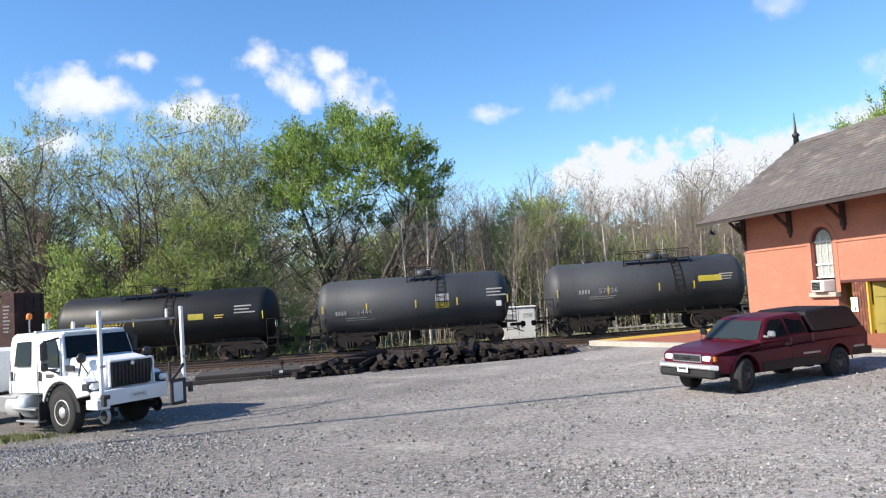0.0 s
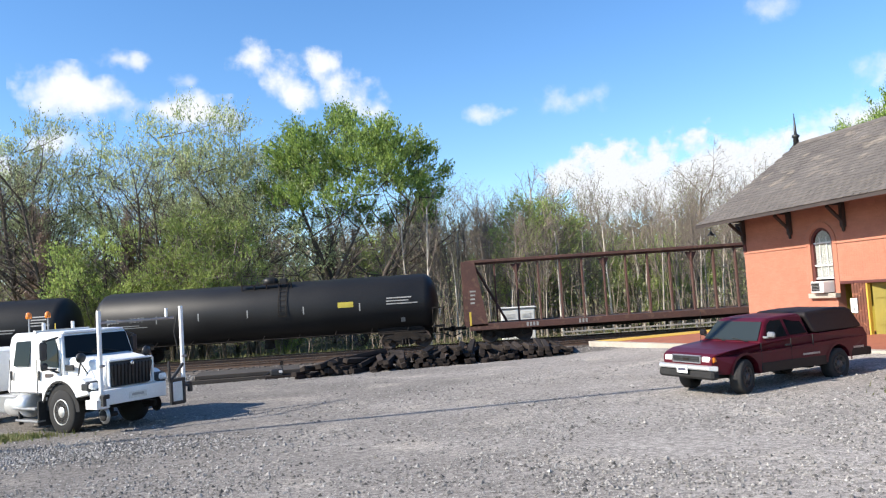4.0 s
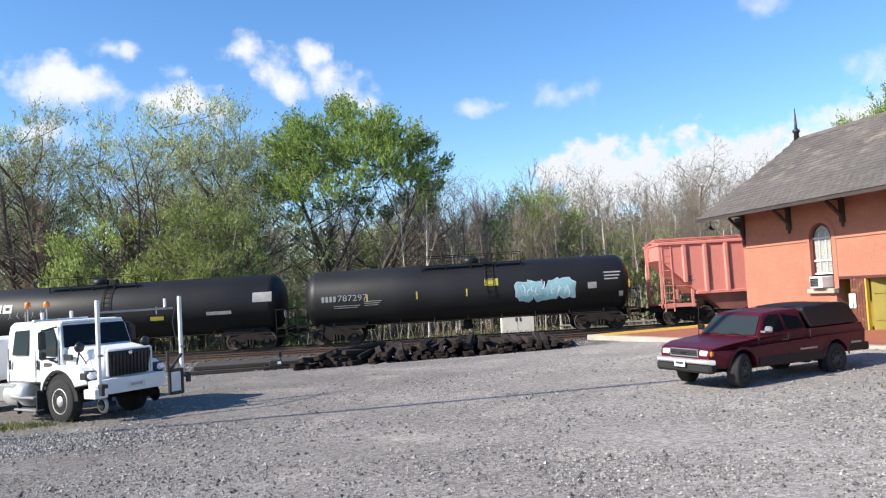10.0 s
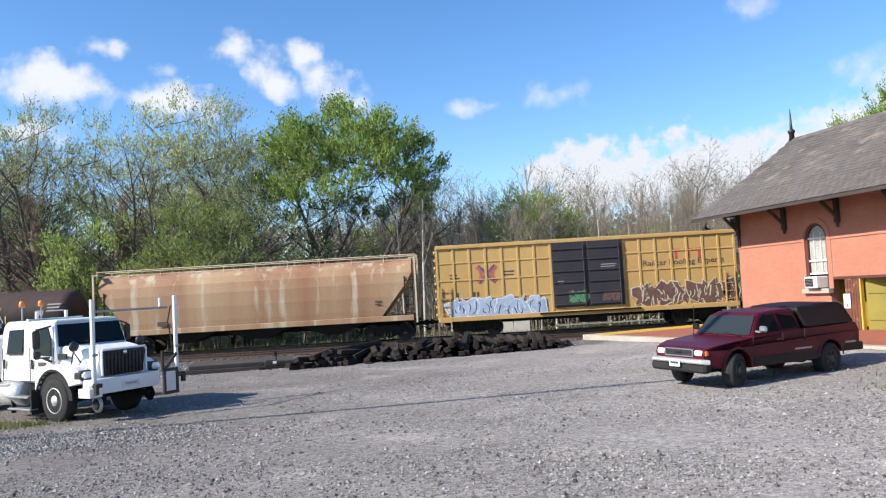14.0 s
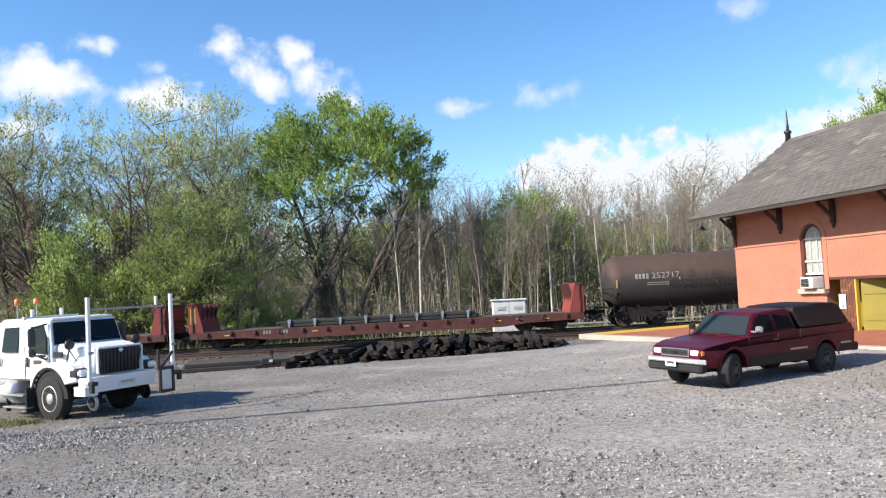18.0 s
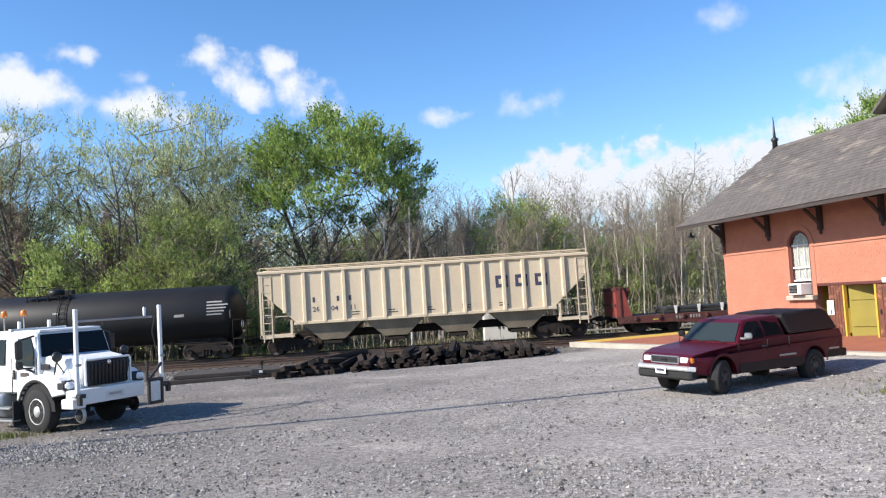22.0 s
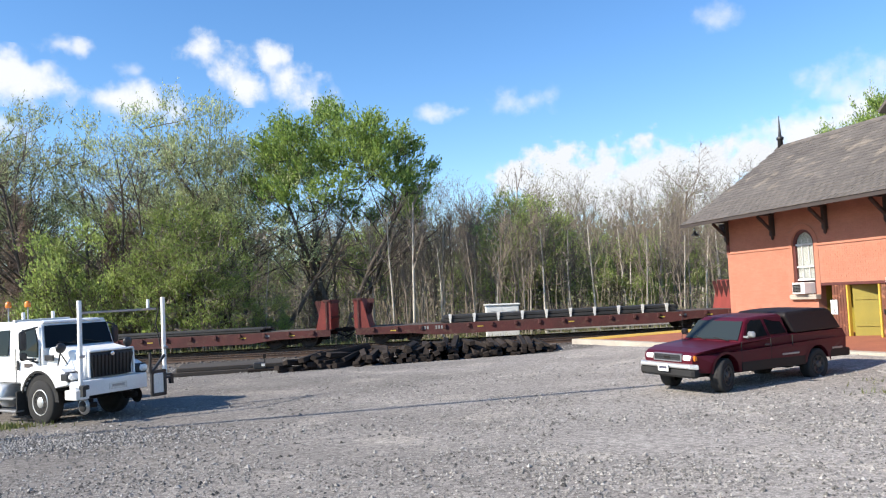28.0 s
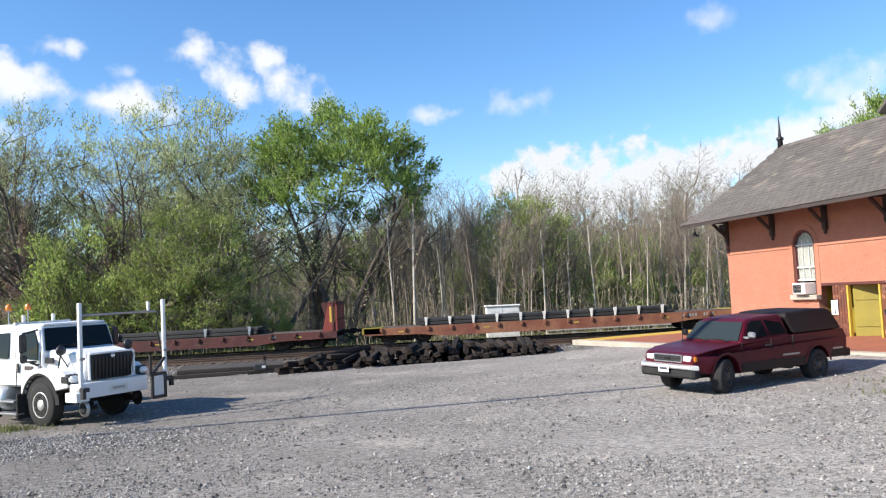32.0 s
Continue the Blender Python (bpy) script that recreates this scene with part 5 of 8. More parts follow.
def lumber_car(ob, n, body="centre_brown", top=4.36):
    """A centre-beam flat: end bulkheads joined by a top beam on thin posts."""
    h = n / 2
    part("deck", Geo().box((0, 0, 0.92), (n - 0.2, 2.8, 0.12)), "deck_wood", ob)
    for s in (-1, 1):
        part("side_sill", Geo().box((0, s * 1.38, 0.85), (n - 0.4, 0.14, 0.34), b=0.02), body, ob)
    part("centre_sill", Geo().box((0, 0, 0.7), (n - 1, 0.5, 0.45)), "under", ob)
    part("top_beam", Geo().box((0, 0, top - 0.08), (n - 0.3, 0.5, 0.16), b=0.02).box((0, 0, top - 0.2), (n - 0.3, 0.2, 0.1)), body, ob)
    post = shared("beam_post", body, lambda g: g.box((0, 0, 0), (0.09, 0.24, top - 1.2), b=0.01))
    for i in range(17):
        part("beam_post", post, None, ob, "", pose(-h + 1.7 + (n - 3.4) * i / 16, 0, (top + 0.7) / 2))
        if i % 4 == 1:
            part("gusset", Geo().prism([(-0.3, top - 0.3), (0.3, top - 0.3), (0, top - 0.9)], -0.06, 0.06), body, ob, "", pose(-h + 1.7 + (n - 3.4) * i / 16, 0, 0))
    for s in (-1, 1):
        g = Geo().prism([(0, 0.9), (-s * 1.15, 0.9), (-s * 0.62, top - 0.1), (0, top - 0.1)], -1.45, 1.45)
        b = part("bulkhead", g, body, ob, "", pose(s * h, 0, 0))
        for i in range(4):
            part("bulkhead_rib", Geo().box((s * 0.03, -1.2 + 0.8 * i, 2.6), (0.08, 0.12, 3.3)), body, b)
        part("brace", Geo().tube((s * (h - 0.7), 0, top - 0.4), (s * (h - 2.2), 0, 1.0), 0.07, n=6), body, ob)
        bogie(ob, s * (h - 2.1))
        coupler(ob, s * (h + 0.05), s)
    sk = Skin(ob, 1.455)
    sk.bars(h - 0.42, 2.9, 0.36, 1.5, 8, "text_white")
    sk.bars(-h + 0.45, 2.4, 0.3, 0.8, 4, "text_white")
    sk2 = Skin(ob, 1.45)
    sk2.blocks(-h + 3.4, 0.86, 0.2, 4, "text_white")
    sk2.blocks(-h + 6.0, 0.86, 0.2, 3, "text_white")
    sk2.patch("reflector", -h + 0.25, 1.3, 0.1, 0.7, "text_yellow")


def flat_car(ob, n, body="flat_red", bulk=(True, True), tall=2.42, load=(0.5, 0.62, 0.45), stakes=9, stake_m="white_dirty", ends=None, seed=1, logo=None, face="flat_red_bright", num=0.2):
    """A flat car, with or without end bulkheads, carrying a low stack of dark steel held by pale straps."""
    rng = random.Random(seed)
    h = n / 2
    part("deck", Geo().box((0, 0, 0.87), (n - 0.1, 2.8, 0.08)), "deck_wood", ob)
    for s in (-1, 1):
        part("side_sill", Geo().prism([(-h + 0.1, 0.9), (h - 0.1, 0.9), (h - 0.1, 0.55), (h - 3.0, 0.5), (h - 4.2, 0.36), (-h + 4.2, 0.36), (-h + 3.0, 0.5), (-h + 0.1, 0.55)], s * 1.42 - 0.06, s * 1.42 + 0.06), body, ob)
        pocket = shared("stake_pocket", body, lambda g: g.box((0, 0, 0), (0.14, 0.09, 0.2), b=0.015))
        for i in range(16):
            part("stake_pocket", pocket, None, ob, "", pose(-h + 1.0 + (n - 2.0) * i / 15, s * 1.52, 0.78))
    part("centre_sill", Geo().box((0, 0, 0.6), (n - 0.8, 0.6, 0.5)), "under", ob)
    for s, on in zip((-1, 1), bulk):
        if on:
            b = part("bulkhead", Geo().prism([(0, 0.9), (-s * 0.78, 0.9), (-s * 0.42, tall), (0, tall)], -1.46, 1.46), face, ob, "", pose(s * (h - 0.05), 0, 0))
            for q in (-1, 1):
                part("corner_post", Geo().box((-s * 0.22, q * 1.48, (tall + 0.9) / 2), (0.1, 0.05, tall - 0.9), b=0.012).box((-s * 0.2, q * 1.48, tall - 0.05), (0.42, 0.06, 0.1), b=0.012), body, b)
            part("cross_beam", Geo().box((s * 0.03, 0, tall - 0.12), (0.07, 2.8, 0.16)).box((s * 0.03, 0, 1.5), (0.07, 2.8, 0.12)), body, b)
            for i in range(4):
                part("bulkhead_rib", Geo().box((-s * 0.6, -1.05 + 0.7 * i, (tall + 0.9) / 2), (0.16, 0.1, tall - 0.95), Matrix.Rotation(-s * 0.236, 3, "Y")), body, b)
        bogie(ob, s * (h - 2.2))
        coupler(ob, s * (h + 0.02), s)
        if ends:
            part("end_beam", Geo().box((s * (h - 0.5), 0, 0.76), (1.0, 2.96, 0.34), b=0.02), ends, ob, "yellow painted end beam")
    mid, wide, high = load
    if high:
        g0, g1 = -h + n * (mid - wide / 2), -h + n * (mid + wide / 2)
        rows = max(2, int(high / 0.14))
        for k in range(rows):
            for y in (-0.95, -0.32, 0.32, 0.95):
                e = rng.uniform(0, 0.35)
                part("steel_beam", Geo().box(((g0 + g1) / 2 + rng.uniform(-0.2, 0.2), y, 0.93 + (k + 0.5) * high / rows), (g1 - g0 - e, 0.6, high / rows * 0.88), b=0.02), "load", ob)
        for i in range(stakes):
            x = g0 + 0.5 + (g1 - g0 - 1.0) * i / max(1, stakes - 1)
            g = Geo().prism([(-0.035, 0.9), (0.035, 0.9), (0.10, 1.0 + high), (-0.08, 1.0 + high)], -1.32, -1.27)
            part("strap", g, stake_m, ob, "pale strap over the load", pose(x, 0, 0))
    sk = Skin(ob, 1.482)
    sk.blocks(-h + n * num, 0.74, 0.17, 3, "text_white")
    sk.blocks(-h + n * num + 0.8, 0.74, 0.17, 4, "text_white")
    sk.patch("placard", h - 3.4, 0.72, 0.35, 0.1, "text_white")
    for f in (0.1, 0.32, 0.55, 0.78, 0.9):
        sk.patch("reflector", -h + f * n, 0.68, 0.3, 0.05, "text_yellow")
    if logo:
        Skin(ob, 1.46).patch("painted_patch", logo[0] * (h - 0.3), 1.75, 0.26, 0.8, logo[1])


def sprayed_tank(sk, h):
    sk.scrawl(4.0, 2.2, 3.0, 1.05, 4, "spray_teal", "spray_mid", 3, "teal and pale sprayed graffiti", "spray_pale", 0.8)


def big_letters(sk, h):
    x = -h + 1.55
    for w in (0.52, 0.52, 0.56, 0.56, 0.56, 0.52):
        sk.patch("letter_block", x + w / 2, 2.84, w * 0.9, 0.44, "white_dirty")
        sk.patch("letter_gap", x + w / 2, 2.84, w * 0.42, 0.15, "tank_black").location.y -= 0.005
        x += w + 0.04
    for i in range(9):
        sk.line(-h + 4.8 + i * 0.2, 2.3 + 0.05 * (i % 3), 0.12 * (-1) ** i, 0.28, 0.025, 0.06 * (i % 2), "text_white", 0.006)


def rusty_marks(sk, h):
    rng = random.Random(8)
    for i in range(9):
        w = rng.uniform(0.12, 0.3)
        sk.patch("dark_stain", -0.1 + 0.17 * i, 3.05 - rng.uniform(0, 0.25), w, rng.uniform(0.9, 1.5), "tank_black", "dark spill down the side" if i == 0 else "")
    for f, m in ((-0.6, "text_white"), (1.5, "text_white")):
        for i in range(4):
            sk.patch("drip", f + i * 0.17, 3.0 - 0.06 * (i % 3), 0.03, 0.55 - 0.12 * (i % 2), m)
    sk.scrawl(-2.6, 2.12, 4.6, 0.5, 7, "tank_rust", "text_dark", 12, "faded dark scrawl")
    sk.scrawl(3.2, 2.1, 2.6, 0.5, 4, "tank_rust", "spray_pale", 14, "faded pale scrawl")


def box_marks(sk, h, d0, d1):
    # crossed emblem, slogan and sprayed lettering
    ex = -h + 2.6
    for a in (1, -1):
        sk.line(ex - 0.48, 3.15 - a * 0.42, 0.96, a * 0.84, 0.26, 0.0, "emblem_red", 0.006 + 0.002 * a)
        sk.line(ex - 0.40, 3.15 - a * 0.46, 0.80, a * 0.92, 0.09, 0.0, "emblem_blue", 0.013 + 0.002 * a)
        sk.line(ex + a * 0.5, 2.8, 0.0, 0.7, 0.12, 0.2 * a, "emblem_red", 0.01)
    sk.bars(-h + 0.95, 3.1, 0.5, 0.34, 2, "text_dark")
    sk.bars(-h + 3.75, 3.15, 0.55, 0.34, 2, "text_dark")
    for x, z in ((-h + 0.95, 2.15), (-h + 2.0, 2.15), (-h + 0.9, 1.72), (-h + 1.9, 1.72), (-h + 3.0, 1.72)):
        sk.blocks(x, z, 0.24, 2, "text_dark", 0.3)
    rk = Skin(sk.ob, 1.506)
    rk.scrawl(-h + 3.0, 1.42, 4.9, 1.05, 6, "spray_mid", "spray_pale", 21, "pale blue sprayed graffiti", "text_navy", 1.3)
    for i, x in enumerate((d1 + 2.75, d1 + 3.4, d1 + 3.95)):
        sk.patch("emblem_bar", x, 3.82, 0.42, 0.13, "spray_red")
        sk.patch("emblem_bar", x, 3.58, 0.13, 0.42, "spray_red")
    sk.text("Railcar Pooling Experts", d1 + 3.1, 3.22, 0.3, "text_dark", 1.08)
    rk.scrawl(d1 + 3.1, 1.6, 5.2, 1.15, 6, "spray_brown", "spray_cream", 27, "brown and white sprayed graffiti", "spray_cream", 1.7)
    dk = Skin(sk.ob, 1.571)
    dk.bars(d1 - 0.75, 3.2, 0.8, 0.34, 3, "text_white")
    dk.patch("placard", d0 + 0.4, 2.5, 0.3, 0.16, "text_white")
    dk.scrawl(d0 + 1.3, 1.75, 1.0, 0.6, 2, "spray_green", "text_dark", 33, "small green graffiti")
    dk.scrawl(d1 - 0.7, 1.65, 1.0, 0.5, 2, "spray_brown", "box_dark", 35, "small brown graffiti")


def red_marks(sk, h):
    sk.bars(-h + 1.6, 2.35, 0.35, 0.3, 3, "text_dark")
    sk.patch("placard", h - 2.0, 2.45, 0.4, 0.22, "text_dark")


def tan_marks(sk, h):
    sk.bars(h - 2.0, 2.0, 0.35, 0.3, 2, "text_dark")
    sk.patch("placard", -h + 3.6, 1.55, 0.5, 0.22, "text_dark")


def cream_marks(sk, h):
    for i in range(3):
        sk.patch("letter_block", h - 4.55 + i * 1.02, 3.1, 0.64, 0.62, "text_navy")
        sk.patch("letter_gap", h - 4.5 + i * 1.02, 3.1, 0.4, 0.26, "hopper_cream").location.y -= 0.006
    for i in range(4):
        sk.blocks(-h + 2.85 + 0.62 * i, 2.75, 0.26, 1, "text_navy", 0.5)
    for i, s in enumerate(("26", "04", "11")):
        sk.text(s, -h + 2.95 + i * 0.95, 2.25, 0.26, "text_navy")
    for i in range(5):
        sk.bars(-h + 5.0 + i * 1.9, 1.95, 0.5, 0.25, 2, "text_dark")


def train():
    Y, W = "text_yellow", "text_white"
    car(tank, "tank_car", "short dark grey tank car with yellow end strips", 14.9, 4.47, body="tank_grey", r=1.46, dome=0.6, number="57026", num_x=2.4, num_z=2.25, strips=(0.05, 0.3, 0.55, 0.72), patches=((0.8, 2.55, 1.2, 0.3, "placard_yellow"),), bars=((0.88, 2.6, 0.7, 0.4, 3, W),))
    car(tank, "tank_car", "short faded grey tank car with white placard", 2.57, -7.59, body="tank_grey", r=1.44, dome=0.6, walk_w=1.6, number="1444", num_x=1.9, num_z=2.0, strips=(0.045, 0.27, 0.52, 0.73, 0.985), patches=((0.655, 2.5, 0.7, 0.36, W), (0.655, 2.1, 0.7, 0.3, "yellow_dull"), (0.94, 2.0, 0.28, 0.28, "plate")), bars=((0.93, 2.6, 1.0, 0.5, 3, W),))
    car(tank, "tank_car", "glossy black tank car with yellow lettering", -9.78, -21.4, r=1.45, dome=-0.5, number="664477", num_x=2.7, num_z=2.2, num_m=Y, strips=(0.1, 0.38, 0.55, 0.96), patches=((0.66, 2.35, 0.8, 0.3, "placard_yellow"),), bars=((0.88, 2.6, 1.1, 0.5, 3, W), (0.77, 2.3, 0.6, 0.25, 2, Y)))
    car(lumber_car, "lumber_car", "empty rusty brown centre-beam lumber car", -23.2, -45.2)
    car(tank, "tank_car", "long black tank car with yellow label", -46.6, -64.8, dome=0.2, walk_w=2.6, number="3097", num_x=1.9, num_z=2.35, strips=(0.06, 0.2, 0.32, 0.46, 0.62, 0.78), strip_m="text_white", patches=((0.74, 2.45, 0.8, 0.28, "placard_yellow"), (0.9, 1.5, 0.22, 0.22, W)), bars=((0.9, 2.5, 1.6, 0.45, 3, W),))
    car(tank, "tank_car", "long black tank car with yellow reflector strips", -66.0, -83.7, dome=-0.1, walk_w=2.2, number="759081", num_x=2.3, num_z=1.95, strips=(0.05, 0.17, 0.33, 0.48, 0.63, 0.785, 0.975), patches=((0.53, 1.75, 0.7, 0.16, W), (0.5, 3.3, 0.35, 0.14, W), (0.885, 1.75, 0.22, 0.22, W)), bars=((0.93, 2.65, 1.0, 0.6, 4, W), (0.83, 2.2, 1.4, 0.3, 2, W)))
    car(ribbed_hopper, "hopper_car", "faded red ribbed covered hopper car", -84.9, -102.5, body="hopper_red", top=4.28, ribs=15, extra=red_marks)
    car(tank, "tank_car", "long black tank car with teal graffiti", -103.8, -120.95, dome=0.3, walk_w=5.2, number="787297", num_x=1.95, num_z=2.35, num_s=0.34, strips=(0.2, 0.35, 0.5, 0.985), patches=((0.575, 2.75, 0.7, 0.36, "placard_yellow"), (0.875, 2.3, 0.45, 0.32, W), (0.96, 1.8, 0.2, 0.26, W)), bars=((0.94, 2.75, 0.95, 0.5, 3, W), (0.22, 2.05, 1.0, 0.3, 3, W)), extra=sprayed_tank)
    car(tank, "tank_car", "black tank car with large white block letters", -122.0, -141.0, body="tank_black", r=1.52, dome=-0.5, walk_w=4.6, number="33986", num_x=2.1, num_z=2.5, num_s=0.26, strips=(0.04, 0.3, 0.66), strip_m="text_white", patches=((0.95, 2.7, 1.0, 0.5, W), (0.66, 1.9, 0.7, 0.2, "placard_yellow"), (0.83, 2.0, 1.3, 0.18, W)), extra=big_letters)
    car(boxcar, "boxcar", "mustard yellow boxcar with graffiti and dark double doors", -142.75, -158.15, extra=box_marks)
    car(smooth_hopper, "hopper_car", "rust-streaked tan covered hopper with smooth sides", -159.2, -176.0, extra=tan_marks)
    car(tank, "tank_car", "rusty brown and black tank car with scrawls", -177.2, -193.4, body="tank_rust", r=1.42, dome=0.9, walk_w=1.8, number="252717", num_x=2.3, num_z=2.55, num_s=0.32, strips=(0.03, 0.23, 0.43, 0.62, 0.79, 0.99), patches=((0.745, 2.75, 0.85, 0.26, "placard_yellow"), (0.9, 2.5, 0.4, 0.26, W)), bars=((0.95, 2.75, 0.9, 0.5, 3, W),), extra=rusty_marks)
    car(flat_car, "flat_car", "oxide red bulkhead flat car with low steel load", -194.6, -215.1, load=(0.48, 0.5, 0.32), stakes=8, stake_m="steel", seed=3, logo=(-1, "yellow"))
    car(flat_car, "flat_car", "oxide red bulkhead flat car with strapped steel load", -216.2, -236.5, load=(0.42, 0.58, 0.32), stakes=10, seed=4, num=0.16)
    car(ribbed_hopper, "hopper_car", "cream ribbed covered hopper with navy letters", -237.7, -254.8, body="hopper_cream", bay="bay_cream", top=4.38, ribs=15, bays=4, extra=cream_marks)
    car(tank, "tank_car", "long dull black tank car", -255.9, -274.6, body="tank_black", dome=-0.6, walk_w=2.2, number="135716", num_x=2.5, num_z=2.5, strips=(0.05, 0.2, 0.33, 0.48, 0.63, 0.78, 0.98), strip_m="text_dark", patches=((0.5, 2.85, 0.3, 0.1, W), (0.84, 2.35, 0.5, 0.14, W)), bars=((0.945, 2.65, 1.1, 0.8, 5, W),))
    car(tank, "tank_car", "long grey-black tank car with yellow label", -276.3, -294.3, body="tank_grey", dome=0.1, walk_w=5.0, number="786762", num_x=2.5, num_z=2.2, strips=(0.05, 0.35, 0.5, 0.65, 0.99), strip_m="yellow_dull", patches=((0.6, 2.7, 0.75, 0.36, "placard_yellow"), (0.96, 1.75, 0.22, 0.26, W)), bars=((0.94, 2.75, 1.1, 0.4, 3, W), (0.82, 2.4, 1.2, 0.14, 1, W), (0.07, 2.65, 0.7, 0.4, 3, W)))
    car(flat_car, "flat_car", "oxide red bulkhead flat car with strapped dark load", -295.4, -315.7, load=(0.52, 0.6, 0.36), stakes=10, seed=6, num=0.18)
    car(flat_car, "flat_car", "oxide red bulkhead flat car with low dark load", -316.8, -337.6, load=(0.5, 0.66, 0.22), stakes=0, seed=7)
    car(flat_car, "flat_car", "peeling tan and rust flat car with strapped load", -338.8, -358.8, body="flat_tan", bulk=(False, False), load=(0.47, 0.66, 0.34), stakes=11, ends="yellow_dull", seed=8, num=0.85)
    car(flat_car, "flat_car", "oxide red bulkhead flat car with dark pipes", -360.0, -380.6, load=(0.5, 0.6, 0.36), stakes=6, stake_m="steel", seed=9, logo=(1, "yellow"))


train()


# ---- the woods behind the railway ----
def stem(g, pts, radii, n):
    """A bent tapering limb through pts."""
    k = len(g.v)
    d = (pts[-1] - pts[0]).normalized()
    a = d.orthogonal().normalized()
    b = d.cross(a)
    ring = [(math.cos(2 * math.pi * i / n), math.sin(2 * math.pi * i / n)) for i in range(n)]
    for p, r in zip(pts, radii):
        g.v += [tuple(p + (a * x + b * y) * r) for x, y in ring]
    for s in range(len(pts) - 1):
        for i in range(n):
            j = (i + 1) % n
            g.f.append((k + s * n + i, k + s * n + j, k + s * n + n + j, k + s * n + n + i))
    g.s += [n > 4] * ((len(pts) - 1) * n)


def leaf(g, p, size, rng, up=0.0, slim=1.0):
    """One small leaf clump: a kite with a random turn."""
    u = Vector((rng.gauss(0, 1), rng.gauss(0, 1), rng.gauss(0, 1) + up)).normalized()
    w = u.orthogonal().normalized()
    w = (w * math.cos(q := rng.uniform(0, 6.28)) + u.cross(w) * math.sin(q)) * size * rng.uniform(0.28, 0.45) * slim
    u = u * size
    k = len(g.v)
    g.v += [tuple(p - u * 0.5), tuple(p + w), tuple(p + u * 0.6), tuple(p - w)]
    g.f.append((k, k + 1, k + 2, k + 3))
    g.s.append(False)


def shoot(crown, twig, p, d, length, leaves, size, rng, slim):
    """A leafy shoot: a thin twig with narrow leaves set along it, smaller to the tip."""
    e = p + d * length
    stem(twig, [p, e], [0.007, 0.003], 3)
    for i in range(leaves):
        s = (i + rng.random()) / leaves
        u = (d + Vector((rng.gauss(0, 0.36), rng.gauss(0, 0.36), rng.gauss(0, 0.3)))).normalized()
        w = u.orthogonal().normalized()
        q = rng.uniform(0, 6.28)
        z = size * rng.uniform(0.7, 1.25) * (1.1 - 0.5 * s)
        w = (w * math.cos(q) + u.cross(w) * math.sin(q)) * z * slim
        c = p.lerp(e, s) + Vector((rng.gauss(0, 0.09), rng.gauss(0, 0.09), rng.gauss(0, 0.07)))
        k = len(crown.v)
        crown.v += [tuple(c), tuple(c + u * z * 0.5 + w), tuple(c + u * z), tuple(c + u * z * 0.5 - w)]
        crown.f.append((k, k + 1, k + 2, k + 3))
        crown.s.append(False)


def limb(wood, tips, p, d, length, r, level, rng, lift, wander, kids, reach=1.0, bole=0.3, branch=1.0):
    """Grow a limb and, from it, its branches; tips collects where leaves may sit."""
    n = 6 if level == 0 else 4 if level == 1 else 2 if level == 2 else 1
    pts, rad = [p.copy()], [r]
    q, dd = p.copy(), d.copy()
    for i in range(n):
        dd = (dd + Vector((rng.gauss(0, wander), rng.gauss(0, wander), rng.gauss(0, wander * 0.5) + lift * 0.12))).normalized()
        q = q + dd * (length / n)
        pts.append(q.copy())
        rad.append(r * (1 - 0.8 * (i + 1) / n) if level else r * (1 - 0.62 * (i + 1) / n))
    stem(wood[level > (0 if bole > 0.35 else 1)], pts, rad, (7, 5, 4, 3, 3)[level])
    if level >= len(kids):
        tips.extend((x, dd) for x in pts[1:])
        return
    tips.append((pts[-1], dd))
    count = kids[level]
    for i in range(count):
        s = (bole if level == 0 else 0.2)
        s += (1.08 - s) * (i + rng.random()) / count
        s = min(s, 0.99)
        k = int(s * n)
        at = pts[k].lerp(pts[min(k + 1, n)], s * n - k)
        side = Vector((rng.gauss(0, 1), rng.gauss(0, 1), rng.gauss(0, 0.35))).normalized()
        nd = (dd * rng.uniform(0.35, 0.9) + side * rng.uniform(0.6, 1.0) * reach).normalized()
        nl = length * rng.uniform(0.38, 0.62) * (1.15 - 0.55 * s) * (branch if level == 0 else 1)
        limb(wood, tips, at, nd, nl, max(0.012, rad[k] * rng.uniform(0.4, 0.62)), level + 1, rng, lift, wander * 1.1, kids, reach, bole, branch)


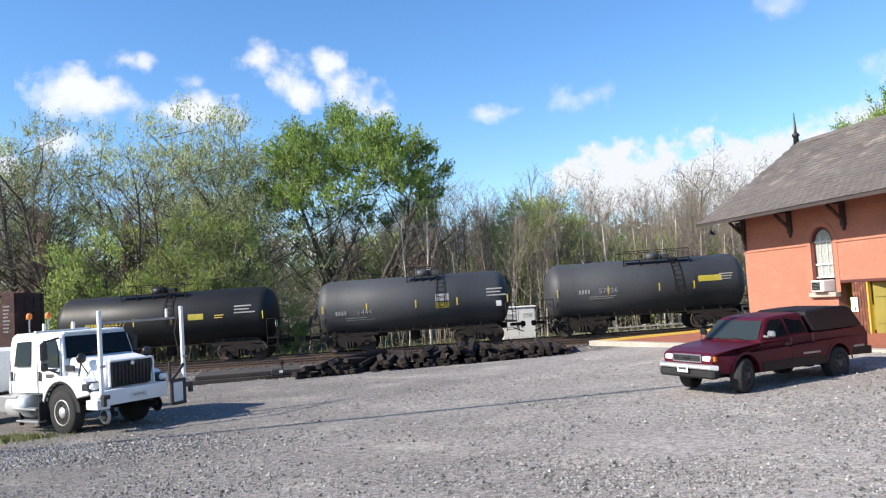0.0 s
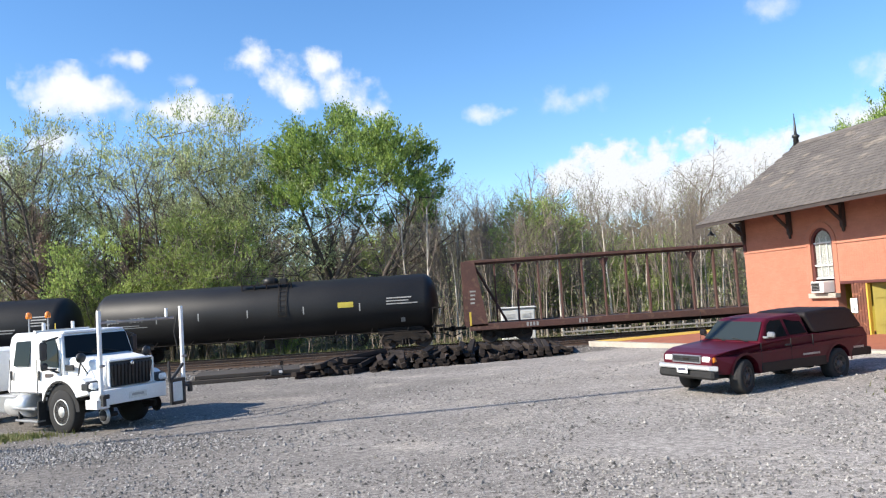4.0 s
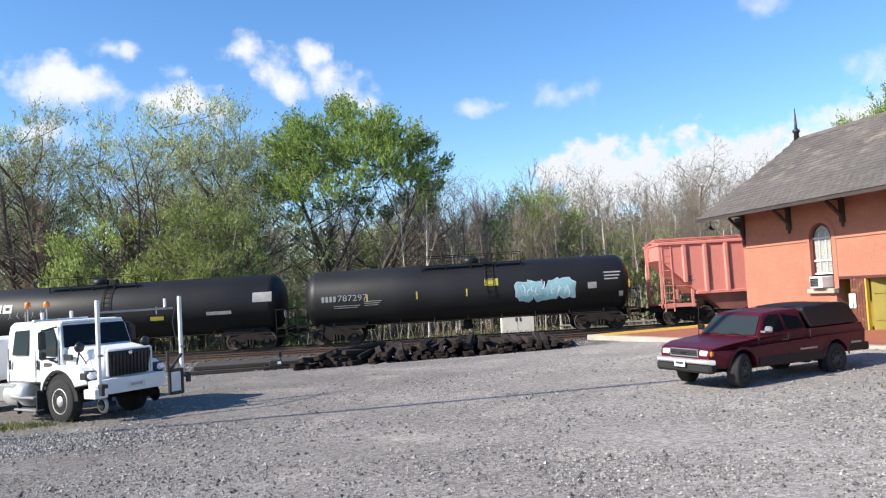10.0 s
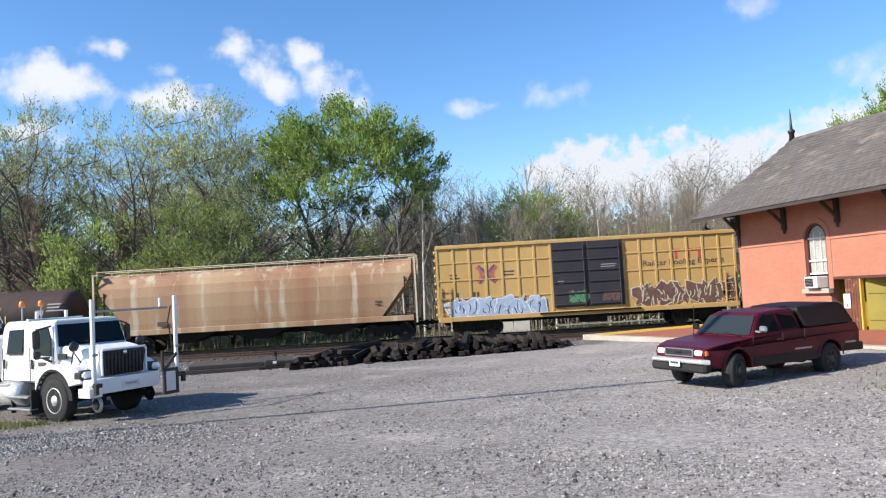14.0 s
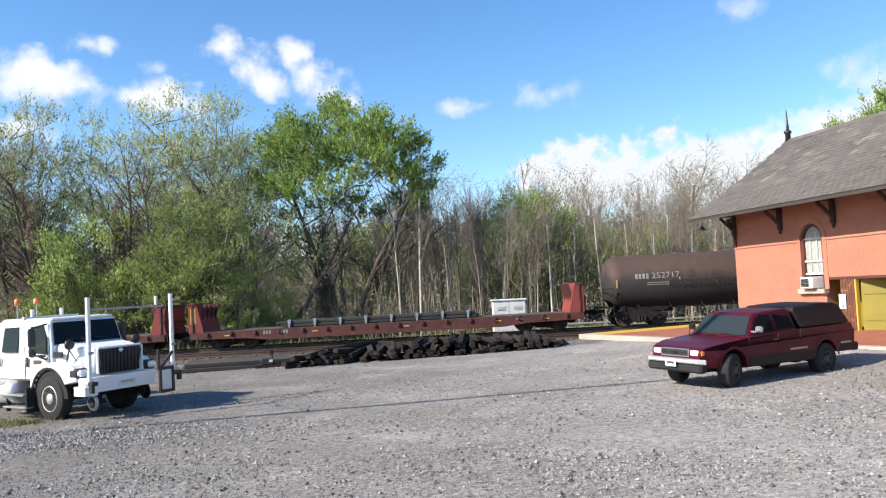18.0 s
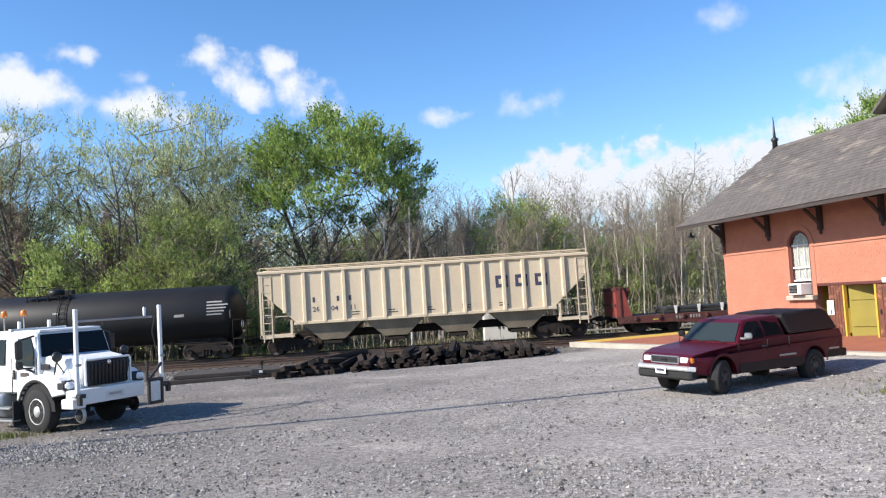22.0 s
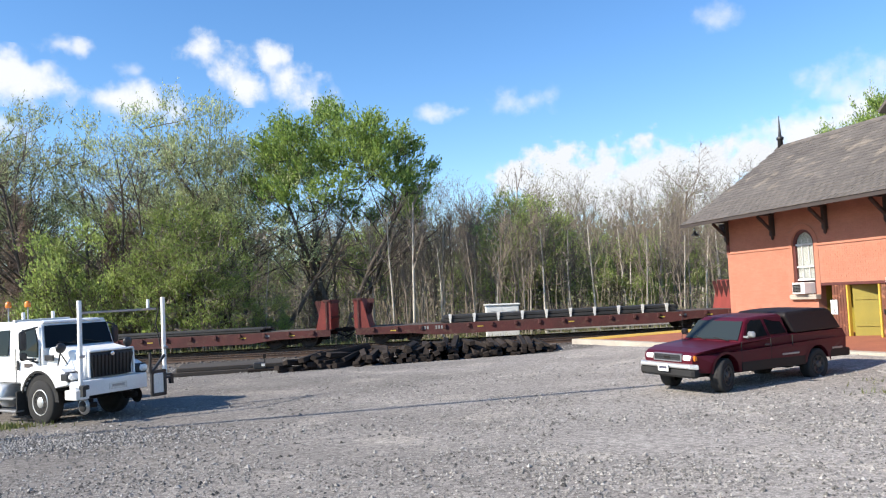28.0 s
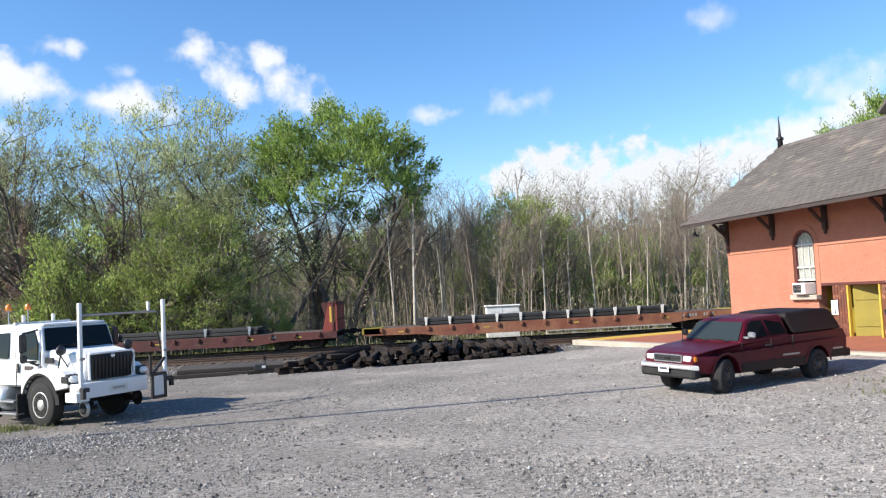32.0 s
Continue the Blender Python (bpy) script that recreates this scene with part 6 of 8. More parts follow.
def build_tree(name, label, seed, height, r, kids, lift=0.5, wander=0.12, stems=1, leaves=0, size=0.2, low=0.25, bark="bark", leafy="leaf", spread=0.35, group="trees of the woods", up=0.6, slim=1.0, reach=1.0, clumps=None, hollow=0.0, vines=0, twigs=None, bole=0.3, branch=1.0):
    """One tree: stems and limbs as one mesh, its leaves as another."""
    rng = random.Random(seed)
    ob = thing(name, label, "tree", group)
    wood, tips = (Geo(), Geo()), []
    for i in range(stems):
        a = 6.28 * i / stems + rng.uniform(0, 1)
        d = Vector((math.cos(a) * spread, math.sin(a) * spread, 1)).normalized() if stems > 1 else Vector((rng.gauss(0, 0.04), rng.gauss(0, 0.04), 1)).normalized()
        hh = height * rng.uniform(0.82, 1.0) / (1 + 0.25 * (stems > 1)) if stems > 1 else height * 0.86
        limb(wood, tips, Vector((0, 0, -0.3)), d, hh, r * (1 if stems == 1 else rng.uniform(0.65, 1)), 0, rng, lift, wander, kids, reach, bole, branch)
    crown = Geo()
    if clumps:
        # clumps of shoots over a dome: count, shoots in each, leaves on a shoot, clump radius, height of the middle, half width, height above and below the middle
        count, shoots, each, rad, mid, wide, above, below = clumps
        heads, tries = [], 0
        while len(heads) < count and tries < 6000:
            tries += 1
            q = Vector((rng.uniform(-1, 1), rng.uniform(-1, 1), rng.uniform(-1, 1)))
            reach_out = math.hypot(q.x, q.y)
            if q.length < 0.45 or reach_out ** 2.3 + abs(q.z) ** 2.3 > 1 or (q.z < 0.1 and reach_out < hollow):
                continue
            q = Vector((q.x * wide, q.y * wide, mid + q.z * (above if q.z > 0 else below)))
            q *= 1 + 0.1 * noise.noise(q * 0.35 + Vector((seed, 0, 0)))
            if all((q - h).length > rad * 1.05 for h in heads):
                heads.append(q)
        for q in heads:
            near = min(tips, key=lambda t: (t[0] - q).length_squared + 3.0 * max(0.0, t[0].z - q.z) ** 2)[0]
            stem(wood[1], [near, near.lerp(q, 0.55) + Vector((0, 0, -0.25)), q + Vector((0, 0, -0.3))], [0.05, 0.035, 0.015], 4)
            out = Vector((q.x, q.y, 0)) / wide
            k = rng.uniform(0.75, 1.2)
            for i in range(int(shoots * k)):
                o = Vector((rng.gauss(0, 1), rng.gauss(0, 1), rng.gauss(0, 0.75))) * rad * k * 0.42
                d = (out * 0.55 + o * 0.25 / rad + Vector((rng.gauss(0, 0.28), rng.gauss(0, 0.28), up))).normalized()
                shoot(crown, wood[1], q + o, d, rng.uniform(0.5, 1.4) * rad * 0.85, each, size, rng, slim)
    part("trunk", wood[0], bark, ob)
    part("twig_crown", wood[1], twigs or bark, ob)
    if clumps:
        part("crown", crown, leafy, ob)
    elif leaves:
        good = [t for t in tips if t[0].z > height * low]
        for i in range(leaves):
            p, d = good[rng.randrange(len(good))]
            leaf(crown, p + d * rng.uniform(-0.2, 0.35) + Vector((rng.gauss(0, 0.2), rng.gauss(0, 0.2), rng.gauss(0, 0.2))), size * rng.uniform(0.7, 1.4), rng, up, slim)
        part("crown", crown, leafy, ob)
    if vines:
        coat = Geo()
        for i in range(vines):
            k = rng.random() ** 0.85
            w = (1.35 - 1.1 * k) * (1 + 0.7 * noise.noise(Vector((seed, k * 9, i % 7))))
            leaf(coat, Vector((rng.gauss(0, w * 0.6), rng.gauss(0, w * 0.6), 0.3 + k * height * rng.uniform(0.5, 0.78))), rng.uniform(0.12, 0.34), rng, -1.6, 0.35)
        part("vine_cover", coat, "vine", ob, "dead brown vines round the trunk")
    return ob


def on_ground(x, y, turn=0.0, size=1.0):
    return pose(x, y, ground_z(x, y), 0, 0, turn) @ Matrix.Scale(size, 4)


def place(ob, x, y, turn=0.0, size=1.0):
    ob.matrix_basis = on_ground(x, y, turn, size)
    return ob


def again(ob, x, y, turn, size):
    c = copy_thing(ob, pose(x, y, ground_z(x, y), 0, 0, turn))
    c.scale = (size, size, size)
    return c


def woods():
    rng = random.Random(5)
    big = place(build_tree("maple_tree", "tall spreading tree in fresh dense green leaf", 14, 15.5, 0.30, (8, 6, 4, 2), 0.55, 0.085, 3, 0, 0.27, spread=0.40, up=0.85, slim=0.22, clumps=(80, 36, 15, 1.1, 11.0, 6.2, 5.3, 3.2), hollow=0.8), -7.4, 56, 20)
    limby = build_tree("forked_tree", "forked dark tree with sparse pale green leaf", 23, 15.0, 0.24, (7, 6, 4, 2), 0.5, 0.14, 2, 0, 0.23, leafy="leaf_pale", spread=0.42, up=0.7, slim=0.2, clumps=(30, 24, 8, 1.1, 9.8, 4.4, 4.6, 4.2), hollow=0.5)
    tall = build_tree("tall_tree", "tall thin-crowned tree with pale spring leaf", 31, 17.5, 0.25, (9, 6, 4, 2), 0.7, 0.1, 2, 0, 0.235, leafy="leaf_pale", spread=0.25, up=0.95, slim=0.2, clumps=(46, 27, 9, 1.1, 12.0, 3.9, 5.4, 5.5), hollow=0.4)
    viny = build_tree("vine_tree", "tall bare tree choked with brown vines", 36, 16.0, 0.19, (11, 6, 4, 2), 0.8, 0.06, 1, 0, 0.17, leafy="leaf_pale", up=0.8, slim=0.2, clumps=(14, 18, 7, 1.0, 13.0, 2.6, 3.2, 2.5), vines=13000)
    bare = build_tree("bare_tree", "bare brown tree with a haze of twigs", 42, 15.5, 0.20, (10, 6, 4, 2), 0.6, 0.11, 1, twigs="twig_sunlit")
    bare2 = build_tree("bare_tree", "slender bare grey brown tree", 45, 12.2, 0.10, (12, 6, 4, 2), 1.3, 0.06, 1, bark="twig", reach=0.55, bole=0.4, branch=0.8)
    bare3 = build_tree("bare_tree", "thin brown sapling tree with first green buds", 47, 11.5, 0.075, (12, 6, 3), 1.2, 0.07, 1, 420, 0.11, 0.3, bark="twig", leafy="leaf_dry", reach=0.6, slim=0.7)
    round_bare = build_tree("bare_tree", "round-headed bare tree with fine reddish twigs", 49, 13.0, 0.2, (11, 7, 5, 2), 0.35, 0.13, 1, bark="twig")
    birch = build_tree("birch_tree", "slim pale-barked leafless tree", 52, 11.5, 0.12, (11, 5, 3), 1.4, 0.02, 1, bark="bark_pale", reach=0.6, twigs="twig_sunlit", bole=0.5, branch=0.55)
    birch2 = build_tree("birch_tree", "slim pale-barked leaning tree", 57, 10.5, 0.09, (10, 5, 3), 1.3, 0.03, 1, bark="bark_pale", reach=0.6, twigs="twig_sunlit", bole=0.55, branch=0.5)
    green = build_tree("young_tree", "young tree in light green leaf", 63, 9.0, 0.11, (9, 6, 4), 0.5, 0.12, 2, 0, 0.2, leafy="leaf_bush", twigs="twig", spread=0.25, up=0.7, slim=0.24, clumps=(30, 26, 9, 0.85, 5.4, 2.3, 3.7, 4.2))
    bush = build_tree("bush", "tall rounded bush in bright green leaf", 71, 6.0, 0.06, (7, 6, 3), 0.5, 0.14, 6, 0, 0.19, leafy="leaf_bush", twigs="twig", spread=0.45, group="bushes at the edge of the woods", up=0.9, slim=0.24, clumps=(40, 32, 10, 0.8, 3.2, 2.7, 3.4, 2.6))

    def at(px, y):
        return (px - 784) / 1358 * y

    place(limby, at(415, 55), 55, 40)
    place(tall, at(322, 56), 56, 0, 1.06)
    place(bare, at(85, 57), 57, 70)
    place(viny, at(196, 52.8), 52.8, 0, 0.88)
    place(bare2, at(800, 56), 56, 0, 0.8)
    place(round_bare, at(1205, 66), 66, 0)
    place(bare3, at(1020, 63), 63, 0, 0.85)
    place(birch, at(728, 52), 52, 10)
    place(birch2, at(690, 52.5), 52.5, 200)
    place(green, at(300, 50.2), 50.2, 0, 1.08)
    place(bush, at(140, 51.5), 51.5, 0, 1.35)
    for ob, px, y, size in ((viny, 25, 55, 0.95), (viny, 560, 60, 0.72), (tall, 388, 57, 1.0), (tall, 40, 59, 1.08), (tall, 235, 60, 1.06), (limby, 480, 55, 0.95), (bare, 150, 55, 1.0), (bare, 10, 56, 1.05), (tall, -60, 58, 1.0),
                            (limby, -130, 56, 1.05), (birch, 908, 58, 1.12), (bare2, 770, 60, 0.95), (bare2, 840, 62, 0.95), (bare2, 985, 66, 1.0), (green, 958, 60, 1.0), (green, 1085, 62, 0.8), (green, 1130, 63, 0.78), (green, 915, 64, 0.9),
                            (green, 640, 66, 1.0), (bush, 1095, 55, 0.85), (bush, 1130, 57, 0.8), (green, 362, 49.8, 1.02), (green, 330, 51, 1.1), (bush, 60, 52.5, 0.75), (green, 935, 56, 1.12), (green, 905, 57, 1.08), (bush, 470, 52, 0.5), (bush, 175, 52, 0.8), (green, 405, 50, 0.72), (green, 272, 50.5, 0.8), (viny, 232, 52.6, 0.8), (viny, 44, 53, 0.9), (bare, 92, 54, 0.95), (bare, 268, 54.5, 0.9),
                            (birch, 960, 53, 0.95), (birch, 1000, 55, 0.93), (birch, 1050, 54, 0.98), (birch, 1165, 55, 1.0), (birch, 835, 56, 0.9), (birch, 945, 58, 1.1), (birch2, 780, 53, 0.9), (birch2, 1110, 54, 0.95), (birch2, 1215, 57, 1.0), (birch2, 1245, 54, 0.9), (birch2, 875, 54, 0.8), (birch, 1270, 58, 0.9), (birch2, 465, 52, 0.7), (birch, 360, 53, 0.6),
                            (round_bare, 1275, 72, 0.95), (round_bare, 700, 72, 0.8)):
        again(ob, at(px, y), y, rng.uniform(0, 360), size * (0.8 if px > 760 and px != 908 and ob in (bare2, birch, birch2) else 1))
    for i in range(135):
        y = rng.uniform(58, 98)
        x = rng.uniform(-0.62 * y - 4, 0.5 * y)
        if x < -4:
            if y < 84 and rng.random() < 0.6:
                continue
            ob = rng.choice((bare, bare2, round_bare, limby, bare2, bare, green))
            size = rng.uniform(0.75, 1.05)
        else:
            if rng.random() < 0.4:
                continue
            ob = rng.choice((bare2, bare2, bare2, birch, round_bare, bare2))
            size = rng.uniform(0.58, 0.80) * y / 58
        again(ob, x, y, rng.uniform(0, 360), size)
    for i in range(75):
        y = rng.uniform(60, 96)
        x = rng.uniform(-0.1 * y, 0.46 * y)
        again(bare3, x, y, rng.uniform(0, 360), rng.uniform(0.62, 0.86) * y / 58)
    for px, y, size in ((1000, 70, 0.85), (1150, 72, 0.9), (880, 75, 0.85), (1060, 66, 0.72), (820, 70, 0.75), (1210, 64, 0.7), (940, 62, 0.8), (975, 66, 0.85), (1120, 60, 0.62), (1170, 66, 0.7), (1080, 70, 0.8), (1250, 68, 0.7), (130, 55, 0.85), (870, 63, 0.62)):
        again(green, at(px, y), y, rng.uniform(0, 360), size)
    again(big, 40.5, 70, 130, 1.07)
    for i in range(95):
        x = rng.uniform(-6, 40)
        y = rng.uniform(51, 60)
        again(rng.choice((birch, bare2, bare3, bare2)), x, y, rng.uniform(0, 360), rng.uniform(0.5, 0.85))
    # close-grown saplings and twigs
    th, lv = Geo(), Geo()
    for i in range(3600):
        x, y = rng.uniform(-80, 80), 49.5 + 50 * rng.random() ** 1.5
        h = rng.uniform(1.5, 6.5)
        p = Vector((x, y, ground_z(x, y) - 0.1))
        d = Vector((rng.gauss(0, 0.13), rng.gauss(0, 0.13), 1))
        m = p + d * h * 0.5 + Vector((rng.gauss(0, 0.12), rng.gauss(0, 0.12), 0))
        e = p + d * h
        r = rng.uniform(0.008, 0.028)
        stem(th, [p, m, e], [r, r * 0.7, 0.004], 3)
        for k in range(5):
            s = rng.uniform(0.25, 0.95)
            b = p.lerp(e, s)
            f = b + Vector((rng.gauss(0, 0.6), rng.gauss(0, 0.6), rng.uniform(0.2, 1.0)))
            stem(th, [b, f], [r * 0.5, 0.003], 3)
            if rng.random() < 0.75:
                leaf(lv, f, rng.uniform(0.06, 0.16), rng)
    solid("thicket", th, "twig", "dense brown thicket of saplings under the trees", "thicket", kind="stuff")
    dull = Geo()
    for i in range(110000):
        x, y = rng.uniform(-70, 70), 51 + 48 * rng.random() ** 1.3
        z = ground_z(x, y) + 6.0 * rng.random() ** 1.5 * (1.5 if x < 0 else 0.95)
        k = noise.noise(Vector((x * 0.22, y * 0.22, z * 0.3)))
        if k > -0.15:
            leaf(dull if k < 0.12 else lv, Vector((x, y, z)), rng.uniform(0.09, 0.2), rng)
    solid("undergrowth", lv, "leaf_dry", "dull green undergrowth in the woods", "undergrowth", kind="stuff")
    solid("brushwood", dull, "brush", "grey brown brushwood and dead leaf under the trees", "brushwood", kind="stuff")
    # far woods that close the view between the trunks
    far = Geo()
    for i in range(70000):
        x, y = rng.uniform(-170, 170), rng.uniform(100, 140)
        top = 12.0 + 3.5 * noise.noise(Vector((x * 0.05, 3, 0)))
        leaf(far, Vector((x, y, ground_z(x, y) + top * rng.random() ** 0.8)), rng.uniform(0.4, 0.95), rng)
    solid("far_woods", far, "far_leaf", "distant brown woods just coming into leaf", "woods", kind="stuff")
    # rough grass beside the line
    gr = Geo()
    for i in range(16000):
        x, y = rng.uniform(-45, 45), rng.uniform(43.4, 51)
        h = rng.uniform(0.15, 0.5) * (1 + 0.8 * max(0, noise.noise(Vector((x * 0.3, y * 0.3, 7)))))
        a, w = rng.uniform(0, 3.14), rng.uniform(0.02, 0.06)
        p = Vector((x, y, ground_z(x, y) - 0.03))
        t = p + Vector((rng.gauss(0, 0.12), rng.gauss(0, 0.12), h))
        s = Vector((math.cos(a) * w, math.sin(a) * w, 0))
        k = len(gr.v)
        gr.v += [tuple(p - s), tuple(p + s), tuple(t)]
        gr.f.append((k, k + 1, k + 2))
        gr.s.append(False)
    for cx, cy, n, sp in ((-10.9, 18.3, 1100, 1.1), (-12.5, 18.0, 900, 1.0), (10.5, 16.8, 260, 1.4), (9.2, 15.6, 160, 0.9), (-11.7, 17.6, 250, 0.9)):
        for i in range(n):
            x, y = rng.gauss(cx, sp * 0.5), rng.gauss(cy, sp * 0.22)
            h, a, w = rng.uniform(0.04, 0.17), rng.uniform(0, 3.14), rng.uniform(0.01, 0.025)
            p = Vector((x, y, ground_z(x, y) - 0.01))
            t = p + Vector((rng.gauss(0, 0.04), rng.gauss(0, 0.04), h))
            s = Vector((math.cos(a) * w, math.sin(a) * w, 0))
            k = len(gr.v)
            gr.v += [tuple(p - s), tuple(p + s), tuple(t)]
            gr.f.append((k, k + 1, k + 2))
            gr.s.append(False)
    solid("rough_grass", gr, "grass", "tufts of rough green and straw-coloured grass", "grass", kind="stuff")


woods()


# ---- clouds, far away and drifting slowly to the left ----
CLOUDS = []


def cloud(label, lobes, seed, thin=0.0, crisp=0.0, glow=0.6):
    """lobes: bearing, height above the horizon, half width and half height in degrees, as at the clip's start."""
    ob = thing("cloud", label, "cloud", "white clouds")
    R = 2400
    for i, (az, el, w, h) in enumerate(lobes):
        g = Geo()
        g.uv = []
        n = 8
        for b in range(n + 1):
            for a in range(n + 1):
                u, v = a / n, b / n
                x, e = radians(az + (u - 0.5) * 2 * w), radians(el + (v - 0.5) * 2 * h)
                r = R + 12 * i
                g.v.append((r * math.sin(x) * math.cos(e), r * math.cos(x) * math.cos(e), r * math.sin(e)))
                g.uv.append((u, v))
        g.f = [(b * (n + 1) + a, b * (n + 1) + a + 1, (b + 1) * (n + 1) + a + 1, (b + 1) * (n + 1) + a) for b in range(n) for a in range(n)]
        g.s = [True] * len(g.f)
        part("lobe", g, cloud_mat("cloud_veil", seed + i * 0.37, thin, crisp, glow), ob)
    CLOUDS.append(ob)


def sky_at(x, y):
    """Bearing and height of a place in the opening view."""
    d = (cam_open @ Vector(((x - 784) / 1358, (441 - y) / 1358, -1))).normalized()
    return math.degrees(math.atan2(d.x, d.y)), math.degrees(math.asin(d.z))


cam_open = held(*CAMERA[0][1:]).to_3x3()


def lobe(x, y, w, h):
    return (*sky_at(x, y), w / 21.5, h / 21.5)


cloud("bright white heaped cloud above the woods", [lobe(140, 160, 72, 44), lobe(200, 178, 66, 38), lobe(100, 160, 54, 32), lobe(165, 170, 60, 34)], 1)
cloud("white cloud just above the treetops", [lobe(345, 194, 66, 38), lobe(390, 202, 58, 32), lobe(312, 196, 36, 26)], 2)
cloud("small torn white cloud", [lobe(225, 104, 46, 22), lobe(258, 112, 32, 18)], 3, 0.1)
cloud("bright white cloud leaning to one side", [lobe(462, 104, 48, 38), lobe(505, 135, 56, 42), lobe(535, 165, 42, 32)], 4)
cloud("white hooked cloud over the tall tree", [lobe(580, 118, 34, 34), lobe(605, 150, 44, 42), lobe(645, 175, 56, 36), lobe(670, 198, 42, 26)], 5)
cloud("small white cloud in clear sky", [lobe(868, 200, 38, 18), lobe(902, 196, 32, 16)], 6, 0.2)
cloud("thin torn cloud veil", [lobe(1000, 178, 56, 30), lobe(1050, 168, 48, 26)], 7, 0.34)
cloud("long white cloud bank low over the woods", [lobe(1005, 312, 75, 40), lobe(1085, 302, 100, 56), lobe(1180, 292, 115, 68), lobe(1275, 298, 115, 68), lobe(1370, 286, 115, 70), lobe(1465, 266, 110, 68), lobe(1150, 345, 210, 56), lobe(1330, 345, 210, 61)], 8, -0.03, 0.34, 0.57)
cloud("white cloud behind the station roof", [lobe(1545, 216, 100, 52), lobe(1640, 190, 110, 65)], 9, 0.0, 0.05)
cloud("thin cloud high up in the blue", [lobe(1365, 14, 46, 34), lobe(1390, 0, 44, 32)], 10, 0.42)
cloud("thin cloud at the edge of the blue", [lobe(1620, 115, 70, 45), lobe(1670, 100, 60, 45)], 12, 0.25)
cloud("white cloud seen between the trees", [lobe(110, 255, 60, 34), lobe(20, 300, 70, 45)], 13, 0.1)
cloud("faint wisp of cloud", [lobe(325, 140, 30, 18), lobe(350, 146, 24, 14)], 14, 0.38)


# ---- vehicles ----
def wheel(parent, x, y, r, w, out, rim, tyre="black", lugs=6, turn=0.0, nut="black"):
    """A tyre with its rim; out: +1 where the outer face looks to +y."""
    t = part("wheel", Geo().lathe([(-w / 2, r * 0.62), (-w / 2, r * 0.93), (-w / 2 + 0.03, r), (w / 2 - 0.03, r), (w / 2, r * 0.93), (w / 2, r * 0.62), (w / 2 - 0.04, r * 0.6), (-w / 2 + 0.04, r * 0.6)], "y", 28), tyre, parent, "", pose(x, y, r, 0, 0, turn))
    g = Geo().lathe([(0.02, r * 0.6), (0.045, r * 0.56), (0.0, r * 0.5), (-0.03, r * 0.3), (0.03, r * 0.24), (0.05, r * 0.12), (0.055, 0.02)], "y", 24)
    hub = part("rim", g, rim, t, "", pose(0, out * (w / 2 - 0.03), 0, 0, 0, 0 if out > 0 else 180))
    for i in range(lugs):
        a = 6.283 * i / lugs
        part("lug", Geo().tube((math.cos(a) * r * 0.38, -0.03, math.sin(a) * r * 0.38), (math.cos(a) * r * 0.38, 0.03, math.sin(a) * r * 0.38), r * 0.085, n=8), nut, hub)
    return t


def arc(cx, cz, r, a0, a1, n=8):
    return [(cx + r * math.cos(radians(a0 + (a1 - a0) * i / n)), cz + r * math.sin(radians(a0 + (a1 - a0) * i / n))) for i in range(n + 1)]


def panel(parent, name, pts, thick, material, label="", b=0.0):
    """A thin plate through four or more points in space."""
    p = [Vector(q) for q in pts]
    nrm = (p[1] - p[0]).cross(p[2] - p[1]).normalized() * thick
    n = len(p)
    g = Geo().add(p + [q + nrm for q in p], [tuple(range(n))[::-1], tuple(range(n, 2 * n))] + [(i, (i + 1) % n, n + (i + 1) % n, n + i) for i in range(n)])
    return part(name, g, material, parent, label)


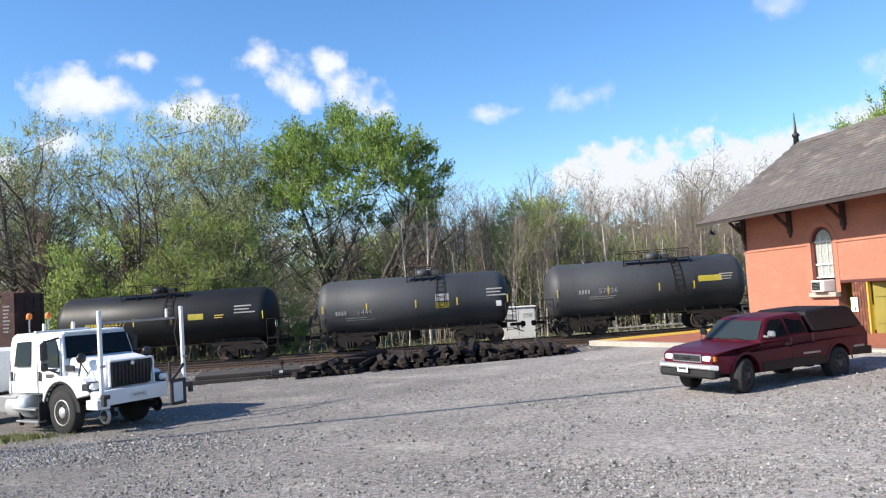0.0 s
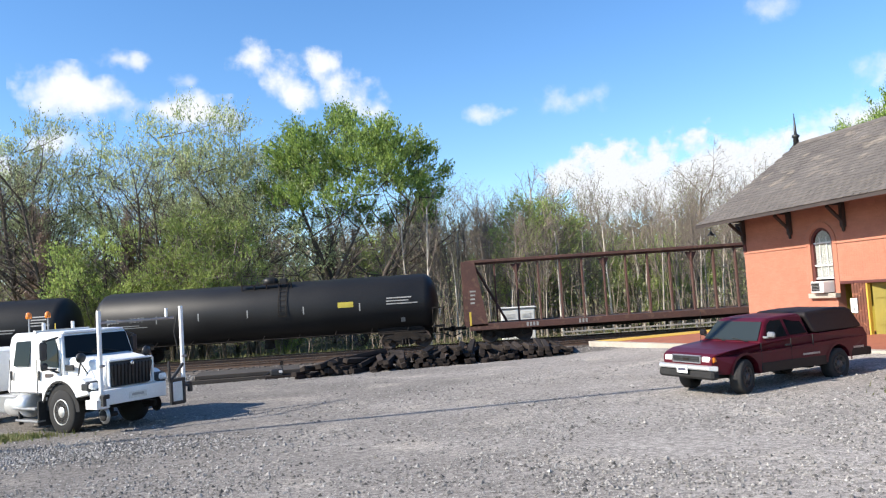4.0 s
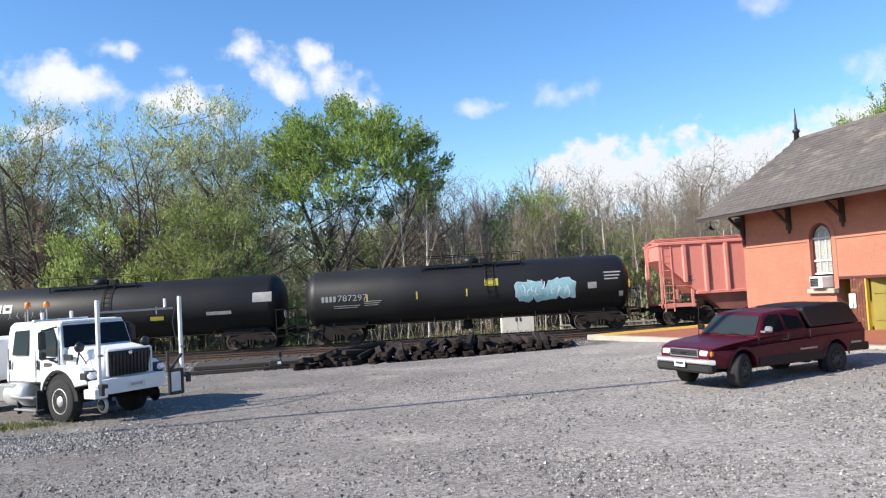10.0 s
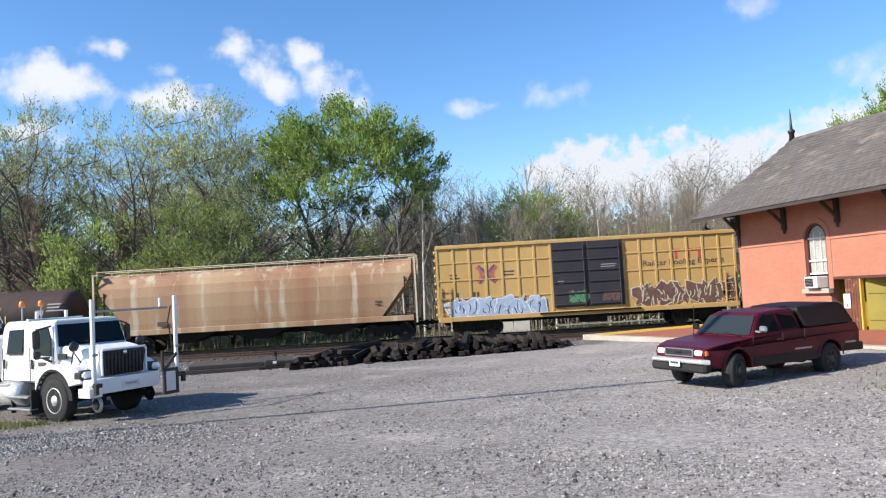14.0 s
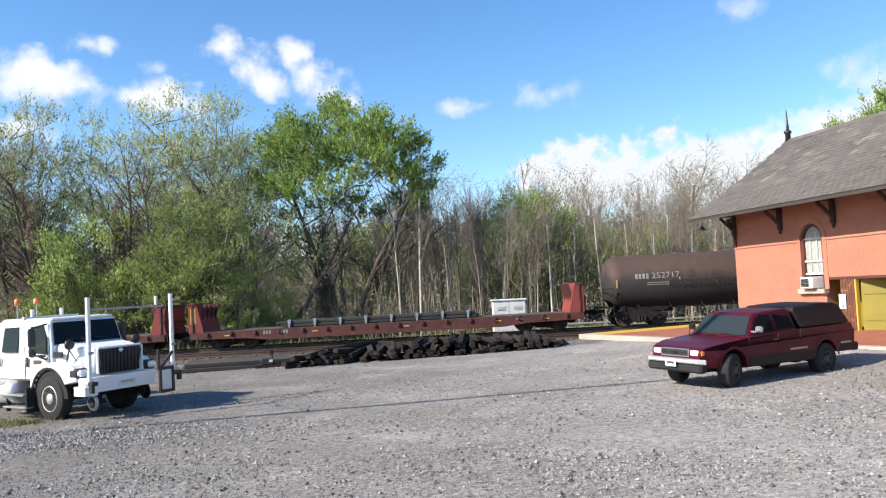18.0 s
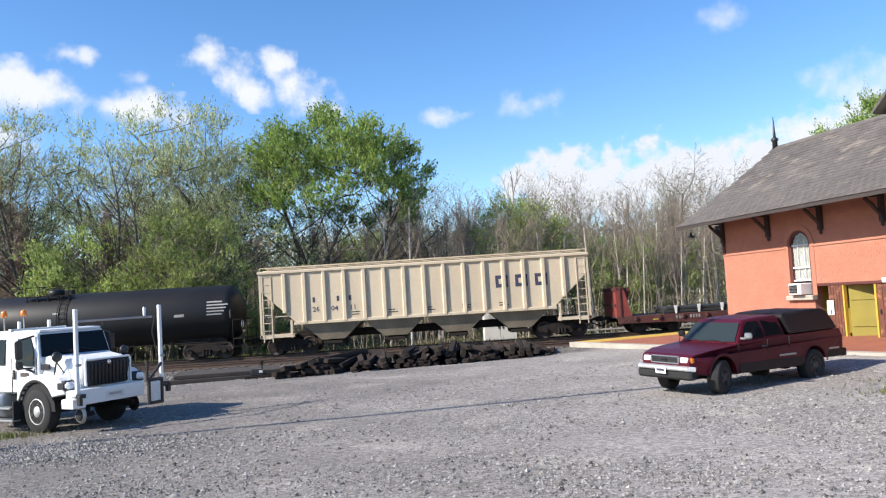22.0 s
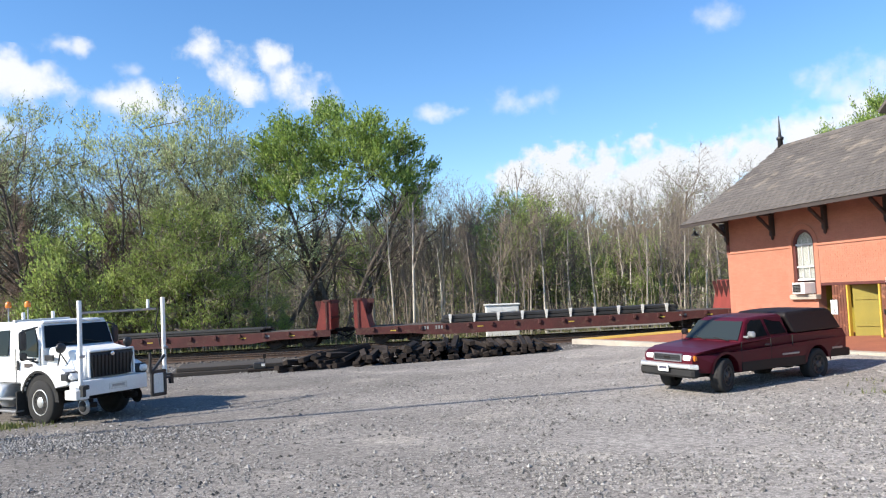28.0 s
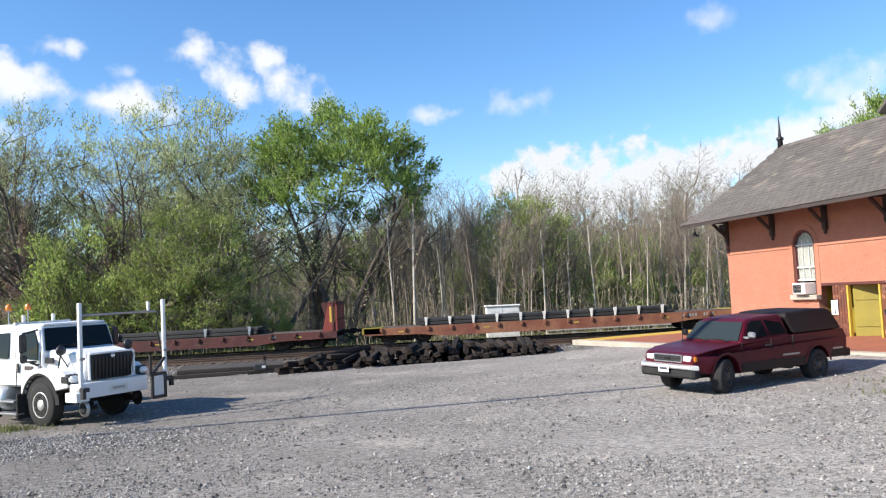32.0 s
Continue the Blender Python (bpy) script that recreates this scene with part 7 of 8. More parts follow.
def pickup():
    x0, y0 = 5.66, 17.72
    ob = thing("pickup", "maroon extended-cab pickup with dark bed cap on gravel", "pickup truck", m=pose(x0, y0, ground_z(x0, y0) + 0.0, -1.2, 0, 180 + 29.7) @ Matrix.Scale(1.0, 4))
    WB, HW = 3.2, 0.87

    def taper(x, z):
        v = 0.10 * smooth(0.95, 1.65, z) * (z > 1.0) * 1.9
        v += 0.17 * smooth(0.3, 0.95, x) + 0.03 * smooth(-3.9, -4.3, x)
        v += 0.03 * smooth(0.7, 0.38, z)
        return v

    low = [(0.84, 0.5), (0.87, 0.78), (0.84, 0.87), (0.74, 0.92), (0.4, 0.985), (-0.42, 1.06), (-0.6, 1.09), (-2.2, 1.15), (-4.32, 1.19), (-4.38, 1.0), (-4.36, 0.6)]
    low += [(-WB - 0.44, 0.52)] + arc(-WB, 0.42, 0.43, 165, 15)[0:] + [(-WB + 0.44, 0.44), (-0.46, 0.42)] + arc(0, 0.42, 0.43, 165, 15) + [(0.46, 0.46)]
    bevel(part("body", Geo().prism(low, -HW, HW, taper), "maroon", ob), 0.055, 3, 30)
    cab = [(-0.5, 1.05), (-0.90, 1.52), (-1.06, 1.585), (-1.5, 1.62), (-2.12, 1.635), (-2.22, 1.61), (-2.26, 1.08)]
    bevel(part("cab", Geo().prism(cab, -HW + 0.03, HW - 0.03, lambda x, z: 0.22 * smooth(1.05, 1.65, z)), "maroon", ob), 0.05, 2, 30)
    cap = [(-2.42, 1.17), (-2.27, 1.58), (-2.34, 1.665), (-3.1, 1.70), (-3.86, 1.70), (-4.02, 1.65), (-4.24, 1.20)]
    bevel(part("bed_cap", Geo().prism(cap, -HW + 0.03, HW - 0.03, lambda x, z: 0.16 * smooth(1.1, 1.7, z)), "maroon_dark", ob, "dark fibreglass bed cap"), 0.05, 2, 30)

    def side_y(z, k=0.22):
        return HW - 0.03 - k * smooth(1.05, 1.65, z)

    for s in (-1, 1):
        def glass(name, pts, k=0.22, m="glass"):
            q = [(x, s * (side_y(z, k) + 0.008), z) for x, z in pts]
            return panel(ob, name, q if s < 0 else q[::-1], 0.006, m)
        glass("door_glass", [(-0.72, 1.15), (-1.46, 1.17), (-1.46, 1.545), (-1.12, 1.53), (-0.96, 1.44)])
        glass("quarter_glass", [(-1.56, 1.18), (-2.16, 1.2), (-2.08, 1.54), (-1.56, 1.55)])
        glass("cap_glass", [(-2.6, 1.27), (-4.02, 1.28), (-3.86, 1.59), (-2.5, 1.6)], 0.16)
        part("door_gap", Geo().box((-1.52, s * (HW - 0.008), 0.78), (0.012, 0.02, 0.66)), "black", ob)
        part("door_gap", Geo().box((-0.52, s * (HW - 0.008), 0.78), (0.012, 0.02, 0.6)), "black", ob)
        part("door_gap", Geo().box((-2.3, s * (HW - 0.012), 0.83), (0.02, 0.02, 0.62)), "black", ob)
        part("cladding", Geo().box((-1.63, s * (HW - 0.016), 0.53), (2.2, 0.035, 0.22), b=0.01), "maroon_dark", ob, "dusty grey lower cladding")
        part("cladding", Geo().box((-4.02, s * (HW - 0.03), 0.62), (0.62, 0.035, 0.2), b=0.01), "maroon_dark", ob)
        part("side_moulding", Geo().box((-2.2, s * (HW + 0.004), 0.715), (0.6, 0.02, 0.045), b=0.006), "steel", ob, "bright moulding")
        part("side_moulding", Geo().box((-3.98, s * (HW - 0.012), 0.735), (0.4, 0.02, 0.05), b=0.006), "steel", ob, "bright moulding")
        part("door_handle", Geo().box((-1.38, s * (HW + 0.005), 0.97), (0.16, 0.03, 0.04), b=0.01), "black_gloss", ob)
        part("mirror", Geo().box((-0.74, s * (HW + 0.10), 1.24), (0.10, 0.19, 0.14), b=0.035).box((-0.72, s * (HW - 0.03), 1.18), (0.06, 0.14, 0.05), b=0.01), "maroon_dark" if s < 0 else "steel", ob, "pale door mirror")
        part("wheel_lip", Geo().add([(q[0], s * (HW + 0.012), q[1]) for q in arc(0, 0.42, 0.43, 175, 5, 12)] + [(q[0], s * (HW + 0.012), q[1]) for q in arc(0, 0.42, 0.49, 175, 5, 12)], [(i, i + 1, 14 + i, 13 + i) for i in range(12)]), "maroon", ob)
        part("wheel_lip", Geo().add([(q[0], s * (HW + 0.012), q[1]) for q in arc(-WB, 0.42, 0.43, 175, 5, 12)] + [(q[0], s * (HW + 0.012), q[1]) for q in arc(-WB, 0.42, 0.49, 175, 5, 12)], [(i, i + 1, 14 + i, 13 + i) for i in range(12)]), "maroon", ob)
        wheel(ob, 0, s * 0.74, 0.38, 0.27, s, "rim_dull", turn=18)
        wheel(ob, -WB, s * 0.74, 0.38, 0.27, s, "rim_dull")
        part("headlamp", Geo().box((0.825, s * 0.545, 0.80), (0.1, 0.24, 0.13), b=0.025), "lamp_white", ob, "clear rectangular headlamp")
        part("turn_lamp", Geo().box((0.775, s * 0.70, 0.80), (0.13, 0.08, 0.13), b=0.025), "amber", ob, "amber corner lamp")
        part("tail_lamp", Geo().box((-4.36, s * 0.72, 0.9), (0.04, 0.14, 0.35), b=0.01), "spray_red", ob)
    w = [(-0.545, 0.76, 1.10), (-0.545, -0.76, 1.10), (-0.885, -0.63, 1.50), (-0.885, 0.63, 1.50)]
    panel(ob, "windscreen", [(x + 0.012, y, z + 0.012) for x, y, z in w][::-1], 0.006, "glass_lit_tint")
    part("wiper", Geo().tube((-0.48, 0.55, 1.1), (-0.56, 0.05, 1.16), 0.012, n=5), "black", ob)
    part("wiper", Geo().tube((-0.48, -0.1, 1.1), (-0.56, -0.5, 1.16), 0.012, n=5), "black", ob)
    part("grille", Geo().box((0.858, 0, 0.80), (0.06, 0.78, 0.145), b=0.015), "black_gloss", ob)
    part("grille_surround", Geo().box((0.86, 0, 0.875), (0.07, 0.82, 0.025), b=0.01).box((0.86, 0, 0.725), (0.07, 0.82, 0.025), b=0.01).box((0.86, 0.4, 0.80), (0.07, 0.025, 0.16), b=0.01).box((0.86, -0.4, 0.80), (0.07, 0.025, 0.16), b=0.01), "steel", ob, "bright grille surround")
    part("grille_bar", Geo().box((0.868, 0, 0.80), (0.06, 0.74, 0.012)), "black", ob)
    part("badge", Geo().box((0.9, 0, 0.80), (0.02, 0.16, 0.05), b=0.005), "under", ob)
    bump = Geo().prism([(0.0, 0.0), (0.14, 0.015), (0.17, 0.06), (0.14, 0.105), (0.0, 0.115)], -0.86, 0.86, lambda x, z: 0.0 if x < 0.05 else 0.14)
    bevel(part("front_bumper", bump, "alloy", ob, "dull chrome front bumper", pose(0.84, 0, 0.565)), 0.02)
    part("valance", Geo().box((0.84, 0, 0.48), (0.24, 1.6, 0.2), b=0.05), "black", ob)
    part("fog_lamp", Geo().box((0.93, 0.45, 0.49), (0.03, 0.16, 0.07), b=0.01), "lamp_white", ob)
    part("licence_plate", Geo().box((1.02, 0.0, 0.58), (0.012, 0.31, 0.16), b=0.004), "plate", ob, "white licence plate")
    part("plate_bar", Geo().box((1.029, 0.0, 0.585), (0.006, 0.22, 0.05)), "text_navy", ob)
    part("rear_bumper", Geo().box((-4.44, 0, 0.6), (0.2, 1.66, 0.2), b=0.03), "maroon_dark", ob)
    part("chassis", Geo().box((-1.7, 0, 0.42), (4.6, 0.9, 0.16)).tube((0, -0.6, 0.37), (0, 0.6, 0.37), 0.06).tube((-WB, -0.6, 0.37), (-WB, 0.6, 0.37), 0.08).box((-WB, 0, 0.38), (0.3, 0.3, 0.28), b=0.06), "black", ob)
    part("aerial", Geo().tube((-0.35, -0.7, 1.05), (-0.42, -0.72, 1.75), 0.006, n=4), "black", ob)


pickup()


def work_truck():
    x0, y0 = -9.34, 19.66
    ob = thing("work_truck", "white crew-cab railway maintenance truck with front rack", "truck", m=pose(x0, y0, -0.2, 0.8, 0, -30.5))
    HW = 1.02
    # cab with an upright windscreen and a rounded rear
    cab = [(0.02, 0.95), (0.02, 1.80), (-0.14, 2.36), (-0.26, 2.47), (-0.5, 2.50), (-2.2, 2.50), (-2.36, 2.42), (-2.42, 2.2), (-2.45, 0.95)]
    bevel(part("cab", Geo().prism(cab, -HW, HW, lambda x, z: 0.10 * smooth(1.7, 2.55, z)), "white", ob), 0.06, 3, 30)
    # hood falling to the nose, narrower in front
    hood = [(1.16, 1.0), (1.2, 1.58), (1.14, 1.69), (0.95, 1.76), (0.02, 1.86), (0.0, 1.1), (0.1, 0.98)]
    bevel(part("hood", Geo().prism(hood, -0.98, 0.98, lambda x, z: 0.26 * smooth(0.0, 1.2, x) + 0.12 * smooth(1.4, 1.85, z)), "white", ob), 0.10, 3, 30)
    for s in (-1, 1):
        # fender with an open arch round the wheel, made dark by a black plate
        fend = [(1.12, 0.98), (1.1, 1.22), (0.86, 1.36), (0.3, 1.44), (-0.3, 1.40), (-0.72, 1.30), (-0.78, 0.80), (-0.70, 0.78)] + arc(0, 0.56, 0.70, 163, 28, 10) + [(0.76, 0.92)]
        bevel(part("fender", Geo().prism(fend, s * 0.94 - 0.16, s * 0.94 + 0.16), "white", ob), 0.05, 3, 30)
        lip = arc(0, 0.56, 0.70, 165, 22, 12)
        rim = arc(0, 0.56, 0.755, 165, 22, 12)
        part("arch_lip", Geo().add([(x, s * 1.106, z) for x, z in lip] + [(x, s * 1.106, z) for x, z in rim] + [(x, s * 0.7, z) for x, z in lip], [(i, i + 1, 14 + i, 13 + i) for i in range(12)] + [(i, i + 1, 27 + i, 26 + i) for i in range(12)]), "black", ob, "black rubber arch lip")
        # thin black plate across the arch gap, in place of its shade
        part("wheel_well", Geo().prism(arc(0, 0.56, 0.69, 180, 0, 14), s * 1.035 - 0.006, s * 1.035 + 0.006), "black", ob, "black plate standing in for wheel arch shade")
        part("headlamp", Geo().box((1.07, s * 0.97, 1.17), (0.16, 0.24, 0.17), b=0.05), "lamp_white", ob, "clear headlamp in dark housing")
        part("headlamp_housing", Geo().box((0.92, s * 0.95, 1.16), (0.34, 0.34, 0.25), b=0.06), "black_gloss", ob)
        part("hood_vent", Geo().box((0.18, s * 0.93, 1.60), (0.36, 0.05, 0.15), b=0.02), "black_gloss", ob, "black hood side intake")
        wheel(ob, 0, s * 0.93, 0.54, 0.29, s, "alloy", lugs=10, nut="chrome")
        wheel(ob, -5.3, s * 0.95, 0.52, 0.5, s, "alloy", lugs=8)
        # windows and doors
        yy = lambda z: s * (HW - 0.10 * smooth(1.7, 2.55, z) + 0.008)
        for pts in ([(-0.14, 1.62), (-0.92, 1.66), (-0.92, 2.30), (-0.36, 2.32), (-0.18, 2.0)], [(-1.42, 1.66), (-2.12, 1.66), (-2.08, 2.28), (-1.42, 2.30)]):
            q = [(x, yy(z), z) for x, z in pts]
            panel(ob, "door_glass", q if s < 0 else q[::-1], 0.006, "glass")
        for x in (-0.04, -1.08, -2.3):
            part("door_gap", Geo().box((x, s * (HW + 0.001), 1.4), (0.016, 0.012, 0.86)), "black", ob)
        part("door_gap", Geo().box((-1.15, s * (HW + 0.001), 0.99), (2.3, 0.012, 0.016)), "black", ob)
        part("door_handle", Geo().box((-0.96, s * (HW + 0.02), 1.42), (0.06, 0.04, 0.24), b=0.01), "black_gloss", ob)
        part("door_handle", Geo().box((-2.2, s * (HW + 0.02), 1.42), (0.06, 0.04, 0.24), b=0.01), "black_gloss", ob)
        part("door_mirror", Geo().box((-0.34, s * (HW + 0.26), 2.04), (0.09, 0.19, 0.46), b=0.04).box((-0.32, s * (HW + 0.26), 1.66), (0.1, 0.19, 0.2), b=0.05).tube((-0.2, s * HW, 1.58), (-0.33, s * (HW + 0.24), 1.6), 0.025, n=6).tube((-0.2, s * (HW - 0.06), 2.36), (-0.33, s * (HW + 0.24), 2.28), 0.025, n=6), "black_gloss", ob, "black door mirror on tubular arms")
        part("grab_handle", Geo().tube((-0.1, s * (HW + 0.03), 1.5), (-0.34, s * (HW + 0.08), 1.56), 0.03, n=6), "black_gloss", ob)
        part("hood_mirror", Geo().lathe([(-0.05, 0.08), (0.0, 0.125), (0.05, 0.12), (0.08, 0.05)], "x", 16, (0.62, s * 0.93, 1.84)).tube((0.5, s * 0.92, 1.42), (0.62, s * 0.93, 1.72), 0.02, n=6).tube((0.8, s * 0.86, 1.44), (0.62, s * 0.93, 1.72), 0.016, n=6), "black_gloss", ob, "round black hood mirror on thin legs")
        for i, (z, w) in enumerate(((1.42, 0.34), (1.2, 0.42), (1.1, 0.42))):
            part("stencil", Geo().box((-0.55, s * (HW + 0.003), z), (w, 0.006, 0.1 if i == 0 else 0.035)), "text_dark" if i == 0 else "spray_red", ob)
        part("fuel_tank", Geo().lathe([(-2.3, 0.2), (-2.27, 0.3), (-1.45, 0.3), (-1.42, 0.2)], "x", 22, (0, s * 0.92, 0.66)), "alloy", ob, "bright metal fuel tank")
        for z in (0.32, 0.62):
            part("step", Geo().box((-1.3 if z > 0.5 else -1.2, s * 1.16, z), (1.0, 0.22, 0.05), b=0.01), "steel", ob)
        for x in (-0.8, -1.65):
            part("step_hanger", Geo().box((x, s * 1.14, 0.5), (0.05, 0.1, 0.6)), "black", ob)
        part("step_box", Geo().box((-2.3, s * 0.95, 0.7), (0.9, 0.4, 0.45), b=0.03), "steel", ob)
    panel(ob, "windscreen", [(0.032, 0.93, 1.84), (0.032, -0.93, 1.84), (-0.125, -0.86, 2.38), (-0.125, 0.86, 2.38)][::-1], 0.012, "glass")
    part("wiper", Geo().tube((0.06, 0.6, 1.88), (0.03, 0.1, 1.97), 0.014, n=5), "black", ob)
    part("wiper", Geo().tube((0.06, -0.1, 1.88), (0.03, -0.6, 1.97), 0.014, n=5), "black", ob)
    part("roof_visor", Geo().box((-0.26, 0, 2.46), (0.2, 1.7, 0.06), b=0.02), "white", ob)
    # grille
    part("grille", Geo().prism([(1.1, 1.08), (1.16, 1.1), (1.19, 1.6), (1.13, 1.7), (1.05, 1.7), (1.05, 1.08)], -0.6, 0.6, lambda x, z: 0.10 * smooth(1.5, 1.1, z)), "black_gloss", ob)
    for i in range(11):
        y = -0.5 + i * 0.1
        part("grille_bar", Geo().box((1.185, y, 1.37), (0.03, 0.035, 0.52), b=0.008), "under", ob)
    part("grille_surround", Geo().box((1.15, 0, 1.72), (0.1, 1.24, 0.05), b=0.02).box((1.16, 0.62, 1.4), (0.08, 0.05, 0.62), b=0.02).box((1.16, -0.62, 1.4), (0.08, 0.05, 0.62), b=0.02), "white", ob)
    part("badge", Geo().lathe([(1.2, 0.07), (1.215, 0.05)], "x", 6, (0, 0, 1.63)), "chrome", ob)
    # deep front bumper with rack posts
    bevel(part("front_bumper", Geo().box((1.05, -0.1, 0.88), (0.36, 1.9, 0.36)).box((1.12, -1.02, 0.76), (0.44, 0.34, 0.22)), "white", ob, "deep white steel bumper"), 0.02)
    part("bumper_plate", Geo().box((1.24, 0, 0.86), (0.012, 0.5, 0.16), b=0.004), "white_dirty", ob)
    part("plate_bar", Geo().box((1.25, 0, 0.87), (0.006, 0.34, 0.06)), "steel", ob)
    part("bumper_bracket", Geo().box((0.65, 0.45, 0.8), (0.7, 0.12, 0.25)).box((0.65, -0.45, 0.8), (0.7, 0.12, 0.25)), "black", ob)
    for s in (-1, 1):
        p = part("rack_post", Geo().box((1.5, s * 1.17, 1.98), (0.085, 0.085, 1.94), b=0.012), "white", ob, "white square rack post")
        part("post_bracket", Geo().box((1.62, s * 1.17, 0.96), (0.18, 0.16, 0.1), b=0.015).box((1.66, s * 1.23, 0.86), (0.1, 0.08, 0.22)), "black_gloss", p)
        part("post_arm", Geo().box((1.3, s * 1.12, 0.98), (0.5, 0.08, 0.08), b=0.01), "white", p)
        part("clamp", Geo().box((1.56, s * 1.17, 1.66), (0.06, 0.14, 0.06), b=0.01), "steel", p)
        # guide wheel for running on rails
        part("rail_wheel", Geo().lathe([(-0.03, 0.12), (-0.03, 0.165), (0.0, 0.17), (0.004, 0.2), (0.02, 0.2), (0.024, 0.165), (0.02, 0.13), (0.0, 0.125)], "y", 24, (1.22 if s < 0 else 0.7, s * 0.92, 0.48)), "steel" if s < 0 else "under", ob, "steel rail guide wheel")
        if s < 0:
            part("wheel_hub", Geo().lathe([(-0.05, 0.02), (-0.045, 0.13), (-0.028, 0.135)], "y", 20, (1.22, s * 0.92, 0.48)), "black", ob)
        part("wheel_arm", Geo().box((0.85, s * 0.62, 0.55), (0.5, 0.1, 0.14), b=0.02).tube((1.22 if s < 0 else 0.7, s * 0.6, 0.48), (1.22 if s < 0 else 0.7, s * 0.93, 0.48), 0.06).lathe([(-0.02, 0.13), (0.0, 0.13), (0.0, 0.02)], "y", 20, (1.22 if s < 0 else 0.7, s * 0.92, 0.48)), "under", ob)
    part("cross_bar", Geo().box((1.5, -0.1, 2.66), (0.05, 2.1, 0.055), b=0.01), "steel", ob, "grey bar across the rack")
    part("bar_stop", Geo().box((1.5, 0.72, 2.8), (0.06, 0.06, 0.22), b=0.01), "white", ob)
    part("wire_coil", Geo().tube((1.5, 1.05, 2.7), (1.45, 0.98, 2.3), 0.018, n=5).tube((1.45, 0.98, 2.3), (1.5, 1.06, 1.7), 0.018, n=5), "black", ob)
    br = part("side_bracket", Geo().box((1.9, 0.46, 0.84), (0.06, 0.06, 0.62)).box((1.9, 0.84, 0.84), (0.06, 0.06, 0.62)).box((1.9, 0.65, 1.12), (0.06, 0.38, 0.08)).box((1.9, 0.65, 0.56), (0.06, 0.38, 0.08)).box((1.9, 0.42, 1.35), (0.05, 0.05, 0.5)), "black_gloss", ob, "black tubular bracket")
    part("bracket_arm", Geo().tube((1.9, 0.46, 1.12), (1.88, 0.86, 1.5), 0.04, n=6).tube((1.9, 0.84, 0.95), (1.9, 1.0, 0.95), 0.035, n=6), "black_gloss", br)
    part("bracket_plate", Geo().box((1.89, 0.65, 0.82), (0.03, 0.3, 0.46), b=0.006), "white_dirty", br, "dull white plate in the bracket")
    # beacons and stubs on the roof and rack
    for x, y in ((-2.05, -0.62), (-2.05, -0.1)):
        b = part("beacon_stalk", Geo().tube((x, y, 2.5), (x, y, 2.88), 0.02, n=6), "steel", ob)
        part("beacon", Geo().lathe([(2.86, 0.07), (2.89, 0.08), (2.99, 0.07), (3.03, 0.03)], "z", 12, (x, y, 0)), "amber", b, "amber beacon")
    for x, y in ((-1.25, -0.7), (-1.25, 0.1)):
        part("roof_stub", Geo().box((x, y, 2.62), (0.07, 0.07, 0.22), b=0.01), "white", ob)
    part("roof_bar", Geo().box((-1.25, -0.2, 2.52), (0.1, 1.5, 0.06)), "white_dirty", ob)
    # frame and body behind the cab
    part("chassis", Geo().box((-2.6, 0.42, 0.75), (7.2, 0.12, 0.28)).box((-2.6, -0.42, 0.75), (7.2, 0.12, 0.28)).tube((0, -0.9, 0.52), (0, 0.9, 0.52), 0.09).tube((-5.3, -0.8, 0.52), (-5.3, 0.8, 0.52), 0.12).box((0.2, 0, 0.85), (1.2, 0.7, 0.5), b=0.08), "black", ob)
    bevel(part("service_body", Geo().box((-4.95, 0, 1.5), (3.2, 2.4, 1.1)), "white", ob), 0.03)
    for s in (-1, 1):
        for i in range(3):
            part("locker_door", Geo().box((-3.95 - i * 1.0, s * 1.21, 1.5), (0.9, 0.03, 0.85), b=0.01), "white_dirty", ob)
    for o in ob.children:
        kind = o.name.split(".")[0]
        if kind in ("front_bumper", "bumper_plate", "plate_bar", "rack_post", "rail_wheel", "wheel_hub", "wheel_arm", "cross_bar", "bar_stop", "wire_coil", "side_bracket", "bumper_bracket"):
            o.location.x += 0.25
        elif kind in ("grille", "grille_bar", "grille_surround", "badge", "headlamp", "headlamp_housing"):
            o.location.x += 0.1
    part("mud_flap", Geo().box((-0.72, -0.98, 0.5), (0.03, 0.5, 0.6)), "black", ob)


work_truck()


# ---- heap of old ties and other clutter beside the siding ----
def tie_heap():
    a, b = Vector((-6.5, 29.5)), Vector((4.6, 33.4))
    along = (b - a).normalized()
    rng = random.Random(9)
    base = solid("railroad_tie", Geo().box((0, 0, 0), (2.55, 0.23, 0.18), b=0.014), "tie", "old creosote-black wooden railway tie in a heap", "railway tie", "heap of old ties")
    first = True
    L = (b - a).length
    for layer, (count, lo, hi) in enumerate(((40, 0.0, 1.0), (34, 0.03, 0.95), (29, 0.06, 0.9), (14, 0.14, 0.74))):
        for i in range(count):
            f = lo + (hi - lo) * (i + rng.uniform(0.1, 0.9)) / count
            if layer >= 3 and math.sin(f * 13 + 1.1) < -0.2:
                continue
            p = a + along * (f * L) + Vector((0.3, 0.95)) * (1.0 + 0.12 * layer + rng.uniform(-0.2, 0.22))
            yaw = 89 + 3 * f + rng.gauss(0, 5 + 2 * layer) - (24 if f < 0.22 else 0)
            z = ground_z(p.x, p.y) + 0.09 + 0.18 * layer + rng.uniform(-0.01, 0.03)
            m = pose(p.x, p.y, z, rng.uniform(-28, 28) if layer > 0 else rng.uniform(-4, 4), rng.gauss(0, 3.5) - (3 if layer else 0), yaw)
            if first:
                base.matrix_basis, first = m, False
            else:
                copy_thing(base, m)


tie_heap()


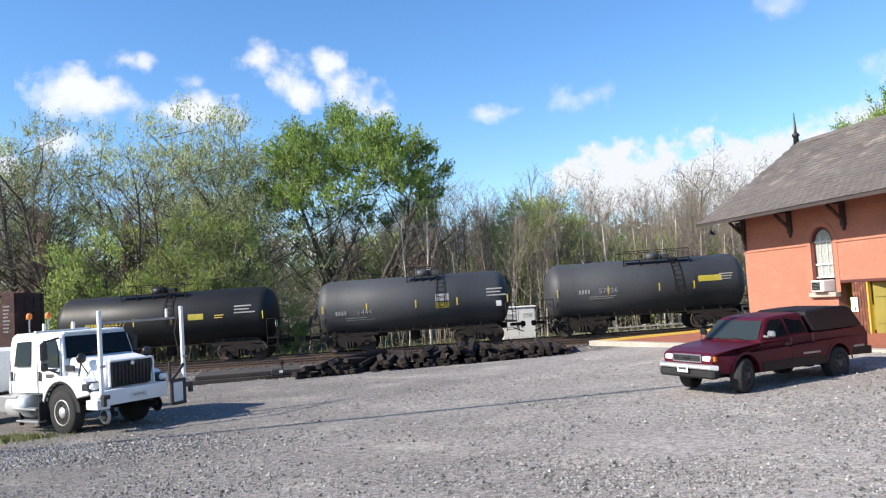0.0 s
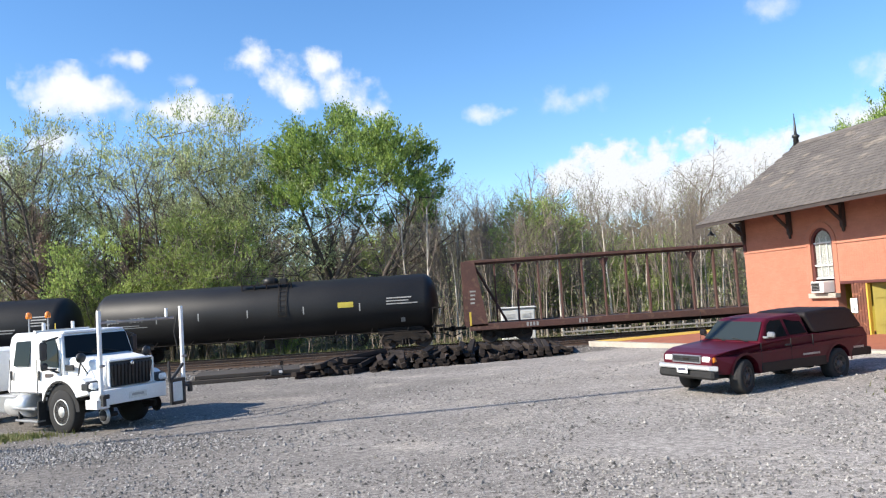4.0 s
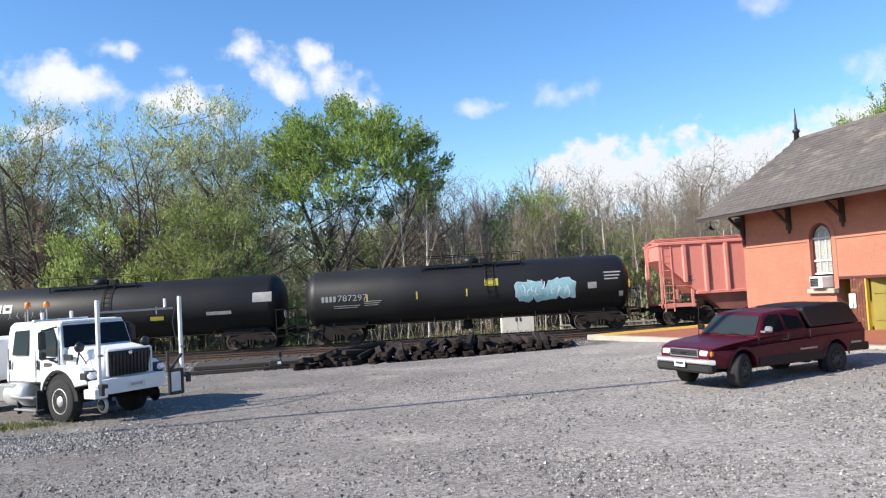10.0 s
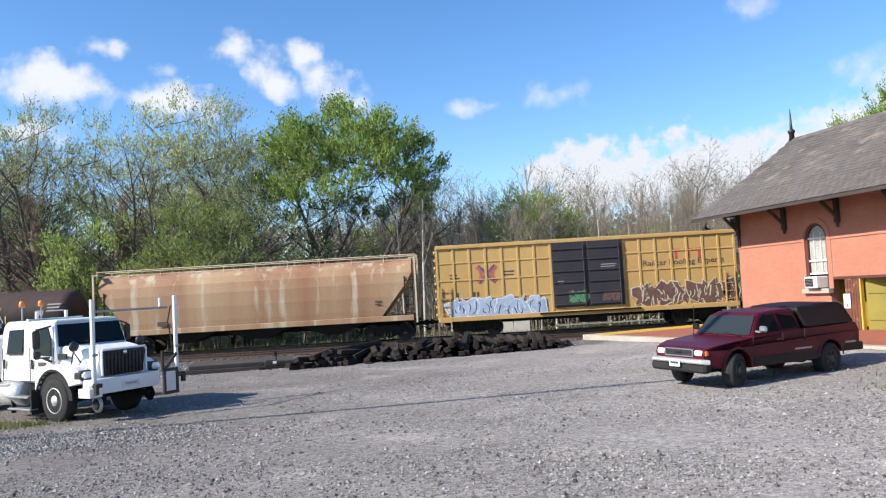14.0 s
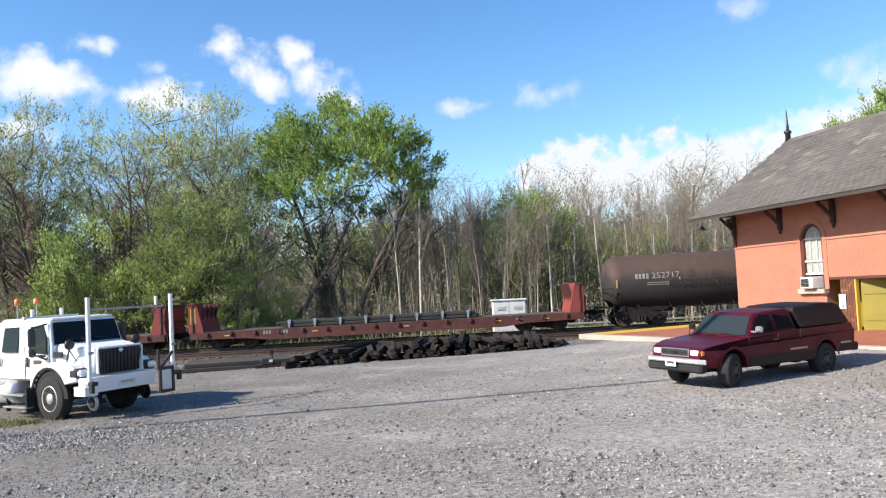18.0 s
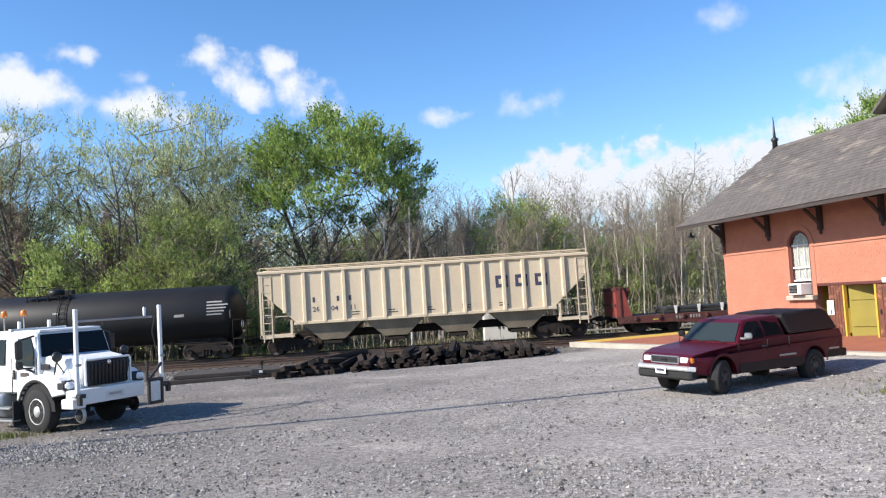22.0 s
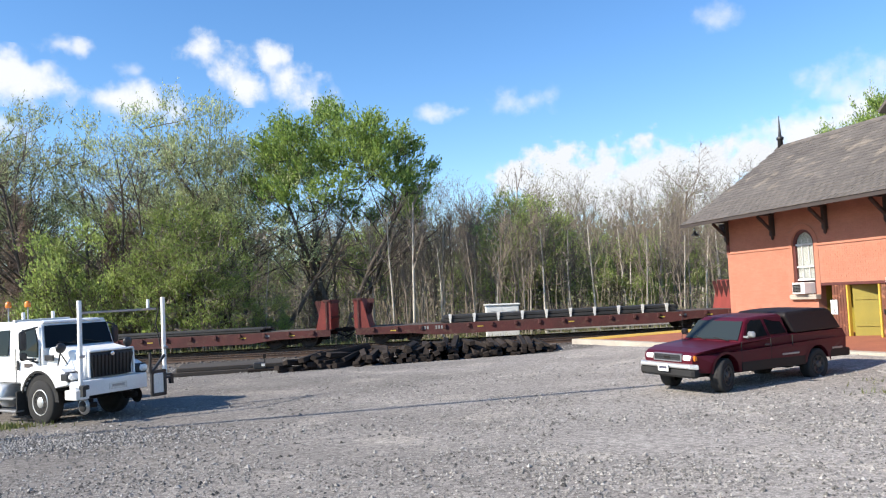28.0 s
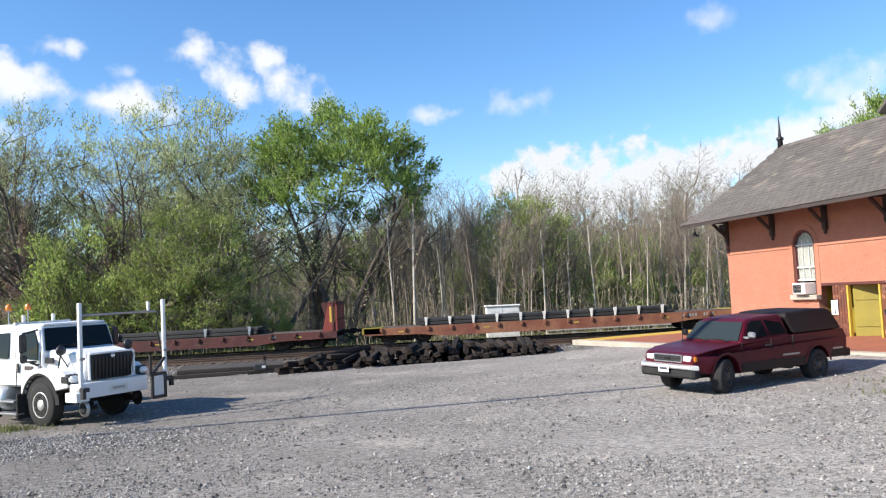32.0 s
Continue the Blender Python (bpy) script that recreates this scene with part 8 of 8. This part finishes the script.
def clutter():
    rng = random.Random(4)
    # a stack of flat crossing panels
    st = thing("panel_stack", "low stack of weathered grey crossing panels on gravel", "panels", m=pose(-8.9, 31.6, ground_z(-8.9, 31.6), 0, 0, 14))
    for i in range(2):
        part("panel", Geo().box((0.05 * i, 0.08 * i, 0.08 + 0.165 * i), (4.3 - 0.2 * i, 2.3, 0.16), b=0.02), "panel", st)
    # small dark switch machine
    sw = thing("switch_stand", "small black railway switch stand beside the siding", "switch stand", m=pose(-7.35, 30.6, ground_z(-7.35, 30.6), 0, 0, 12))
    part("base", Geo().box((0, 0, 0.06), (1.1, 0.5, 0.12), b=0.02), "tie", sw)
    part("gear_box", Geo().box((-0.1, 0, 0.24), (0.5, 0.36, 0.26), b=0.04), "black_gloss", sw)
    part("mast", Geo().tube((0.1, 0, 0.12), (0.1, 0, 0.62), 0.03, n=8), "black_gloss", sw)
    part("lever", Geo().tube((-0.3, -0.1, 0.3), (-0.62, -0.2, 0.16), 0.025, n=6), "black_gloss", sw)
    part("target", Geo().box((0.1, -0.02, 0.6), (0.12, 0.02, 0.16)), "under", sw)
    part("tag", Geo().box((0.05, -0.19, 0.28), (0.14, 0.01, 0.1)), "white_dirty", sw)
    # signal cabinet across the tracks
    x, y = 3.35, 46.0
    cb = thing("signal_cabinet", "pale grey steel railway signal cabinet with double doors", "cabinet", m=pose(x, y, ground_z(x, y)))
    h = 2.22
    part("body", Geo().box((0, 0, h / 2 + 0.1), (1.95, 1.2, h - 0.2), b=0.02), "cabinet", cb)
    part("roof", Geo().box((0, 0, h + 0.05), (2.1, 1.36, 0.1), b=0.03), "cabinet", cb)
    part("plinth", Geo().box((0, 0, 0.05), (1.9, 1.15, 0.3)), "concrete", cb)
    for s in (-0.48, 0.48):
        d = part("door", Geo().box((s, -0.62, h / 2 + 0.1), (0.92, 0.04, h - 0.4), b=0.01), "cabinet", cb)
        part("handle", Geo().box((s * 0.25, -0.66, 1.2), (0.05, 0.05, 0.22), b=0.01), "black_gloss", d)
        for k in range(4):
            part("louvre", Geo().box((s, -0.65, 1.7 + 0.07 * k), (0.5, 0.03, 0.03)), "cabinet", d)
    # low pale fence across the tracks
    fe = thing("fence", "low weathered pale post and rail fence", "fence")
    post = Geo().box((0, 0, 0.3), (0.08, 0.08, 0.8), b=0.01).mesh("post", M["fence_grey"])
    for i in range(24):
        fx = 6.0 + i * 0.78
        part("post", post, None, fe, "", pose(fx, 45.6, ground_z(fx, 45.6) + 0.02 + rng.uniform(-0.04, 0.04), 0, rng.uniform(-2, 2), 0))
    for z in (0.32, 0.56):
        part("rail", Geo().add([(5.9, 45.56, ground_z(5.9, 45.6) + z), (24.2, 45.56, ground_z(24.2, 45.6) + z), (24.2, 45.56, ground_z(24.2, 45.6) + z + 0.09), (5.9, 45.56, ground_z(5.9, 45.6) + z + 0.09), (5.9, 45.52, ground_z(5.9, 45.6) + z), (24.2, 45.52, ground_z(24.2, 45.6) + z), (24.2, 45.52, ground_z(24.2, 45.6) + z + 0.09), (5.9, 45.52, ground_z(5.9, 45.6) + z + 0.09)],
                             [(0, 1, 2, 3), (4, 7, 6, 5), (0, 4, 5, 1), (3, 2, 6, 7), (0, 3, 7, 4), (1, 5, 6, 2)]), "fence_grey", fe)
    # window air conditioner
    s0, s1, zb, zt = WIN
    ac = thing("air_conditioner", "white window air conditioner with dark grille", "air conditioner", m=DEPOT)
    cx = (s0 + s1) / 2
    part("case", Geo().box((cx + 0.04, WALL - 0.1, zb + 0.24), (0.62, 0.56, 0.42), b=0.025), "white", ac)
    part("grille", Geo().box((cx - 0.02, WALL - 0.385, zb + 0.24), (0.4, 0.02, 0.3), b=0.006), "under", ac)
    for i in range(6):
        part("slat", Geo().box((cx - 0.02, WALL - 0.399, zb + 0.11 + i * 0.052), (0.38, 0.012, 0.014)), "steel", ac)
    part("filler", Geo().box((cx + 0.02, WALL + 0.13, zb + 0.24), (s1 - s0 - 0.2, 0.04, 0.44)), "brick_trim", ac)
    # a cable high overhead, out of view, whose shadow crosses the lot
    lift = SUN_TO * (9.5 / SUN_TO.z)
    p0, p1 = Vector((-5.2, 17.14, 0)) + lift, Vector((4.88, 18.82, 0)) + lift
    d = (p1 - p0).normalized()
    e0, e1 = p0 - d * 26, p1 + d * 30
    for e in (e0, e1):
        po = thing("utility_pole", "tall weathered wooden utility pole", "pole", "utility poles", m=pose(e.x, e.y, ground_z(e.x, e.y)))
        part("shaft", Geo().tube((0, 0, -0.5), (0, 0, e.z - ground_z(e.x, e.y) + 0.6), 0.15, 0.11, n=10), "track_tie", po)
        part("insulator", Geo().lathe([(0, 0.05), (0.08, 0.08), (0.14, 0.04)], "z", 10, (0, -0.14, e.z - ground_z(e.x, e.y) - 0.05)), "concrete", po)
    solid("overhead_cable", Geo().tube(e0, e1, 0.085, n=8), "black", "black overhead cable strung between two poles", "cable")


clutter()


def loose_stones():
    """Loose stones on the lot, thicker in some patches."""
    rng = random.Random(2)
    g = Geo()

    def stone(x, y, r):
        z = ground_z(x, y)
        a = rng.uniform(0, 6.28)
        k = len(g.v)
        ca, sa = math.cos(a), math.sin(a)
        for px, py, pz in ((1, 0, 0), (0, 1, 0.1), (-1, 0, -0.05), (0, -1, 0), (0.2, 0.1, 0.8)):
            q = rng.uniform(0.7, 1.2) * r
            g.v.append((x + (px * ca - py * sa) * q, y + (px * sa + py * ca) * q, z + pz * q + 0.15 * r))
        g.f += [(k, k + 1, k + 4), (k + 1, k + 2, k + 4), (k + 2, k + 3, k + 4), (k + 3, k, k + 4)]
        g.s += [False] * 4

    n = 0
    while n < 40000:
        y = 7.5 + 22 * rng.random() ** 2.0
        x = rng.uniform(-0.66, 0.66) * y
        w = 0.42 + 1.3 * noise.noise(Vector((x * 0.3, y * 0.45, 3.3))) + 0.5 * noise.noise(Vector((x * 1.1, y * 1.1, 9)))
        if x > 1 and y < 15:
            w += 0.2
        if rng.random() > w:
            continue
        stone(x, y, rng.uniform(0.009, 0.026) * (1 + 0.9 * (rng.random() > 0.9)))
        n += 1
    for cx, cy, sx, sy, k in ((-9.2, 15.6, 3.4, 1.0, 5600), (-6.9, 30.7, 0.9, 0.7, 1200), (-4.6, 31.4, 1.0, 0.9, 700), (-11.6, 30.6, 1.6, 1.0, 1800), (-1.0, 33.6, 6.0, 0.8, 2200), (-9.0, 34.0, 5.0, 1.0, 2500)):
        for i in range(k):
            stone(rng.gauss(cx, sx * 0.6), rng.gauss(cy, sy * 0.6), rng.uniform(0.015, 0.045))
    solid("loose_stones", g, "stone_mix", "loose pale and dark grey crushed stones", "gravel", kind="stuff")
    h = Geo()
    for yy in (TRACK_Y, SIDING_Y):
        for i in range(5200):
            x = rng.uniform(-26, 24)
            dy = rng.uniform(-1.9, 1.9)
            z = GRADE * x + (0.03 if abs(dy) < 1.45 else 0.03 - (abs(dy) - 1.45) * 0.9)
            r = rng.uniform(0.03, 0.07)
            k = len(h.v)
            for px, py, pz in ((1, 0, 0), (0, 1, 0.1), (-1, 0, -0.05), (0, -1, 0), (0.2, 0.1, 0.8)):
                q = rng.uniform(0.7, 1.2) * r
                h.v.append((x + px * q, yy + dy + py * q, z + pz * q))
            h.f += [(k, k + 1, k + 4), (k + 1, k + 2, k + 4), (k + 2, k + 3, k + 4), (k + 3, k, k + 4)]
            h.s += [False] * 4
    solid("track_stones", h, "ballast_mix", "coarse grey brown stones between the rails", "gravel", kind="stuff")


loose_stones()


# ---- bricks, slates and paving, piece by piece ----
def depot_skin():
    rng = random.Random(6)
    s0, s1, zb, zt = WIN
    d0, d1, dz = DOORS
    cx, r = (s0 + s1) / 2, (s1 - s0) / 2 + 0.2
    L, H = 0.215, 0.0745
    brick = Geo().box((0, 0, 0), (L - 0.006, 0.03, H - 0.010)).mesh("brick", M["brick"])
    rest = Geo()
    count = 0
    front = next(o for o in HOUSE.children if o.name.startswith("wall_section"))
    z, row = 0.98, 0
    while z < 5.4:
        x = -0.42 + (L / 2 if row % 2 else L)
        while x < 10.6:
            w = L
            out = (s0 - 0.18 < x + L / 2 and x - L / 2 < s1 + 0.18 and zb - 0.18 < z < zt + 0.05) or ((x - cx) ** 2 + (z - zt) ** 2 < (r + 0.06) ** 2 and z >= zt) or (d0 - L / 2 < x < d1 + L / 2 and z < dz + 0.08) or abs(z - 3.78) < 0.07
            if not out:
                c = (x - L / 2 + w / 2, WALL + 0.011 - rng.uniform(0, 0.003), z)
                if 2.4 < z < 3.75 and 4.9 < x and count < 300:
                    part("brick", brick, None, front, "", pose(*c))
                    count += 1
                else:
                    rest.box(c, (L - 0.006, 0.03, H - 0.010))
            x += L
        z += H
        row += 1
    tagged(part("brick_courses", rest, "brick_mix", front), kind="stuff")
    # slates on the slope towards the lot
    rest, count = Geo(), 0
    slate_v = Geo().box((0, 0, 0), (0.30, 0.30, 0.014)).mesh("slate", M["shingle"])
    k, row = -1.3, 0
    while k < RUN - 1.4:
        z0, z1 = roof_z(k), roof_z(k + 0.25)
        tilt = math.degrees(math.atan2(z1 - z0, 0.25))
        x = -1.2 + (0.16 if row % 2 else 0.0)
        while x < 14.0:
            m = pose(x + 0.15, k + 0.1, roof_z(k + 0.1) + 0.012 + rng.uniform(0, 0.006), tilt - 2.2 + rng.uniform(-0.7, 0.7), 0, rng.uniform(-1.2, 1.2))
            if -1.3 <= k < 0.4 and count < 300:
                part("slate", slate_v, None, ROOF, "", m)
                count += 1
            else:
                rest.box(m.translation, (0.312, 0.30, 0.014), m.to_3x3())
            x += 0.32
        k += 0.21
        row += 1
    tagged(part("slate_courses", rest, "shingle_mix", ROOF), kind="stuff")


depot_skin()


def motions():
    for ob, mid in CARS:
        rows = []
        for t in range(0, 33, 2):
            x = mid + run(t)
            rows.append((t, pose(x, TRACK_Y, RAIL_Z + GRADE * x, 0, -math.degrees(math.atan(GRADE)), 0)))
        walk(ob, rows)
    for ob in CLOUDS:
        walk(ob, [(t, pose(0, 0, 0, 0, 0, 3.7 * t / 32)) for t in (0, 8, 16, 24, 32)])


motions()
